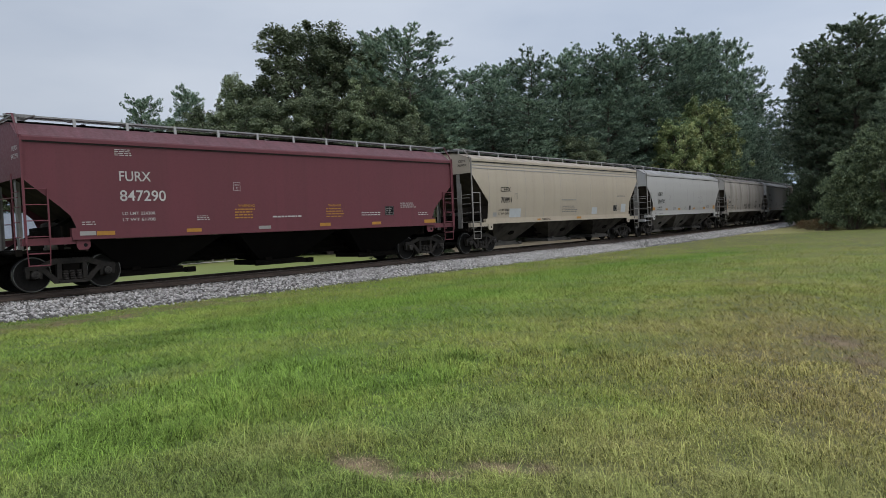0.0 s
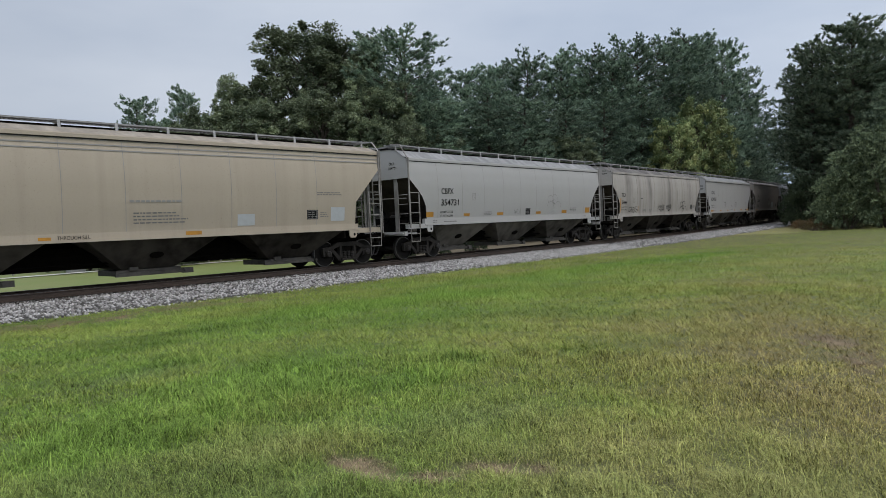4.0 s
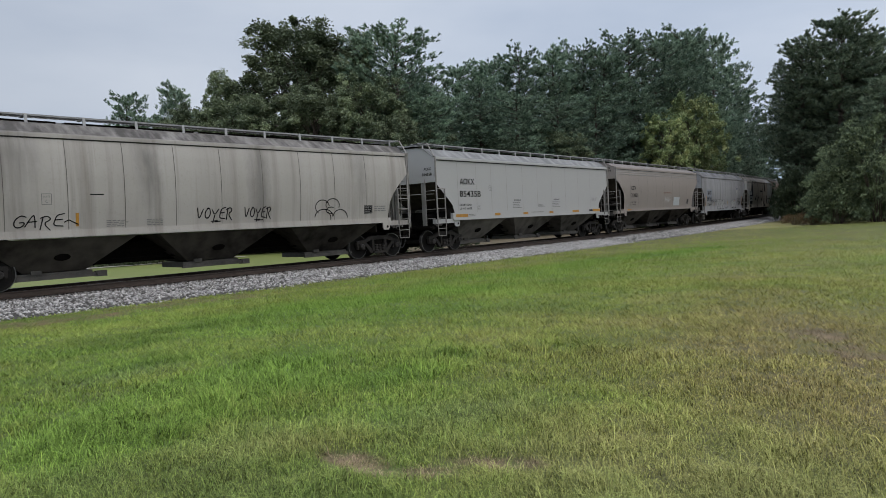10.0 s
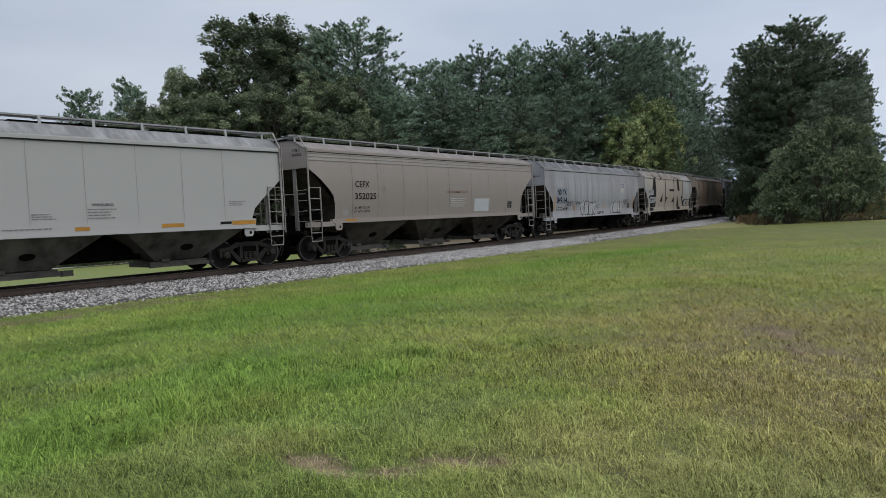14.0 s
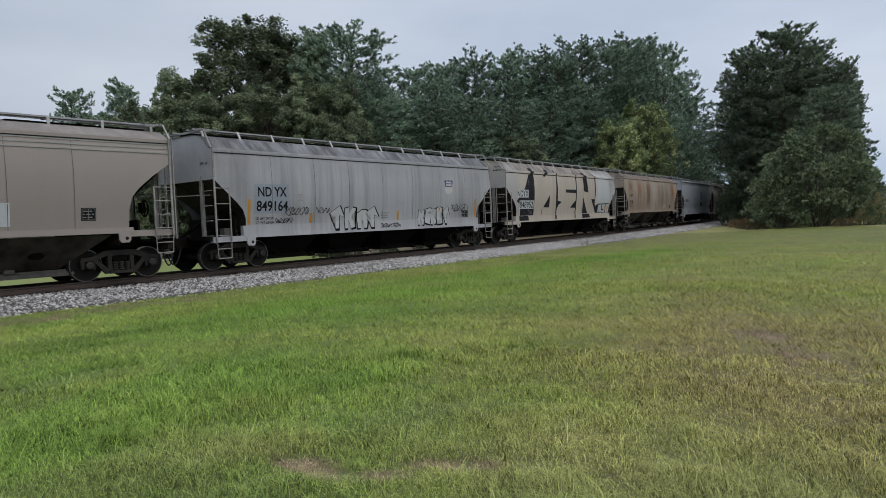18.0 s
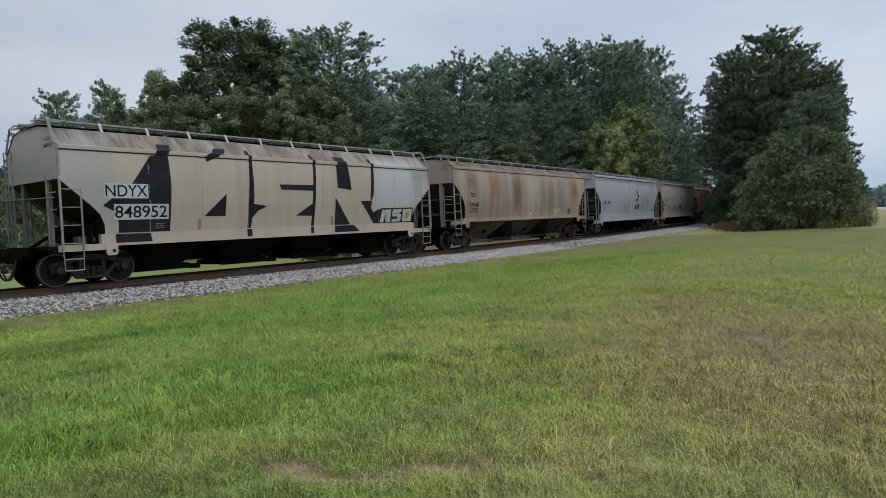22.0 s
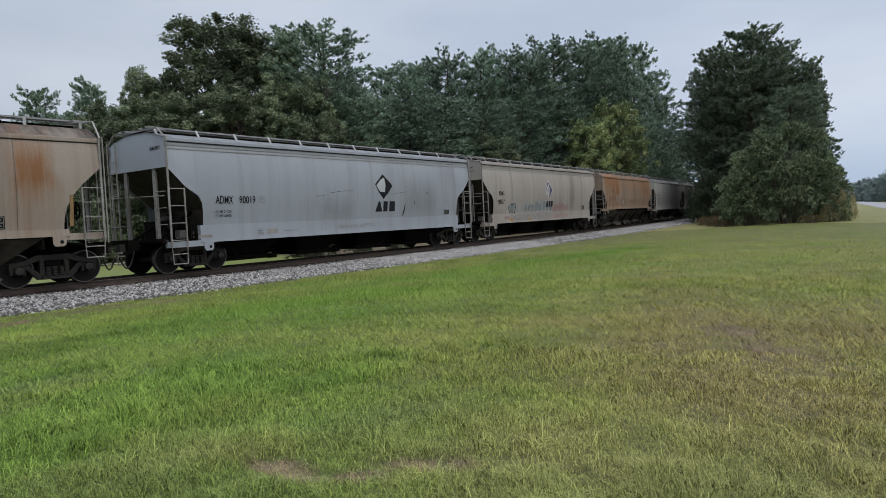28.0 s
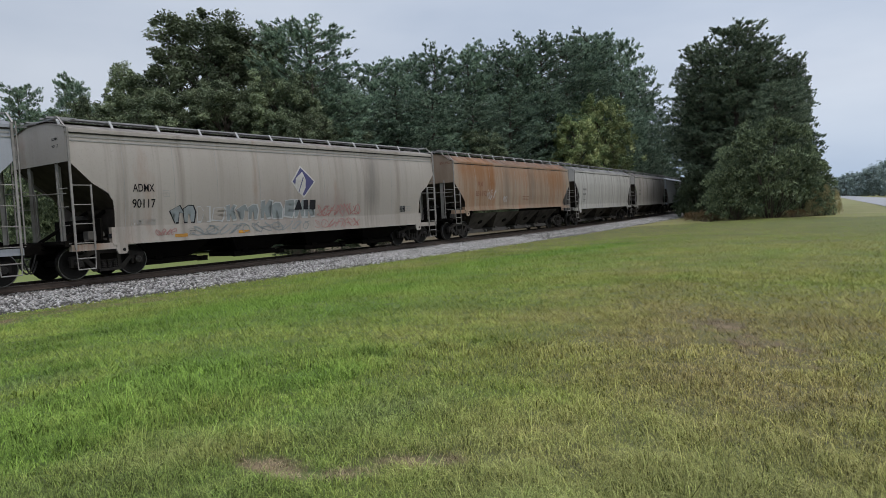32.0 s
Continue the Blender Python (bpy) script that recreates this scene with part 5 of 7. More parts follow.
def wheel_plate(side):
    s = side
    return Build().lathe([(s * 0.060, 0.36), (s * 0.045, 0.35), (s * 0.015, 0.22), (s * 0.075, 0.15), (s * 0.085, 0.10), (-s * 0.07, 0.10), (-s * 0.03, 0.22), (-s * 0.02, 0.36)], 24)


def wheel_tread(side):
    s = side
    return Build().lathe([(s * 0.062, 0.355), (s * 0.068, 0.37), (s * 0.068, 0.445), (s * 0.055, 0.454), (-s * 0.035, 0.459), (-s * 0.05, 0.484), (-s * 0.072, 0.478), (-s * 0.072, 0.37), (-s * 0.05, 0.355)], 28)


GEAR = {
    "frame": side_frame().mesh("side_frame", M_FRAME), "spring": coil_spring().mesh("spring", M_FRAME),
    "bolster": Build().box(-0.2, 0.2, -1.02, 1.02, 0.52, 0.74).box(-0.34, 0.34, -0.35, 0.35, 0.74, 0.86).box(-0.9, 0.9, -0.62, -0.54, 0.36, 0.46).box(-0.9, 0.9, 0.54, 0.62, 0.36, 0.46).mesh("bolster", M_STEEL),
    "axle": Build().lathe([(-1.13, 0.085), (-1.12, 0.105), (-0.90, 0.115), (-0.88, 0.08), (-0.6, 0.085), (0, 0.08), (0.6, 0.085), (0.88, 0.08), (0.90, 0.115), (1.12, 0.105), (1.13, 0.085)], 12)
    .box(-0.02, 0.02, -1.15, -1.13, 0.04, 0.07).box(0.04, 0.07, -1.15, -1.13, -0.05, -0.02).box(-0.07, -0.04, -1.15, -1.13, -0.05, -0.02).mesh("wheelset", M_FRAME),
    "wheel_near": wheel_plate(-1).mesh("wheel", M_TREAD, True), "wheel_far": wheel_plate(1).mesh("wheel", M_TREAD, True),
    "polish": Build().lathe([(-0.072, 0.432), (-0.072, 0.452), (-0.055, 0.460), (0.034, 0.4635), (0.034, 0.45), (-0.065, 0.432)], 28, ring=True).mesh("tread_band", M_POLISH),
    "tread_near": wheel_tread(-1).mesh("tread", M_RIM), "tread_far": wheel_tread(1).mesh("tread", M_RIM),
}


def hose_mesh():
    b = Build()
    pts = [Vector((0.05 + 0.42 * t, -0.28 + 0.12 * t, 0.80 - 1.95 * t + 1.75 * t * t)) for t in np.linspace(0, 1, 9)]
    for p, q in zip(pts, pts[1:]):
        b.bar(p, q, 0.05, n=6)
    return b.mesh("air_hose", M_HOSE)


GEAR["cap"] = Build().lathe([(-0.07, 0.07), (-0.06, 0.10), (0.05, 0.11), (0.06, 0.08)], 14).box(-0.03, 0.03, -0.085, -0.07, 0.02, 0.06).box(0.015, 0.06, -0.085, -0.07, -0.05, -0.01).box(-0.06, -0.015, -0.085, -0.07, -0.05, -0.01).mesh("bearing_cap", M_CAP)
GEAR["hose"] = hose_mesh()


def ladder(h0, h1, w, rungs, foot=0.0, tall=None):
    """A ladder in the x-z plane, posts from h0 to h1 (the outer one to tall), rungs, and a stirrup that hangs foot metres below."""
    b = Build()
    b.box(-0.028, 0.028, -0.02, 0.02, h0, tall or h1)
    b.box(w - 0.02, w + 0.02, -0.02, 0.02, h0, h1)
    for k in range(rungs):
        z = h0 + (h1 - h0) * (k + 0.5) / rungs if tall is None else h0 + 0.18 + (h1 - h0 - 0.2) * k / (rungs - 1)
        b.bar((0, -0.01, z), (w, -0.01, z), 0.026, n=6)
    if foot:
        for x in (0.0, w):
            b.bar((x, 0, h0), (x * 0.9 + 0.03, 0, h0 - foot), 0.03, n=6)
        for q in (0.45, 1.0):
            b.bar((0.03, 0, h0 - foot * q), (w * 0.9 + 0.03, 0, h0 - foot * q), 0.035, n=6)
    return b


WHEELSETS = []


def hopper_car(spec):
    """A covered hopper car, built round its middle at rail-head height, front end towards -x."""
    front, rear = spec["trucks"]
    tc = rear - front
    e = tc / 2 + spec.get("over", 1.2)
    prof, cut = spec.get("prof", CURVED), spec.get("cut", CUT_ROUND)
    paint, eave, sill = spec["paint"], spec.get("eave", 3.97), spec.get("sill", (1.2, 1.52))
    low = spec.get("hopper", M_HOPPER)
    board_z, crown_z = spec.get("board", 4.60), spec.get("crown", 4.42)
    rng = random.Random(spec["seed"])
    car = tagged(new("hopper_car"), spec["label"], "freight car", "covered hopper cars of one train")
    car.location = track_at((front + rear) / 2)
    part("body", shell(e, prof, cut, eave, crown_z, sill[1]).mesh("body", paint, True, 0.0005), None, car)
    for s in (-1, 1):
        part("slope_sheet", slope_sheet(e, prof, cut[0][1], s), M_GRIME, car)
    # side sills, with the lowered ends that carry the ladders
    sill_paint = spec.get("sill_paint", paint)
    for side in (-1, 1):
        b = Build()
        y0, y1 = sorted((side * (half_width(prof, sill[1]) + 0.02), side * (half_width(prof, sill[1]) - 0.13)))
        inner = e - cut[-1][0] + 0.12
        b.box(-inner, inner, y0, y1, sill[0], sill[1])
        b.box(-inner, inner, min(y0, y0 + side * 0.04), max(y1, y1 + side * 0.04), sill[0] - 0.015, sill[0] + 0.05)
        part("side_sill", b, sill_paint, car)
        for s in (-1, 1):
            end = Build().box(*sorted((s * (inner - 0.1), s * (e + 0.06))), *sorted((side * 1.52, side * 1.36)), sill[0] - 0.12, sill[0] + 0.06)
            x0, z0 = s * (inner - 0.27), sill[0]
            end.prism([(x0 - 0.17, z0 + 0.02), (x0 + 0.17, z0 + 0.02), (x0 + 0.17, z0 - 0.20), (x0 + 0.11, z0 - 0.28), (x0 - 0.11, z0 - 0.28), (x0 - 0.17, z0 - 0.20)], *sorted((side * 1.54, side * 1.50)))
            part("lifting_hole", Build().lathe([(0, 0.05), (0.004, 0.05)], 12, "y", (x0 + 0.05, side * 1.541 - 0.002, z0 - 0.16)), M_BLACK, car)
            part("jacking_pad", end, sill_paint, car)
    # eave rail, a dark strip drawn as the shadow beneath it, and pressed ridges
    for side in (-1, 1):
        w = half_width(prof, eave)
        part("eave_rail", Build().box(-e, e, *sorted((side * (w - 0.02), side * (w + 0.05))), eave - 0.07, eave + 0.02), spec.get("trim", paint), car)
        part("eave_joint", Build().box(-e + 0.03, e - 0.03, *sorted((side * (w - 0.02), side * (w + 0.02))), eave - 0.108, eave - 0.072), M_EAVE_SHADE, car)
    for z in spec.get("ridges", ()):
        w = half_width(prof, z)
        part("ridge", Build().box(-e + 0.05, e - 0.05, -w - 0.018, -w + 0.02, z - 0.018, z + 0.018), M_SEAM, car)
    # weld seams on the sides
    seam_x = spec.get("seam_x")
    if seam_x is None:
        ns = spec.get("seams", 9)
        seam_x = [tc / 2 - e + 1.45 + (2 * e - 2.9) * (k + 0.5) / ns for k in range(ns)]
    if seam_x:
        b = Build()
        zz = np.linspace(sill[1], eave - 0.12, 9)
        b.add([(x, -half_width(prof, z) - 0.007, z) for z in zz for x in (-0.009, 0.009)], [(2 * k, 2 * k + 1, 2 * k + 3, 2 * k + 2) for k in range(8)])
        me = b.mesh("seam", spec.get("seam_mat", M_SEAM))
        for x in seam_x:
            part("seam", me, None, car).location.x = x - tc / 2
    # roof: walkways with brackets, loading hatches
    for side in (-1, 1):
        b = Build()
        b.box(-e - 0.1, e + 0.1, *sorted((side * 0.78, side * 0.74)), board_z - 0.045, board_z)
        b.box(-e - 0.1, e + 0.1, *sorted((side * 0.42, side * 0.38)), board_z - 0.045, board_z)
        part("running_board", b, spec.get("board_mat", M_GALV), car)
        b = Build()
        for k in range(int(2 * e / 0.12)):
            x = -e + k * 0.12
            b.box(x, x + 0.03, *sorted((side * 0.74, side * 0.42)), board_z - 0.038, board_z - 0.004)
        for y in (0.50, 0.58, 0.66):
            b.box(-e, e, *sorted((side * (y - 0.012), side * (y + 0.012))), board_z - 0.036, board_z - 0.006)
        tagged(part("grating", b, M_GRATE, car), kind="stuff")
        me = Build().bar((0, side * 0.79, board_z), (0, side * (0.96 if spec.get("bays") == 4 else 0.83), crown_z - 0.12), 0.075, 0.03).box(-0.04, 0.04, *sorted((side * 0.80, side * 0.40)), board_z - 0.07, board_z - 0.03).mesh("bracket", spec.get("trim", M_BRACKET))
        nb = 12
        for k in range(nb):
            br = part("bracket", me, None, car)
            br.location.x = -e + 0.15 + (2 * e - 0.3) * k / (nb - 1)
    for k in range(4):
        x = -e + (2 * e) * (k + 0.5) / 4
        part("roof_hatch", Build().box(x - e / 4 + 0.12, x + e / 4 - 0.12, -0.30, 0.30, crown_z - 0.02, crown_z + 0.09).box(x - 0.05, x + 0.05, -0.33, 0.33, crown_z + 0.09, crown_z + 0.12), spec.get("hatch", M_STEEL), car)
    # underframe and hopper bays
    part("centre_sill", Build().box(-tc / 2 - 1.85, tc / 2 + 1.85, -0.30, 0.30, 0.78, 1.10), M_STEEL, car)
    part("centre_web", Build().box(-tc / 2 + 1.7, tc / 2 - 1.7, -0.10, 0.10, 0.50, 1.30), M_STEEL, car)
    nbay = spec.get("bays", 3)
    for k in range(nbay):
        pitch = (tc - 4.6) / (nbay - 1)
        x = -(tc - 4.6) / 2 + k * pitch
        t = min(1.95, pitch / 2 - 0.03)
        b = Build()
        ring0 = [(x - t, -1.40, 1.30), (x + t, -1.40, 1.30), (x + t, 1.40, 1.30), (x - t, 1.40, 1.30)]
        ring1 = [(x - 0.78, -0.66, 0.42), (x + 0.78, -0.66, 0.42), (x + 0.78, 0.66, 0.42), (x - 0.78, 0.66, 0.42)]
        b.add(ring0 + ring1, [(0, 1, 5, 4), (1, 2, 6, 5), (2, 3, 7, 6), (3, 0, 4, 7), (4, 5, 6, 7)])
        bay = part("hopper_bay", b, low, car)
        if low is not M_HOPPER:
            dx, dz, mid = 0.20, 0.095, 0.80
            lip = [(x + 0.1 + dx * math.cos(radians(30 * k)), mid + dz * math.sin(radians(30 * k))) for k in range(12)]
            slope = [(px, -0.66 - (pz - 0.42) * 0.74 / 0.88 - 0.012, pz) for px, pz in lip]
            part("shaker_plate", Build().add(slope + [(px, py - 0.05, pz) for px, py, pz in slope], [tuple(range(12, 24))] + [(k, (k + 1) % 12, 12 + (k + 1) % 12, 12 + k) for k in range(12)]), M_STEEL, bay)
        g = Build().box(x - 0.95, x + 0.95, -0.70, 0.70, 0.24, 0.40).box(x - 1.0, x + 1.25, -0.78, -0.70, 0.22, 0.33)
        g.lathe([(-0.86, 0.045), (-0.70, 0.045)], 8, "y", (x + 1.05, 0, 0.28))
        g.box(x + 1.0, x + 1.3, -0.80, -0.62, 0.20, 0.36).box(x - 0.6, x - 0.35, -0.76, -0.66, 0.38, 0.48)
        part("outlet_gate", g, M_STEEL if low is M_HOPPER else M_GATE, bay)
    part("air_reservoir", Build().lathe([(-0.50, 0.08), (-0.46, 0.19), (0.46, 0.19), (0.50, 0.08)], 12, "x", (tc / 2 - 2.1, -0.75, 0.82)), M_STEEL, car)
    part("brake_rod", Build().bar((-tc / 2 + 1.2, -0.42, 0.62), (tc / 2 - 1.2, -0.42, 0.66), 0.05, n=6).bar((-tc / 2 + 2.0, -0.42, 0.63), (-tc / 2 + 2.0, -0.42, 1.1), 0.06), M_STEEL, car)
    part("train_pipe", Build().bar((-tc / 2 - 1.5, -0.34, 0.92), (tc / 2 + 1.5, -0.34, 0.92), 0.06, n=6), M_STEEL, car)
    # ends: posts, platforms, ladders, couplers, hoses
    zc = cut[0][1]
    for s in (-1, 1):
        trim = spec.get("rail_paint", M_TRIM)
        for y in (-0.80, 0.80):
            part("end_post", Build().box(*sorted((s * (e - 0.05), s * (e - 0.06))), y - 0.09, y + 0.09, 1.1, zc + 0.25).box(*sorted((s * (e - 0.06), s * (e - 0.16))), y - 0.012, y + 0.012, 1.1, zc + 0.25), M_SLOPE, car)
        part("end_platform", Build().box(*sorted((s * (e - 0.55), s * (e + 0.28))), -1.40, 1.40, 1.02, 1.07).box(*sorted((s * (e + 0.05), s * (e + 0.2))), -1.45, 1.45, 0.96, 1.12), spec.get("platform", M_STEEL), car)
        part("slope_brace", Build().bar((s * (e - 0.1), -0.62, 1.1), (s * (e - 1.5), -0.5, 1.95), 0.09).bar((s * (e - 0.1), 0.62, 1.1), (s * (e - 1.5), 0.5, 1.95), 0.09).box(*sorted((s * (e - 0.9), s * (e - 0.96))), -1.3, 1.3, 1.07, 1.7), M_STEEL, car)
        part("handrail", Build().bar((s * (e + 0.10), -1.5, 2.42), (s * (e + 0.10), 1.5, 2.50), 0.032, n=6), trim, car)
        # walkway across the end of the roof, and the slanting grab iron from it to the ladder
        cross = Build()
        for x in (e - 0.50, e - 0.06):
            cross.box(*sorted((s * x, s * (x + 0.04))), -1.20, 1.20, board_z - 0.085, board_z - 0.05)
        for k in range(20):
            y = -1.18 + k * 0.12
            cross.box(*sorted((s * (e - 0.46), s * (e - 0.06))), y, y + 0.02, board_z - 0.075, board_z - 0.055)
        part("cross_walkway", cross, M_GALV, car)
        for side in (-1, 1):
            grab = Build().bar((s * (e + 0.02), side * 1.20, board_z - 0.06), (s * (e + 0.02), side * 1.56, eave + 0.06), 0.05, 0.025)
            grab.bar((s * (e + 0.03), side * 0.76, board_z), (s * (e + 0.03), side * 1.20, board_z - 0.06), 0.03, n=6)
            part("grab_iron", grab, trim, car)
            lad = ladder(sill[0] - 0.08, 2.66, 0.54, 4, 0.55, eave + 0.05)
            o = part("side_ladder", lad, trim, car)
            o.matrix_basis = Matrix.Translation((s * (e - 0.02), side * 1.575, 0)) @ Matrix.Diagonal((-s, 1, 1, 1))
            # rungs round the corner, with a stile of their own
            lad = Build().box(0.49, 0.53, -0.016, 0.016, 1.1, 3.05)
            for k in range(4):
                z = sill[0] + 0.10 + (2.46 - sill[0]) * k / 3
                lad.bar((0, 0, z), (0.51, 0, z), 0.026, n=6)
            if side * s < 0:
                lad.box(0.0, 0.03, -0.016, 0.016, 1.1, eave + 0.1)
                for k in range(3):
                    lad.bar((0.015, 0, 2.95 + 0.36 * k), (0.51, 0, 2.95 + 0.36 * k), 0.026, n=6)
                lad.box(0.49, 0.53, -0.016, 0.016, 3.05, eave + 0.1)
            o = part("end_ladder", lad, trim, car)
            o.matrix_basis = Matrix.Translation((s * (e + 0.09), side * 1.56, 0)) @ Matrix.Rotation(radians(-90 * side), 4, "Z")
        cp = Build().box(*sorted((s * (tc / 2 + 1.75), s * (tc / 2 + 2.02))), -0.14, 0.14, 0.76, 1.0)
        cp.box(*sorted((s * (tc / 2 + 1.6), s * (tc / 2 + 1.75))), -0.2, 0.2, 0.70, 1.06)
        part("coupler", cp, M_FRAME, car)
        o = part("air_hose", GEAR["hose"], None, car)
        o.matrix_basis = Matrix.Translation((s * (tc / 2 + 1.6), 0, 0)) @ Matrix.Diagonal((s, 1, 1, 1))
    part("reservoir", Build().lathe([(1.12, 0.10), (1.16, 0.24), (1.78, 0.24), (1.84, 0.12)], 14, "z", (-e + 1.15, 0.35, 0)), M_GATE, car)
    valve = Build().box(-e + 0.62, -e + 0.86, -1.12, -0.86, 1.12, 1.36).lathe([(-1.20, 0.07), (-1.12, 0.10), (-0.86, 0.10)], 10, "y", (-e + 1.0, 0, 1.26)).box(-e + 0.55, -e + 1.2, -1.05, -1.0, 1.08, 1.14)
    part("brake_valve", valve, M_GATE, car)
    pipes = Build().bar((-e + 0.75, -0.95, 1.3), (-e + 0.75, -0.3, 1.42), 0.03, n=6).bar((-e + 0.75, -0.3, 1.42), (-e + 1.15, 0.2, 1.5), 0.03, n=6).bar((-e + 0.95, -1.0, 1.2), (-e + 1.9, -0.9, 1.15), 0.03, n=6)
    part("brake_pipe", pipes, M_STEEL, car)
    part("brake_wheel", Build().lathe([(0.0, 0.26), (0.02, 0.28), (0.04, 0.26), (0.04, 0.23), (0.0, 0.23)], 18, "x", (e + 0.1, 0.45, 2.1), True).bar((e + 0.12, 0.45, 1.86), (e + 0.12, 0.45, 2.34), 0.03).bar((e + 0.12, 0.21, 2.1), (e + 0.12, 0.69, 2.1), 0.03).box(e - 0.02, e + 0.1, 0.33, 0.57, 1.95, 2.28), M_STEEL, car)
    part("brake_cylinder", Build().lathe([(-0.30, 0.10), (-0.28, 0.15), (0.25, 0.15), (0.30, 0.06)], 12, "x", (-e + 0.72, -0.55, 1.45)), M_STEEL, car)
    # running gear
    for xt in (-tc / 2, tc / 2):
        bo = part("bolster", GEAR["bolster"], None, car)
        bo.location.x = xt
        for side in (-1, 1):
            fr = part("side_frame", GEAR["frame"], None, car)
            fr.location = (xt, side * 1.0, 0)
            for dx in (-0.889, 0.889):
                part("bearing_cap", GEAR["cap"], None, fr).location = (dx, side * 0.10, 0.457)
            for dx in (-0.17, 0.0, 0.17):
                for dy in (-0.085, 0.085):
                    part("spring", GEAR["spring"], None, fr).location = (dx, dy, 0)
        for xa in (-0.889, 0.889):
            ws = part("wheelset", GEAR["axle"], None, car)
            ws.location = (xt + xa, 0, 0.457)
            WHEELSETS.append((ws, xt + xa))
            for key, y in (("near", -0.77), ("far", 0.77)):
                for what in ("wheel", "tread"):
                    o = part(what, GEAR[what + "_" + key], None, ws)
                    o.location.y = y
                    if what == "tread" and key == "near":
                        part("tread_band", GEAR["polish"], None, o)
    # markings on the front end sheet
    for txt, y0, y1, z0, z1 in spec.get("end_marks", ()):
        bm = lettering(txt, 0.0, y1 - y0, z0, z1, prof, sill[1])
        for v in bm.verts:
            v.co = Vector((-e - 0.006, -y0 - v.co.x, v.co.z))
        part("end_mark", bm_mesh("end_mark", bm, spec.get("end_ink", M_BLACK)), None, car)
    # graffiti that runs over the eave onto the roof
    w = half_width(prof, eave)
    edge = [(-w - 0.056, eave - 0.07), (-w - 0.056, eave + 0.026), (-w - 0.036, eave + 0.058), (-w + 0.096, eave + 0.098), (-1.02, crown_z - 0.092)]
    for xa, xb, lean in spec.get("roof_graffiti", ()):
        pts = [(x - tc / 2 + lean * k, y, z) for k, (y, z) in enumerate(edge[:4]) for x in (xa, xb)]
        y, z = edge[3][0] + (edge[4][0] - edge[3][0]) * 0.35, edge[3][1] + (edge[4][1] - edge[3][1]) * 0.35
        pts += [(xa - tc / 2 + lean * 4, y, z + 0.004), (xb - tc / 2 + lean * 4, y, z + 0.004)]
        part("graffiti", Build().add(pts, [(2 * k, 2 * k + 1, 2 * k + 3, 2 * k + 2) for k in range(4)]), M_TAG_GREY, car)
    # markings on the side
    for item in spec.get("marks", ()):
        kind, nm, m = item[0], item[1], item[2]
        d = -tc / 2
        if kind == "text":
            _, _, _, txt, x0, x1, z0, z1 = item
            me = bm_mesh(nm, lettering(txt, x0 + d, x1 + d, z0, z1, prof, sill[1], spec.get("bold", 0.009) if nm in ("reporting_mark", "car_number") else 0.003), m)
        elif kind == "rect":
            x0, x1, z0, z1 = item[3:7]
            me = bm_mesh(nm, flat_poly([rect(x0 + d, x1 + d, z0, z1)], prof, sill[1], 0.005), m)
        elif kind == "bars":
            x0, x1, z0, z1, n = item[3:8]
            me = bm_mesh(nm, flat_poly(word_bars(rng, x0 + d, x1 + d, z0, z1, n), prof, sill[1], 0.008), M_STENCIL if m is M_BLACK else m)
            part(nm, me, None, car)["kind"] = "stuff"
            continue
        elif kind == "frame":
            x0, x1, z0, z1 = item[3] + d, item[4] + d, item[5], item[6]
            big = nm == "consolidated_stencil"
            if big:
                box = part(nm, bm_mesh(nm, flat_poly([rect(x0, x1, z0, z1)], prof, sill[1], 0.006), M_BLACK), None, car, "black data box with white lines")
                lines = [rect(x0 + 0.02, x1 - 0.02, z0 + 0.02, z0 + 0.034), rect(x0 + 0.02, x1 - 0.02, z1 - 0.034, z1 - 0.02), rect(x0 + 0.02, x0 + 0.034, z0 + 0.02, z1 - 0.02), rect(x1 - 0.034, x1 - 0.02, z0 + 0.02, z1 - 0.02), rect((x0 + x1) / 2 - 0.007, (x0 + x1) / 2 + 0.007, z0 + 0.02, z1 - 0.02)]
                tagged(part("box_line", bm_mesh("box_line", flat_poly(lines + word_bars(rng, x0 + 0.05, x1 - 0.04, z0 + 0.05, z1 - 0.05, 3), prof, sill[1], 0.010), M_STENCIL), None, box), kind="stuff")
                continue
            t, ink = 0.011, M_STENCIL if m is M_BLACK else m
            outline = part(nm, bm_mesh(nm, flat_poly([rect(x0, x1, z0, z0 + t), rect(x0, x1, z1 - t, z1), rect(x0, x0 + t, z0, z1), rect(x1 - t, x1, z0, z1)], prof, sill[1], 0.008), ink), None, car)
            if nm == "plate_mark":
                cx, w = (x0 + x1) / 2, x1 - x0
                part("plate_word", bm_mesh("plate_word", lettering("PLATE", x0 + 0.2 * w, x1 - 0.2 * w, z1 - 0.10, z1 - 0.055, prof, sill[1], 0.003), ink), None, outline)
                part("plate_letter", bm_mesh("plate_letter", lettering("C", cx - 0.13 * w, cx + 0.13 * w, z0 + 0.045, z0 + 0.12, prof, sill[1], 0.003), ink), None, outline)
            else:
                tagged(part("box_line", bm_mesh("box_line", flat_poly(word_bars(rng, x0 + 0.03, x1 - 0.02, z0 + 0.02, z1 - 0.02, 2), prof, sill[1], 0.008), ink), None, outline), kind="stuff")
            continue
        elif kind == "piece":
            x0, x1, z0, z1, n = item[3:8]
            outer, inner = piece(rng, x0 + d, x1 + d, z0, z1, n)
            for a, b in zip(outer, inner):
                letter = part("graffiti_letter", bm_mesh("graffiti_letter", flat_poly([a], prof, sill[1], 0.007), item[8]), None, car)
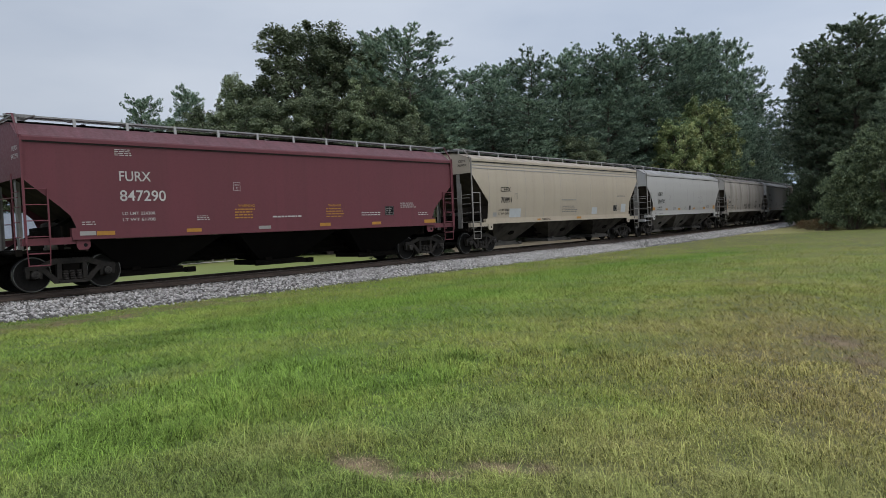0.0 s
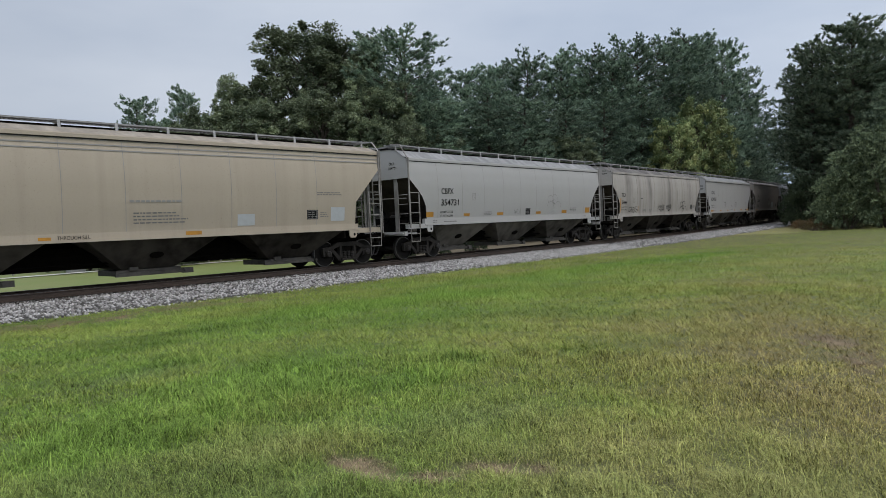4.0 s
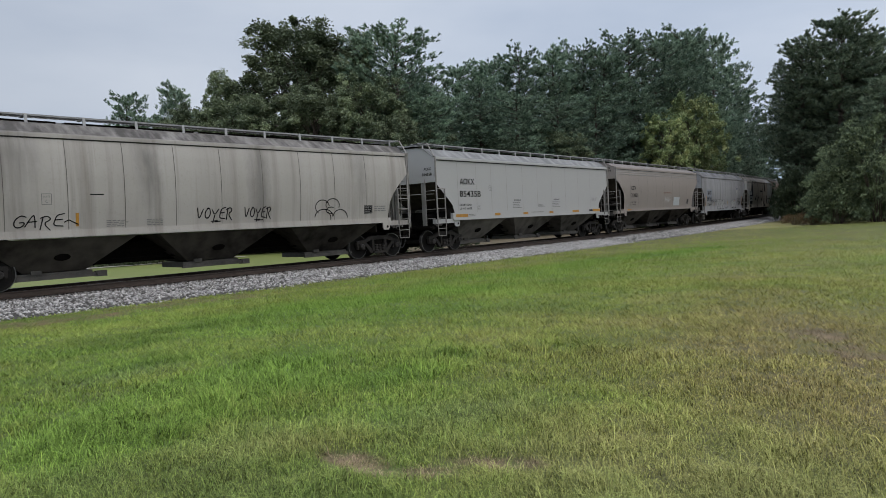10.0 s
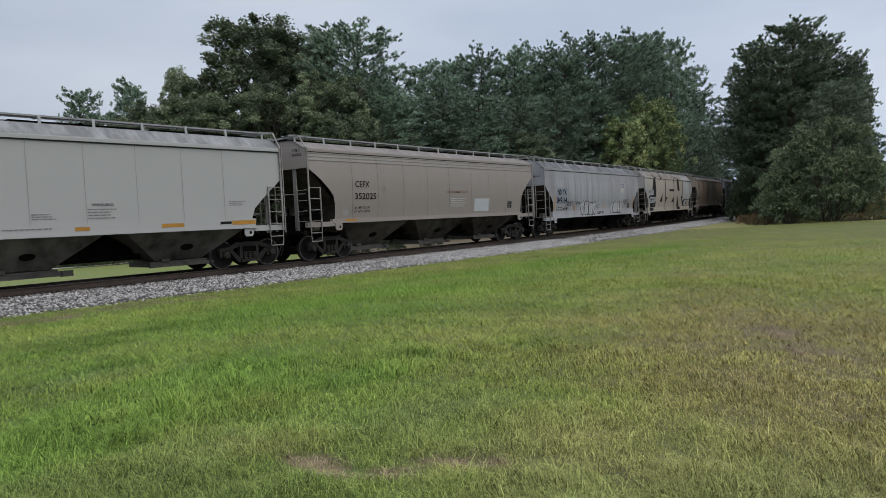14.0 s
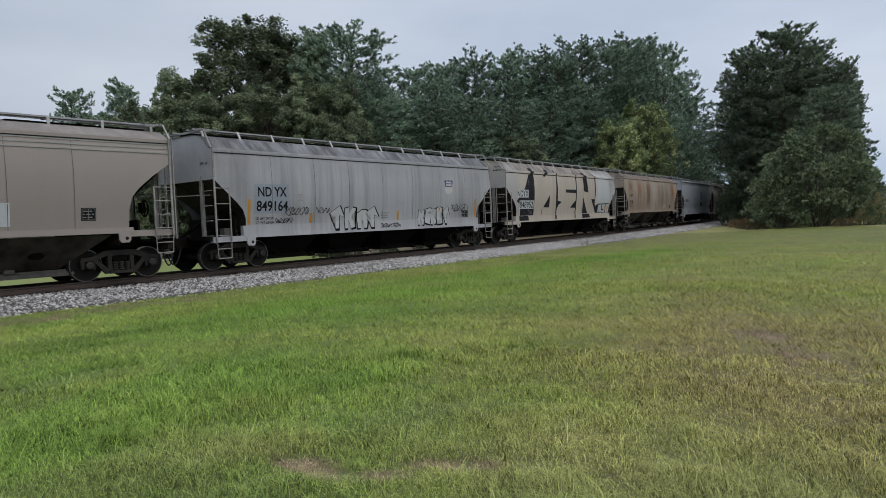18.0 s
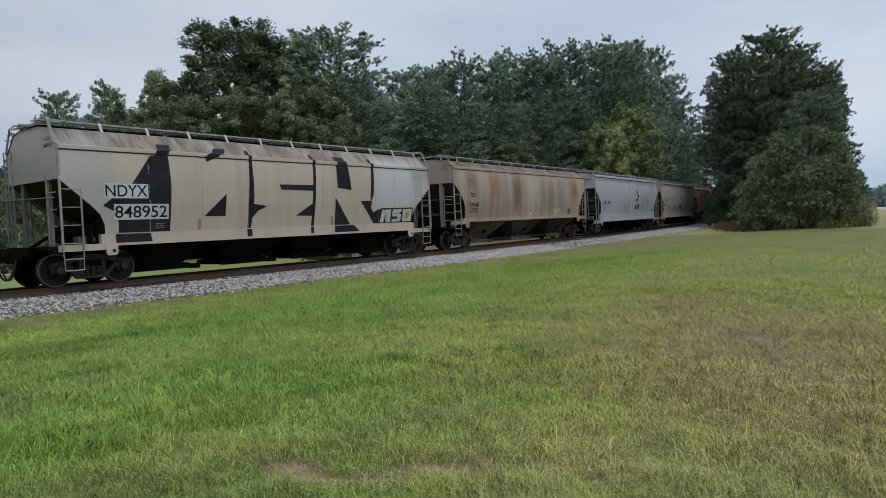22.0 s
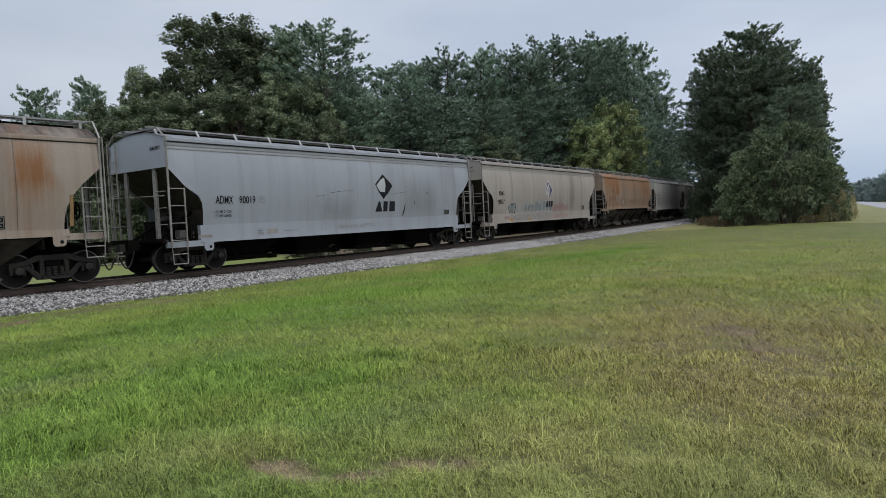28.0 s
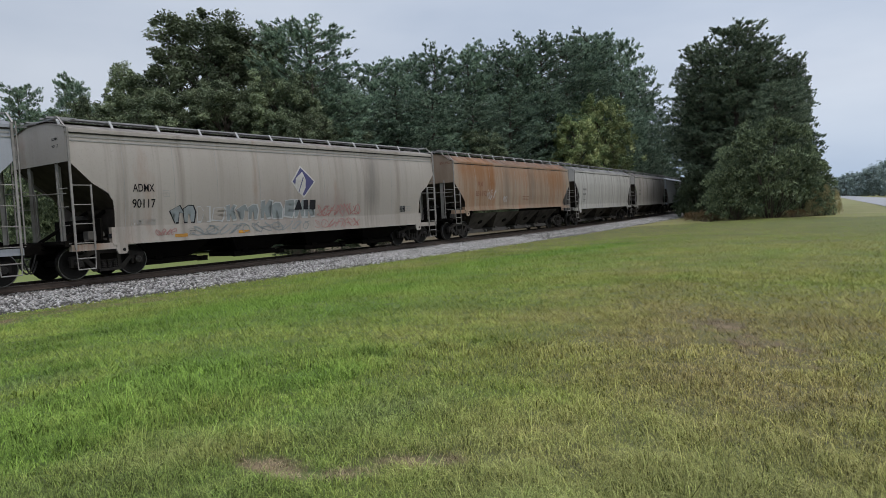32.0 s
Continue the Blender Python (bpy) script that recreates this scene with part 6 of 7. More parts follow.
                part(nm, bm_mesh(nm, flat_poly([b], prof, sill[1], 0.011), m), None, letter)
            continue
        elif kind in ("tag", "scribble"):
            if kind == "tag":
                letters = handwriting(item[3], item[4] + d, item[5] + d, *item[6:9])
            else:
                letters = scribble(rng, item[3] + d, item[4] + d, *item[5:9])
            for shapes in letters:
                part("graffiti_letter", bm_mesh("graffiti_letter", flat_poly(shapes, prof, sill[1], 0.009), m), None, car)
            continue
        elif kind == "bubble":
            x0, x1, z0, z1, w = item[3:8]
            me = bm_mesh(nm, flat_poly(bubble(x0 + d, x1 + d, z0, z1, w), prof, sill[1], 0.009), m)
        else:
            for p in item[3]:
                part(nm, bm_mesh(nm, flat_poly([[(x + d, z) for x, z in p]], prof, sill[1], 0.007 + 0.003 * item[4]), m), None, car)
            continue
        part(nm, me, None, car)
    return car, (front + rear) / 2, tc


def local(tc, *stains):
    """Stains given from the front truck, shifted to the car's middle."""
    return [(x0 - tc / 2, x1 - tc / 2, z0, z1, c, k) for x0, x1, z0, z1, c, k in stains]


SOOT, RUST_O, RUST_B, FADED = (0.085, 0.078, 0.072), (0.220, 0.098, 0.036), (0.115, 0.066, 0.036), (0.44, 0.42, 0.39)
P_MAROON = car_paint("maroon_paint", (0.140, 0.043, 0.052), (0.075, 0.035, 0.036), 0.25, 0, seed=1, blotch=0.3, roof=0.2, eave=3.92)
P_TAN = car_paint("tan_paint", (0.410, 0.352, 0.272), (0.27, 0.225, 0.175), 0.35, 0, seed=2, roof=0.3, eave=4.10)
P_LIGHT = car_paint("light_grey_paint", (0.370, 0.360, 0.344), (0.36, 0.36, 0.34), 0.2, 0, seed=3, blotch=0.2, roof=0.65)
P_GREY4 = car_paint("streaked_grey_paint", (0.385, 0.358, 0.322), (0.17, 0.145, 0.12), 0.75, 0, seed=4, roof=0.97,
                    stains=local(13.67, (4.4, 4.9, 2.4, 4.0, SOOT, 0.6), (7.9, 8.5, 1.6, 4.0, SOOT, 0.55), (0.8, 1.7, 2.9, 4.0, SOOT, 0.45), (12.2, 12.7, 2.0, 3.9, SOOT, 0.4)))
P_WHITE5 = car_paint("white_grey_paint", (0.368, 0.358, 0.342), (0.36, 0.36, 0.34), 0.22, 0, seed=5, blotch=0.2, roof=0.8, eave=3.92)
P_TAUPE = car_paint("taupe_paint", (0.262, 0.228, 0.203), (0.24, 0.205, 0.175), 0.4, 0, seed=6, roof=0.35, eave=4.02)
P_GREY7 = car_paint("grimy_grey_paint", (0.359, 0.357, 0.365), (0.14, 0.14, 0.14), 0.45, 0, seed=7, roof=0.97, eave=3.86,
                    stains=local(13.51, (-1.2, 14.8, 3.45, 4.0, SOOT, 0.45), (1.6, 3.4, 1.4, 1.9, SOOT, 0.35), (11.5, 14.6, 1.4, 2.0, SOOT, 0.3), (-1.2, 0.2, 2.4, 4.0, SOOT, 0.3)))
P_CREAM = car_paint("cream_paint", (0.398, 0.354, 0.294), (0.24, 0.195, 0.155), 0.42, 0, seed=8, roof=0.8, eave=3.80,
                    stains=local(13.9, (11.4, 14.8, 1.9, 3.9, (0.40, 0.425, 0.435), 0.85), (13.7, 15.0, 3.2, 3.9, SOOT, 0.55), (-1.2, 0.4, 1.5, 3.9, (0.30, 0.31, 0.32), 0.6)))
P_RUSTY = car_paint("rust_streaked_grey_paint", (0.318, 0.268, 0.218), (0.15, 0.105, 0.075), 0.75, 0.36, (0.25, 0.135, 0.07), seed=9, roof=0.95,
                    stains=local(13.75, (0.0, 0.95, 2.9, 3.7, RUST_B, 0.85), (2.3, 3.3, 2.6, 3.7, RUST_O, 0.9), (4.8, 5.8, 1.8, 3.8, RUST_B, 0.8), (12.7, 13.7, 2.4, 3.7, RUST_O, 0.95), (8.2, 8.8, 1.8, 3.6, RUST_B, 0.45), (-1.0, 4.5, 1.3, 2.3, (0.21, 0.15, 0.115), 0.55), (9.1, 10.0, 1.7, 3.6, SOOT, 0.6), (10.6, 11.4, 1.7, 3.6, SOOT, 0.4), (6.6, 7.6, 2.0, 3.7, FADED, 0.35)))
P_BLUE = car_paint("pale_blue_grey_paint", (0.308, 0.326, 0.352), (0.18, 0.175, 0.17), 0.5, 0, seed=10, roof=0.4, eave=4.18,
                   stains=local(14.61, (5.2, 7.0, 1.4, 2.2, SOOT, 0.35), (10.5, 12.8, 1.5, 3.0, SOOT, 0.3), (13.0, 14.5, 3.2, 4.0, SOOT, 0.3)))
P_GREY11 = car_paint("stained_grey_paint", (0.345, 0.312, 0.274), (0.14, 0.112, 0.092), 0.7, 0.14, seed=11, roof=0.45, eave=4.18,
                     stains=local(14.9, (-1.3, -0.2, 0.9, 1.7, RUST_O, 0.8), (11.2, 11.9, 1.6, 4.0, SOOT, 0.45), (5.5, 9.9, 1.4, 2.2, (0.24, 0.19, 0.18), 0.45)))
P_RUST12 = car_paint("rust_stained_tan_paint", (0.315, 0.252, 0.190), (0.12, 0.070, 0.045), 0.85, 0.55, (0.30, 0.13, 0.06), seed=12, roof=0.95,
                     stains=local(13.63, (-0.8, 14.0, 3.1, 4.1, RUST_O, 0.55), (-0.5, 2.2, 3.3, 4.1, RUST_O, 0.9), (2.3, 3.3, 2.4, 4.1, RUST_O, 1.0), (1.4, 1.9, 2.3, 4.0, RUST_O, 0.8), (11.0, 13.5, 2.6, 3.9, RUST_O, 0.6), (4.6, 5.2, 1.8, 3.9, SOOT, 0.4), (8.0, 8.8, 1.8, 3.9, SOOT, 0.4)))
P_GREY13 = car_paint("streaked_pale_paint", (0.430, 0.415, 0.380), (0.075, 0.068, 0.060), 0.95, 0, seed=13, roof=0.7)

BK, WH, OR, PP = M_BLACK, M_WHITE, M_ORANGE, M_PALEPATCH


def tapes(*rows, tape=M_ORANGE):
    return [("rect", "reflector", tape) + r for r in rows]


def data_lines(ink, x0, x1, za, zb, ld, lt):
    return [("text", "load_limit", ink, "LD LMT " + ld, x0, x1, za, za + 0.085), ("text", "light_weight", ink, "LT WT " + lt, x0, x1, zb, zb + 0.085)]


CARS = [
    dict(trucks=(-12.5, 1.3), seed=0, paint=P_LIGHT, label="light grey covered hopper car at the head of the row"),
    dict(trucks=(5.55, 18.95), seed=1, paint=P_MAROON, rail_paint=P_MAROON, prof=FLAT, cut=CUT_SLANT, seam_x=[], sill=(1.33, 1.62), eave=3.92, end_ink=M_WHITE, end_marks=[("FURX", 0.95, 1.4, 3.62, 3.74), ("847290", 0.85, 1.42, 3.42, 3.54)],
         label="maroon covered hopper car with white lettering and yellow tape", marks=[
        ("text", "reporting_mark", WH, "FURX", 1.17, 2.04, 2.87, 3.14), ("text", "car_number", WH, "847290", 1.16, 2.44, 2.32, 2.62)] + data_lines(WH, 1.20, 2.10, 1.94, 1.77, "224300", "61700") + [
        ("bars", "stencil", WH, 1.08, 1.54, 3.55, 3.75, 4), ("bars", "stencil", WH, 3.35, 3.8, 1.74, 1.9, 3), ("frame", "plate_mark", WH, 4.59, 4.83, 2.63, 2.89),
        ("text", "warning", OR, "WARNING", 4.72, 5.3, 2.13, 2.21), ("bars", "stencil", OR, 4.6, 5.4, 1.75, 2.1, 4), ("text", "warning", OR, "WARNING", 8.2, 8.75, 2.11, 2.19), ("bars", "stencil", OR, 8.1, 8.9, 1.72, 2.08, 4), ("bars", "stencil", WH, 5.95, 7.25, 1.74, 1.86, 1),
        ("frame", "consolidated_stencil", WH, 10.84, 11.29, 1.76, 2.1), ("bars", "stencil", WH, 9.69, 10.7, 1.75, 1.91, 2), ("bars", "stencil", WH, 11.65, 12.55, 2.02, 2.25, 3), ("bars", "stencil", WH, 12.6, 13.2, 1.72, 1.86, 2), ("bars", "stencil", WH, 0.15, 0.55, 1.68, 1.80, 2)]
        + tapes((0.50, 0.97, 1.41, 1.52), (3.0, 3.46, 1.41, 1.51), (7.8, 8.25, 1.44, 1.55), (10.16, 10.6, 1.43, 1.53), (12.9, 13.54, 1.42, 1.55)) + [("rect", "patch", M_SEAM, 5.4, 5.85, 1.42, 1.52), ("rect", "patch", M_SEAM, 0.08, 0.48, 1.42, 1.53)]),
    dict(trucks=(22.62, 36.85), over=1.25, seed=2, paint=P_TAN, cut=CUT_LONG, hopper=M_HOPPER_PALE, ridges=(4.0, 3.86, 3.72), eave=4.10, crown=4.44, seam_x=[0.0, 1.44, 2.97, 4.59, 6.2, 7.8, 9.4, 11.0, 12.6], sill=(1.28, 1.50), end_marks=[("CEFX", 0.9, 1.3, 3.98, 4.08), ("70991", 0.85, 1.32, 3.80, 3.90)],
         label="tan covered hopper car with black lettering", marks=[
        ("text", "reporting_mark", BK, "CEFX", 0.87, 1.67, 2.69, 2.92), ("text", "car_number", BK, "70991", 0.88, 1.75, 2.2, 2.45)] + data_lines(BK, 0.74, 1.57, 1.83, 1.67, "223800", "62400") + [
        ("frame", "plate_mark", BK, 1.99, 2.23, 2.37, 2.63), ("rect", "patch", PP, 1.61, 2.54, 1.52, 1.93), ("text", "sill_note", BK, "THROUGH SILL", 4.44, 5.25, 1.34, 1.44), ("bars", "stencil", BK, 6.4, 8.0, 1.68, 2.05, 4), ("bars", "stencil", M_SEAM, 6.3, 7.9, 2.25, 2.42, 1),
        ("rect", "patch", PP, 9.6, 10.2, 1.56, 1.92), ("rect", "patch", PP, 13.2, 13.8, 1.62, 2.1), ("frame", "consolidated_stencil", BK, 12.2, 12.65, 1.7, 2.02), ("bars", "stencil", BK, 12.6, 13.9, 2.5, 2.64, 2), ("bars", "stencil", BK, 12.75, 13.1, 1.75, 1.95, 3), ("rect", "patch", M_SEAM, 0.31, 0.6, 1.58, 1.77)] + tapes((7.9, 8.4, 1.34, 1.45), (4.0, 4.3, 1.34, 1.42))),
    dict(trucks=(40.76, 54.03), seed=3, paint=P_LIGHT, seam_x=[0.52, 2.11, 3.66, 5.16, 6.56, 7.91, 9.5, 11.1, 12.69], sill=(1.34, 1.60), hopper=M_HOPPER_LIGHT, platform=P_LIGHT, end_marks=[("CBFX", 0.55, 0.85, 3.78, 3.88), ("354731", 0.5, 0.95, 3.60, 3.70)],
         label="clean light grey covered hopper car with black lettering", marks=[
        ("text", "reporting_mark", BK, "CBFX", 0.73, 1.51, 2.59, 2.83), ("text", "car_number", BK, "354731", 0.71, 1.85, 2.11, 2.37)] + data_lines(BK, 0.68, 1.48, 1.81, 1.65, "223700", "62300") + [
        ("frame", "plate_mark", BK, 2.8, 3.02, 2.34, 2.63), ("bars", "stencil", BK, 3.7, 4.3, 1.66, 1.84, 3), ("bars", "stencil", BK, 11.2, 12.0, 1.72, 1.95, 3), ("frame", "consolidated_stencil", BK, 7.0, 7.4, 1.64, 1.94), ("bars", "stencil", BK, 0.9, 1.8, 1.40, 1.50, 1), ("bars", "stencil", BK, 0.2, 0.5, 1.40, 1.54, 2), ("bubble", "graffiti", M_STENCIL, 8.9, 10.25, 1.95, 2.6, 0.014), ("scribble", "graffiti", M_TAG_WHITE, 8.7, 9.9, 1.64, 1.86, 0.016, 5), ("scribble", "graffiti", M_TAG_WHITE, 11.4, 12.7, 1.40, 1.56, 0.016, 5), ("scribble", "graffiti", M_STENCIL, 6.0, 6.6, 1.66, 1.9, 0.014, 3), ("bars", "stencil", BK, 12.6, 12.9, 1.42, 1.52, 1)]
        + tapes((-0.18, 0.26, 1.66, 1.86), (2.23, 2.64, 1.65, 1.77), (4.66, 5.14, 1.65, 1.78), (7.9, 8.36, 1.66, 1.78), (10.38, 10.87, 1.66, 1.81), (12.84, 13.34, 1.65, 1.93))),
    dict(trucks=(58.11, 71.78), seed=4, paint=P_GREY4, seam_mat=M_SEAM_DARK, seams=9, sill=(1.34, 1.52), hopper=M_HOPPER_PALE, end_marks=[("TILX", 0.95, 1.2, 4.02, 4.10), ("55444", 0.93, 1.25, 3.86, 3.94)],
         label="grey covered hopper car with dark streaks and black scrawled tags", marks=[
        ("text", "reporting_mark", BK, "TILX", 0.04, 0.64, 2.52, 2.75), ("text", "car_number", BK, "55444", 0.04, 0.84, 2.08, 2.30)] + data_lines(BK, 0.04, 0.82, 1.86, 1.70, "222100", "63900") + [
        ("frame", "plate_mark", BK, 1.82, 2.06, 2.18, 2.46), ("rect", "patch", M_SEAM, 0.1, 0.35, 1.56, 1.64),
        ("tag", "graffiti", BK, "GARE~", 1.15, 2.65, 1.60, 1.92, 0.028), ("tag", "graffiti", BK, "VOYER", 6.0, 7.2, 1.66, 2.0, 0.034), ("tag", "graffiti", BK, "VOYER", 7.6, 8.6, 1.66, 2.0, 0.034), ("tag", "graffiti", BK, "-", 6.5, 6.75, 1.66, 1.9, 0.03), ("tag", "graffiti", BK, "-", 8.0, 8.25, 1.66, 1.9, 0.03), ("bubble", "graffiti", BK, 10.3, 11.8, 1.53, 2.25, 0.03), ("rect", "scuff", BK, 3.0, 3.35, 2.42, 2.45),
        ("frame", "consolidated_stencil", BK, 12.6, 13.0, 1.7, 2.0), ("bars", "stencil", BK, 13.1, 13.8, 1.75, 2.0, 3), ("bars", "stencil", BK, 3.4, 4.0, 1.55, 1.75, 4), ("bars", "stencil", BK, 4.5, 5.0, 1.55, 1.75, 4)]
        + tapes((-0.15, -0.04, 1.56, 2.46), (2.62, 2.70, 1.6, 1.95))),
    dict(trucks=(75.69, 89.3), seed=5, paint=P_WHITE5, seam_x=[0.4, 1.74, 2.88, 4.13, 5.5, 6.86, 8.27, 9.7, 11.1, 12.5], prof=FLAT, hopper=M_HOPPER_LIGHT, cut=CUT_SLANT, sill=(1.31, 1.61), over=1.1, eave=3.92, end_marks=[("AOKX", 0.95, 1.35, 3.42, 3.54), ("854358", 0.85, 1.38, 3.20, 3.32)],
         label="white-grey covered hopper car with large black lettering", marks=[
        ("text", "reporting_mark", BK, "AOKX", 0.55, 1.6, 2.83, 3.09), ("text", "car_number", BK, "854358", 0.51, 2.03, 2.29, 2.56)] + data_lines(BK, 0.47, 1.33, 1.9, 1.74, "222900", "63100") + [
        ("frame", "plate_mark", BK, 2.68, 2.89, 2.56, 2.8), ("text", "warning", BK, "WARNING", 4.7, 5.3, 2.08, 2.16), ("bars", "stencil", BK, 4.6, 5.35, 1.72, 2.04, 4), ("text", "warning", BK, "WARNING", 8.4, 9.0, 2.09, 2.17), ("bars", "stencil", BK, 8.3, 9.1, 1.72, 2.04, 4), ("bars", "stencil", BK, 12.66, 13.32, 2.03, 2.21, 3), ("frame", "stencil", BK, 1.77, 2.01, 1.73, 1.89), ("bars", "stencil", BK, 6.9, 7.5, 1.74, 1.92, 3), ("bars", "stencil", BK, 1.05, 1.6, 1.42, 1.55, 2), ("bars", "stencil", BK, 6.2, 7.4, 1.48, 1.55, 1), ("rect", "patch", BK, 12.3, 12.7, 1.46, 1.54)]
        + tapes((0.16, 1.02, 1.42, 1.55), (3.07, 3.5, 1.43, 1.54), (5.46, 5.9, 1.43, 1.53), (7.93, 8.32, 1.43, 1.53), (10.36, 11.07, 1.43, 1.54), (12.72, 13.6, 1.43, 1.56))),
    dict(trucks=(92.89, 106.15), over=1.4, seed=6, paint=P_TAUPE, hopper=M_HOPPER_PALE, seam_mat=M_SEAM_DARK, cut=CUT_BIG, seam_x=[0.81, 2.25, 3.84, 5.44, 7.02, 8.77, 10.3, 11.9], ridges=(3.9, 3.78, 3.65), eave=4.02, sill=(1.34, 1.49), end_marks=[("CEFX", 0.85, 1.25, 3.96, 4.06), ("352025", 0.8, 1.3, 3.80, 3.90)],
         label="taupe covered hopper car with faded black lettering", marks=[
        ("text", "reporting_mark", BK, "CEFX", 0.96, 1.75, 2.67, 2.91), ("text", "car_number", BK, "352025", 0.93, 2.12, 2.21, 2.45)] + data_lines(BK, 0.89, 1.77, 1.85, 1.70, "223200", "63000") + [
        ("frame", "plate_mark", BK, 2.48, 2.72, 2.46, 2.69), ("rect", "patch", PP, 9.05, 10.35, 1.6, 2.2), ("frame", "consolidated_stencil", BK, 12.05, 12.45, 1.7, 2.05), ("bars", "stencil", WH, 7.14, 8.44, 1.82, 2.25, 5), ("text", "note", M_RUSTMARK, "DO NOT HAMMER ON CAR", 6.85, 8.5, 2.46, 2.57), ("rect", "patch", M_SEAM, 0.3, 0.6, 1.62, 1.8)] + tapes((0.44, 1.06, 1.39, 1.47),)),
    dict(trucks=(110.09, 123.6), seed=7, bold=0.018, paint=P_GREY7, seam_mat=M_SEAM_DARK, cut=CUT_SLANT, seam_x=[1.08, 3.03, 4.79, 6.7, 8.62, 10.54, 12.49], sill=(1.03, 1.42), bays=4, eave=3.86, end_marks=[("849164", 0.9, 1.3, 3.40, 3.50)],
         label="grimy grey covered hopper car with spray-painted tags", marks=[
        ("rect", "patch", M_PLATE, 0.33, 1.82, 1.82, 2.80), ("text", "reporting_mark", BK, "ND YX", 0.48, 1.70, 2.38, 2.70), ("text", "car_number", BK, "849164", 0.42, 1.76, 1.88, 2.24)] + data_lines(BK, 0.40, 1.15, 1.60, 1.46, "200500", "62500") + [
        ("frame", "plate_mark", BK, 2.21, 2.44, 2.23, 2.46), ("scribble", "graffiti", BK, 1.65, 2.75, 1.72, 2.02, 0.02, 5), ("scribble", "graffiti", BK, 1.25, 2.0, 1.46, 1.64, 0.018, 5), ("scribble", "graffiti", M_TAG_GREY, 3.06, 3.78, 1.78, 2.00, 0.014, 4),
        ("piece", "graffiti_fill", M_TAG_WHITE, 3.86, 6.48, 1.10, 2.06, 4, BK), ("piece", "graffiti_fill", M_TAG_WHITE, 8.95, 11.25, 1.12, 1.98, 5, BK), ("scribble", "graffiti", BK, 11.4, 12.7, 1.72, 2.08, 0.02, 5), ("bars", "stencil", BK, 6.6, 7.1, 1.5, 1.78, 3), ("scribble", "graffiti", BK, 6.6, 7.8, 1.14, 1.32, 0.02, 6),
        ("frame", "consolidated_stencil", WH, 12.27, 12.78, 1.46, 1.78), ("poly", "emblem", M_EMBLEM_BLUE, [[(10.94, 2.86), (11.46, 2.86), (11.52, 3.12), (11.46, 3.18), (11.33, 3.13), (11.2, 3.18), (11.07, 3.13), (10.94, 3.18), (10.88, 3.12)]], 0),
        ("poly", "emblem_stripe", WH, [rect(10.99, 11.41, 3.02, 3.10), rect(10.99, 11.41, 2.90, 2.98)], 1), ("poly", "emblem", WH, [[(10.92, 2.84), (10.92, 2.66), (11.0, 2.56), (11.2, 2.51), (11.4, 2.56), (11.48, 2.66), (11.48, 2.84)]], 0)]
        + tapes((0.06, 0.18, 1.44, 2.28), (2.76, 2.9, 1.44, 1.78), (5.54, 5.68, 1.44, 1.82), (7.6, 7.72, 1.44, 1.81), (10.42, 10.54, 1.44, 1.89), (13.3, 13.43, 1.44, 2.29))),
    dict(trucks=(127.29, 141.2), seed=8, paint=P_CREAM, roof_graffiti=((1.80, 2.22, 0.05), (3.50, 3.95, 0.12), (5.15, 5.30, 0.0), (8.02, 8.16, 0.0), (9.28, 9.80, 0.0), (11.16, 11.32, 0.0)), cut=CUT_SLANT, seam_x=[1.55, 3.3, 5.05, 6.75, 8.45, 10.2, 12.55], sill=(1.08, 1.40), bays=4, over=1.0, eave=3.80, end_marks=[("NDYX", 0.9, 1.3, 3.98, 4.06), ("848952", 0.85, 1.32, 3.80, 3.90)],
         label="cream covered hopper car with huge black graffiti letters", marks=[
        ("poly", "graffiti", M_TAG_GREY, [[(1.02, 2.83), (1.63, 3.66), (2.02, 3.72), (2.21, 3.72), (2.25, 2.77), (2.19, 1.42), (0.61, 1.42), (0.75, 1.9), (0.15, 2.2), (0.55, 2.5)]], 0),
        ("poly", "graffiti", M_TAG_GREY, [[(3.37, 1.85), (4.2, 2.57), (4.15, 1.84)], [(3.52, 3.56), (3.9, 3.72), (3.5, 3.72)]], 0),
        ("poly", "graffiti", M_TAG_GREY, [[(5.16, 3.72), (5.29, 3.72), (5.30, 2.45), (5.17, 1.42), (5.02, 1.42), (5.16, 2.45)], [(5.24, 2.24), (5.86, 2.16), (5.45, 2.0), (5.22, 1.76)]], 0),
        ("poly", "graffiti", M_TAG_GREY, [[(6.39, 2.91), (8.07, 2.92), (7.95, 2.71), (6.47, 2.73)], [(8.02, 3.72), (8.16, 3.72), (8.0, 1.42), (7.86, 1.42)], [(7.92, 2.25), (7.89, 1.79), (7.13, 1.81)]], 0),
        ("poly", "graffiti", M_TAG_GREY, [[(9.22, 3.72), (9.84, 3.72), (9.96, 2.76), (9.2, 2.84)], [(9.08, 2.47), (9.9, 1.42), (9.06, 1.42)], [(11.16, 3.72), (11.32, 3.72), (11.22, 2.59), (11.02, 2.25), (11.08, 2.55)], [(10.45, 2.34), (11.12, 2.33), (11.0, 2.12), (11.22, 1.88), (11.55, 2.02), (11.55, 1.43), (11.22, 1.43), (10.98, 1.75)]], 0),
        ("poly", "graffiti", M_TAG_GREY, [[(0.5, 1.14), (1.6, 1.14), (1.55, 1.39), (0.5, 1.39)], [(9.05, 1.14), (10.4, 1.14), (10.1, 1.39), (9.05, 1.39)], [(5.0, 1.14), (5.2, 1.14), (5.2, 1.39), (5.0, 1.39)], [(7.84, 1.14), (7.98, 1.14), (7.98, 1.39), (7.84, 1.39)]], 0),
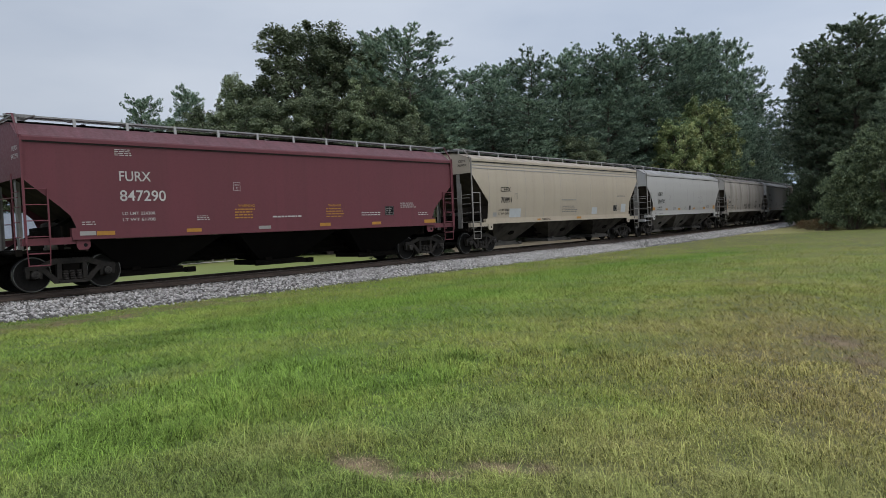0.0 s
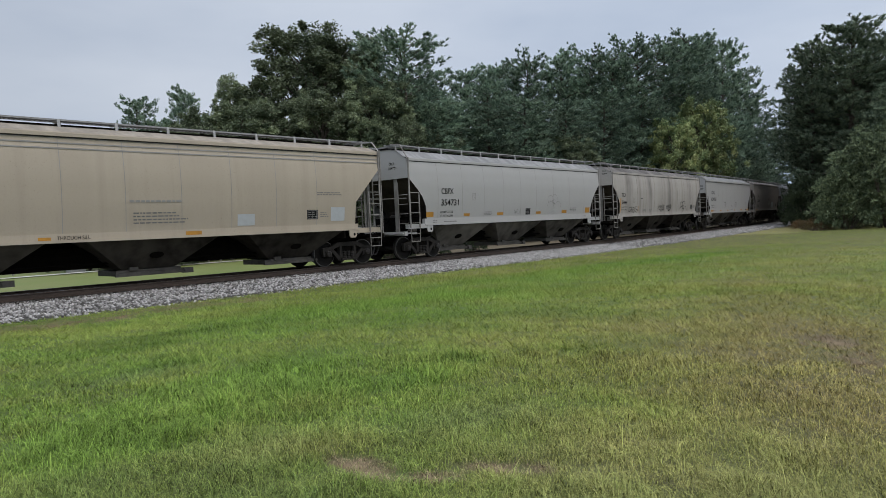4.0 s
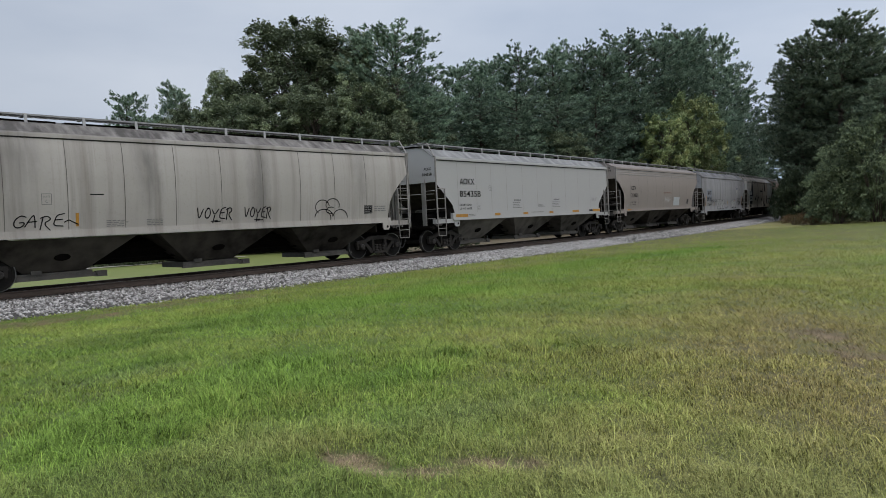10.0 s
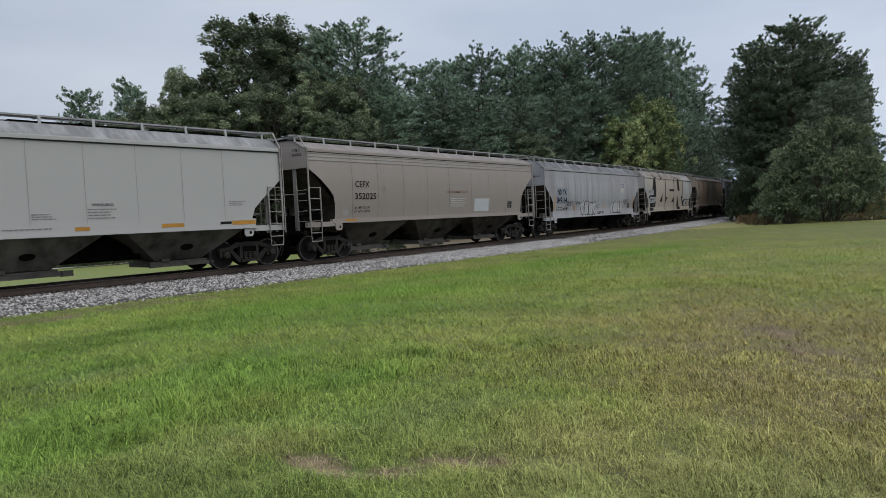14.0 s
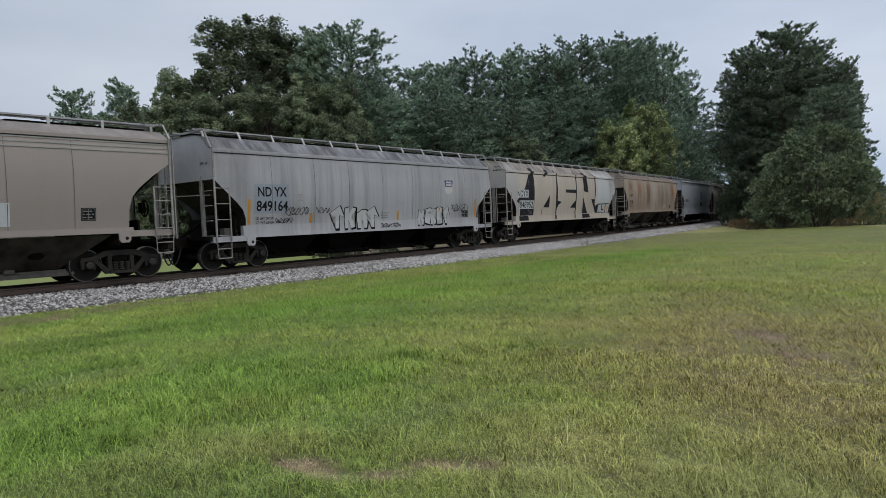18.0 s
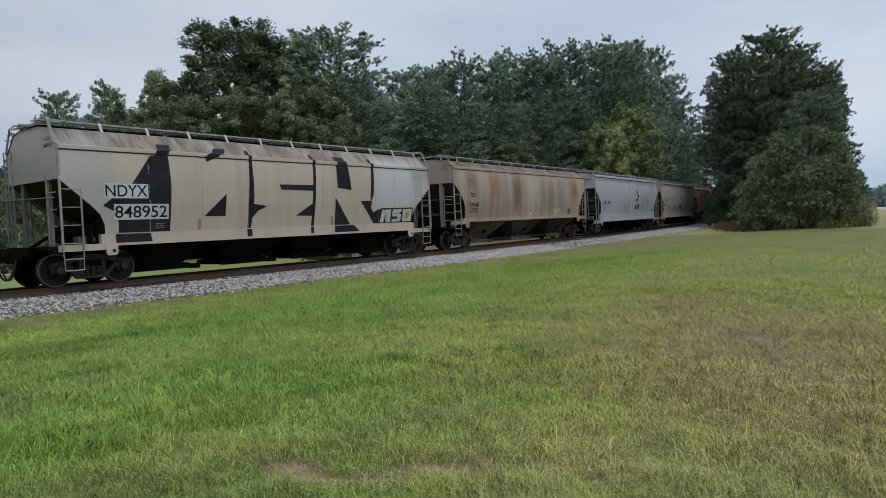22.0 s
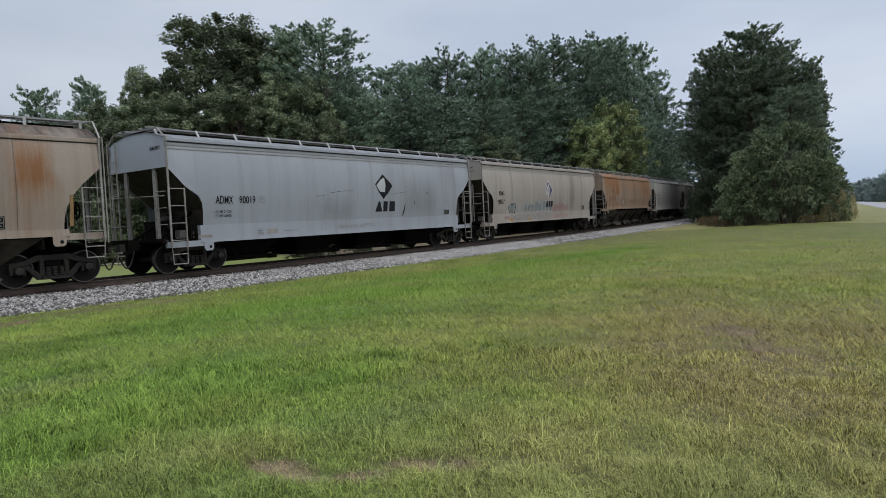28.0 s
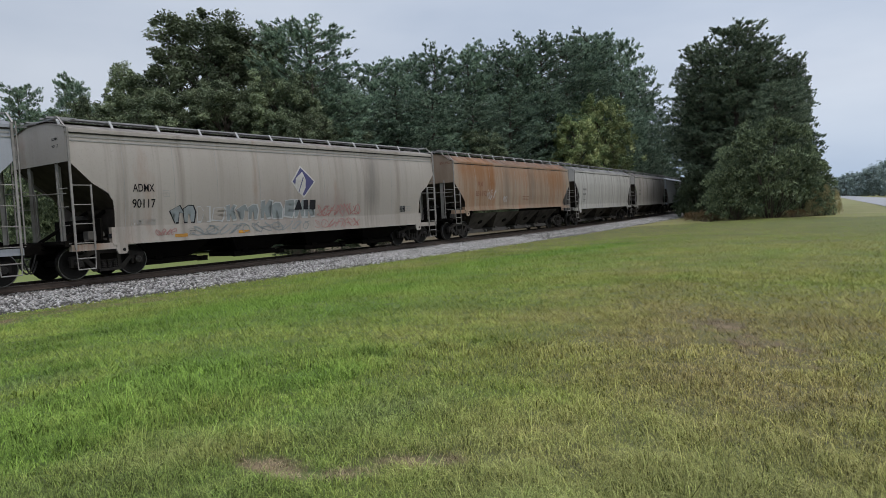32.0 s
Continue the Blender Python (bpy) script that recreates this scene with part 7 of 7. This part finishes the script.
        ("poly", "graffiti", M_TAG_GREY, [[(11.56, 1.43), (13.72, 1.43), (13.74, 2.06), (11.7, 2.04), (11.56, 1.98)]], 0),
        ("poly", "graffiti_fill", M_TAG_WHITE, [[(11.62, 1.46), (11.85, 1.46), (11.92, 1.80), (12.06, 1.80), (12.0, 1.46), (12.26, 1.46), (12.32, 1.99), (11.74, 1.97)],
            [(12.36, 1.46), (12.92, 1.48), (12.98, 1.78), (12.62, 1.79), (12.64, 1.87), (12.98, 1.88), (13.0, 2.0), (12.42, 1.98), (12.38, 1.70), (12.74, 1.68), (12.72, 1.58), (12.36, 1.57)],
            [(13.04, 1.46), (13.62, 1.48), (13.68, 2.0), (13.08, 1.99)]], 1), ("poly", "graffiti_fill", OR, [[(13.24, 1.58), (13.46, 1.58), (13.48, 1.87), (13.26, 1.87)]], 2),
        ("poly", "patch", M_PALEPATCH, [rect(0.20, 1.50, 2.40, 2.82)], 1), ("text", "reporting_mark", BK, "NDYX", 0.23, 1.47, 2.45, 2.78), ("poly", "patch", M_PALEPATCH, [rect(0.46, 2.14, 1.79, 2.24)], 1), ("text", "car_number", BK, "848952", 0.49, 2.08, 1.84, 2.19), ("bars", "stencil", BK, 1.72, 2.05, 1.5, 1.68, 3)]
        + tapes((3.14, 3.25, 1.43, 1.76), (8.86, 8.96, 1.43, 1.74), (11.3, 11.4, 1.43, 1.8), (0.6, 0.72, 1.43, 1.85), tape=M_OLDTAPE)),
    dict(trucks=(145.3, 159.05), seed=9, paint=P_RUSTY, seam_mat=M_SEAM_DARK, seams=9, sill=(1.34, 1.52), hopper=M_HOPPER_PALE, end_marks=[("TILX", 0.95, 1.2, 4.02, 4.10), ("54160", 0.9, 1.25, 3.86, 3.94)],
         label="rust-streaked tan covered hopper car", marks=[
        ("text", "reporting_mark", BK, "TILX", 0.25, 0.86, 2.53, 2.75), ("text", "car_number", BK, "54160", 0.22, 1.06, 2.06, 2.29)] + data_lines(BK, 0.21, 0.97, 1.92, 1.78, "222400", "63600") + [
        ("frame", "plate_mark", BK, 1.94, 2.17, 2.29, 2.54), ("frame", "consolidated_stencil", BK, 12.09, 12.47, 1.57, 1.9), ("rect", "patch", WH, 6.78, 7.0, 1.58, 1.72), ("scribble", "graffiti", WH, 9.91, 10.9, 1.6, 1.94, 0.03, 4), ("frame", "stencil", BK, 0.25, 0.55, 1.58, 1.70), ("bars", "stencil", BK, 11.2, 11.9, 1.65, 1.85, 3)]
        + tapes((-0.05, 0.06, 1.57, 2.4), (2.86, 2.98, 1.55, 2.07), (5.53, 5.66, 1.55, 2.04), (8.17, 8.30, 1.55, 2.05), (14.05, 14.15, 1.6, 2.45), tape=M_OLDTAPE)),
    dict(trucks=(163.36, 177.97), seed=10, paint=P_BLUE, seam_x=[1.95, 5.03, 6.62, 8.17, 11.6], cut=CUT_HOOK, sill=(0.94, 1.48), bays=4, ridges=(4.10, 3.99, 3.88), eave=4.18, crown=4.46, end_marks=[("ADMX 90019", 0.75, 1.3, 3.86, 3.98)],
         label="pale blue-grey covered hopper car with a dark diamond emblem", marks=[
        ("text", "reporting_mark", BK, "ADMX", 0.49, 1.18, 2.16, 2.42), ("text", "car_number", BK, "90019", 1.44, 2.11, 2.16, 2.41), ("frame", "plate_mark", BK, 2.3, 2.51, 2.18, 2.41)] + data_lines(BK, 0.46, 1.12, 1.86, 1.72, "217000", "69000") + [
        ("poly", "emblem", M_TAG_GREY, [[(8.44, 2.91), (8.98, 3.35), (9.59, 2.86), (9.30, 2.55), (9.12, 2.42), (8.98, 2.28), (9.0, 2.48), (8.7, 2.55)]], 0),
        ("poly", "emblem_leaf", PP, [[(8.52, 2.86), (8.80, 3.10), (9.05, 3.2), (9.12, 2.9), (9.08, 2.58), (8.75, 2.60)]], 1),
        ("poly", "emblem_stripe", M_TAG_GREY, [[(8.46, 1.76), (8.92, 1.76), (8.76, 2.19), (8.66, 2.19)], rect(8.98, 9.26, 1.76, 2.19), rect(9.38, 9.76, 1.76, 2.19)], 0),
        ("frame", "consolidated_stencil", BK, 13.52, 13.97, 1.54, 1.76), ("frame", "stencil", BK, 2.22, 2.44, 1.06, 1.28), ("rect", "patch", M_GREYWOOD, -0.15, 0.34, 1.08, 1.17), ("rect", "patch", M_GREYWOOD, 2.6, 3.1, 1.1, 1.26), ("bars", "stencil", BK, 3.4, 4.2, 1.14, 1.2, 1), ("scribble", "graffiti", M_SEAM, 6.2, 8.4, 1.16, 1.30, 0.016, 5),
        ("poly", "drip", M_TAG_GREY, [[(10.3, 1.55), (10.36, 1.55), (10.46, 1.78), (10.5, 2.05), (10.47, 2.05), (10.38, 1.8)], [(11.15, 2.05), (11.19, 2.05), (11.2, 2.2), (11.17, 2.2)], [(12.05, 2.55), (12.12, 2.5), (12.2, 2.62), (12.11, 2.56)], [(5.0, 2.40), (5.45, 2.42), (5.45, 2.435), (5.0, 2.415)], [(5.7, 2.52), (6.4, 2.60), (7.1, 2.62), (7.1, 2.633), (6.4, 2.612), (5.7, 2.533)], [(9.7, 2.52), (10.6, 2.60), (10.6, 2.612), (9.7, 2.532)]], 0)]),
    dict(trucks=(181.61, 196.5), seed=11, paint=P_GREY11, seam_x=[0.35, 2.0, 3.6, 5.4, 6.8, 8.6, 10.2, 12.8], cut=CUT_HOOK, sill=(0.94, 1.44), bays=4, ridges=(4.10, 3.99, 3.88), eave=4.18, crown=4.46, end_marks=[("ADMX", 0.75, 1.1, 3.92, 4.0), ("90117", 0.75, 1.1, 3.72, 3.80)],
         label="stained grey covered hopper car with graffiti along its foot", marks=[
        ("text", "reporting_mark", BK, "ADMX", 0.6, 1.3, 2.46, 2.69), ("text", "car_number", BK, "90117", 0.57, 1.32, 1.98, 2.24), ("frame", "plate_mark", M_SEAM, 1.6, 1.8, 2.3, 2.5)] + data_lines(M_SEAM, 0.52, 1.33, 1.56, 1.46, "217000", "69000") + [
        ("poly", "emblem", WH, [[(6.86, 2.82), (7.37, 3.43), (8.12, 2.83), (7.48, 2.21)]], 0), ("poly", "emblem", M_EMBLEM_BLUE, [[(6.94, 2.82), (7.38, 3.35), (8.03, 2.83), (7.49, 2.29)]], 1),
        ("poly", "emblem_leaf", WH, [[(7.05, 2.62), (7.10, 2.95), (7.45, 3.2), (7.6, 2.9), (7.58, 2.6), (7.42, 2.36), (7.2, 2.4)]], 2), ("poly", "emblem_stripe", M_EMBLEM_BLUE, [[(7.2, 2.42), (7.24, 2.42), (7.5, 2.98), (7.46, 3.0)]], 3),
        ("poly", "emblem_stripe", M_TAG_GREY, [[(7.01, 1.78), (7.40, 1.78), (7.26, 2.14), (7.18, 2.14)], rect(7.46, 7.70, 1.78, 2.14), rect(7.78, 8.09, 1.78, 2.14)], 4),
        ("piece", "graffiti_fill", M_TAG_BLUE, 1.85, 2.72, 1.46, 2.06, 2, M_TAG_GREY), ("piece", "graffiti_fill", P_GREY11, 2.8, 3.85, 1.46, 2.04, 2, M_TAG_WHITE), ("piece", "graffiti_fill", M_TAG_BLUE, 3.95, 5.28, 1.46, 2.08, 3, M_TAG_WHITE), ("piece", "graffiti_fill", M_TAG_BLUE, 5.38, 8.1, 1.46, 2.2, 5, M_TAG_WHITE),
        ("scribble", "graffiti", M_TAG_RED, 8.2, 10.7, 1.48, 1.96, 0.03, 8), ("scribble", "graffiti", M_TAG_RED, 8.0, 10.6, 1.04, 1.38, 0.025, 7), ("scribble", "graffiti", M_TAG_BLUE, 2.6, 7.8, 1.04, 1.38, 0.03, 11), ("scribble", "graffiti", M_TAG_RED, 1.3, 2.0, 1.12, 1.32, 0.02, 4),
        ("frame", "consolidated_stencil", WH, 13.4, 13.8, 1.52, 1.8), ("bars", "stencil", M_SEAM, 13.9, 14.4, 1.55, 1.8, 3), ("frame", "stencil", BK, 2.45, 2.7, 1.08, 1.28), ("rect", "patch", BK, -0.2, -0.1, 1.12, 1.26)] + tapes((1.95, 2.4, 1.04, 1.14), (4.4, 4.9, 1.04, 1.14))),
    dict(trucks=(200.67, 214.3), seed=12, paint=P_RUST12, seams=8, cut=CUT_SLANT, hopper=M_HOPPER_PALE, bays=4, sill=(1.45, 1.66), end_ink=M_RUSTMARK, end_marks=[("851192", 0.8, 1.4, 3.86, 3.98)],
         label="tan covered hopper car heavily stained with orange rust", marks=[
        ("text", "reporting_mark", M_RUSTMARK, "RX", 1.35, 1.9, 2.72, 2.98), ("text", "car_number", M_RUSTMARK, "851192", 1.05, 2.3, 2.2, 2.48), ("scribble", "graffiti", M_TAG_WHITE, 2.4, 3.4, 2.0, 2.6, 0.025, 3), ("scribble", "graffiti", M_TAG_WHITE, 4.4, 4.9, 1.85, 2.2, 0.03, 2), ("bars", "stencil", M_RUSTMARK, 7.0, 7.9, 1.9, 2.2, 3)]),
    dict(trucks=(217.9, 231.7), seed=13, paint=P_GREY13, seams=9, hopper=M_HOPPER_PALE, label="pale grey covered hopper car with dark vertical streaks", marks=[("bars", "stencil", BK, 0.6, 1.5, 2.1, 2.8, 2), ("bars", "stencil", BK, 0.6, 1.4, 1.7, 1.95, 2)]),
    dict(trucks=(235.9, 249.6), seed=14, paint=P_GREY4, seams=9, hopper=M_HOPPER_PALE, label="pale grey covered hopper car with dark streaks", marks=[("bars", "stencil", BK, 0.6, 1.5, 2.1, 2.8, 2)]),
    dict(trucks=(253.8, 267.5), seed=15, paint=P_BLUE, seams=9, prof=FLAT, cut=CUT_SLANT, label="plain blue-grey covered hopper car"),
    dict(trucks=(271.6, 285.3), seed=16, paint=P_TAUPE, seams=9, label="taupe covered hopper car in the woods"),
]
TRAIN = [hopper_car(spec) for spec in CARS]

# how fast the train rolls, in metres a second, every four seconds
SPEED_T = np.arange(0, 33, 4.0)
SPEED = np.array([5.26, 5.647, 5.412, 5.478, 5.146, 5.442, 5.412, 5.279, 5.066])
ROLL_T = np.arange(0, 32.01, 0.05)
ROLL_V = np.interp(ROLL_T, SPEED_T, SPEED)
ROLL_D = np.concatenate([[0], np.cumsum((ROLL_V[1:] + ROLL_V[:-1]) / 2 * 0.05)])


def rolled(t):
    return float(np.interp(t, ROLL_T, ROLL_D))


def car_pose(mid, tc, t):
    """The car stands on the track by its two trucks."""
    s = mid - rolled(t)
    a, b = track_at(s - tc / 2), track_at(s + tc / 2)
    d = b - a
    turn = math.atan2(d.y, d.x)
    pitch = -math.atan2(d.z, math.hypot(d.x, d.y))
    return Matrix.Translation((a + b) / 2) @ Matrix.Rotation(turn, 4, "Z") @ Matrix.Rotation(pitch, 4, "Y") @ Matrix.Rotation(-BANK, 4, "X")


def motions():
    """The train rolls past, and its wheels turn."""
    for car, mid, tc in TRAIN:
        walk(car, [(k * 0.5, car_pose(mid, tc, k * 0.5)) for k in range(65)])
    turns = [(k * 0.1, math.degrees(-rolled(k * 0.1) / 0.457)) for k in range(321)]
    for ws, x in WHEELSETS:
        walk(ws, [(t, pose(x, 0, 0.457, 0, a, 0)) for t, a in turns])


motions()
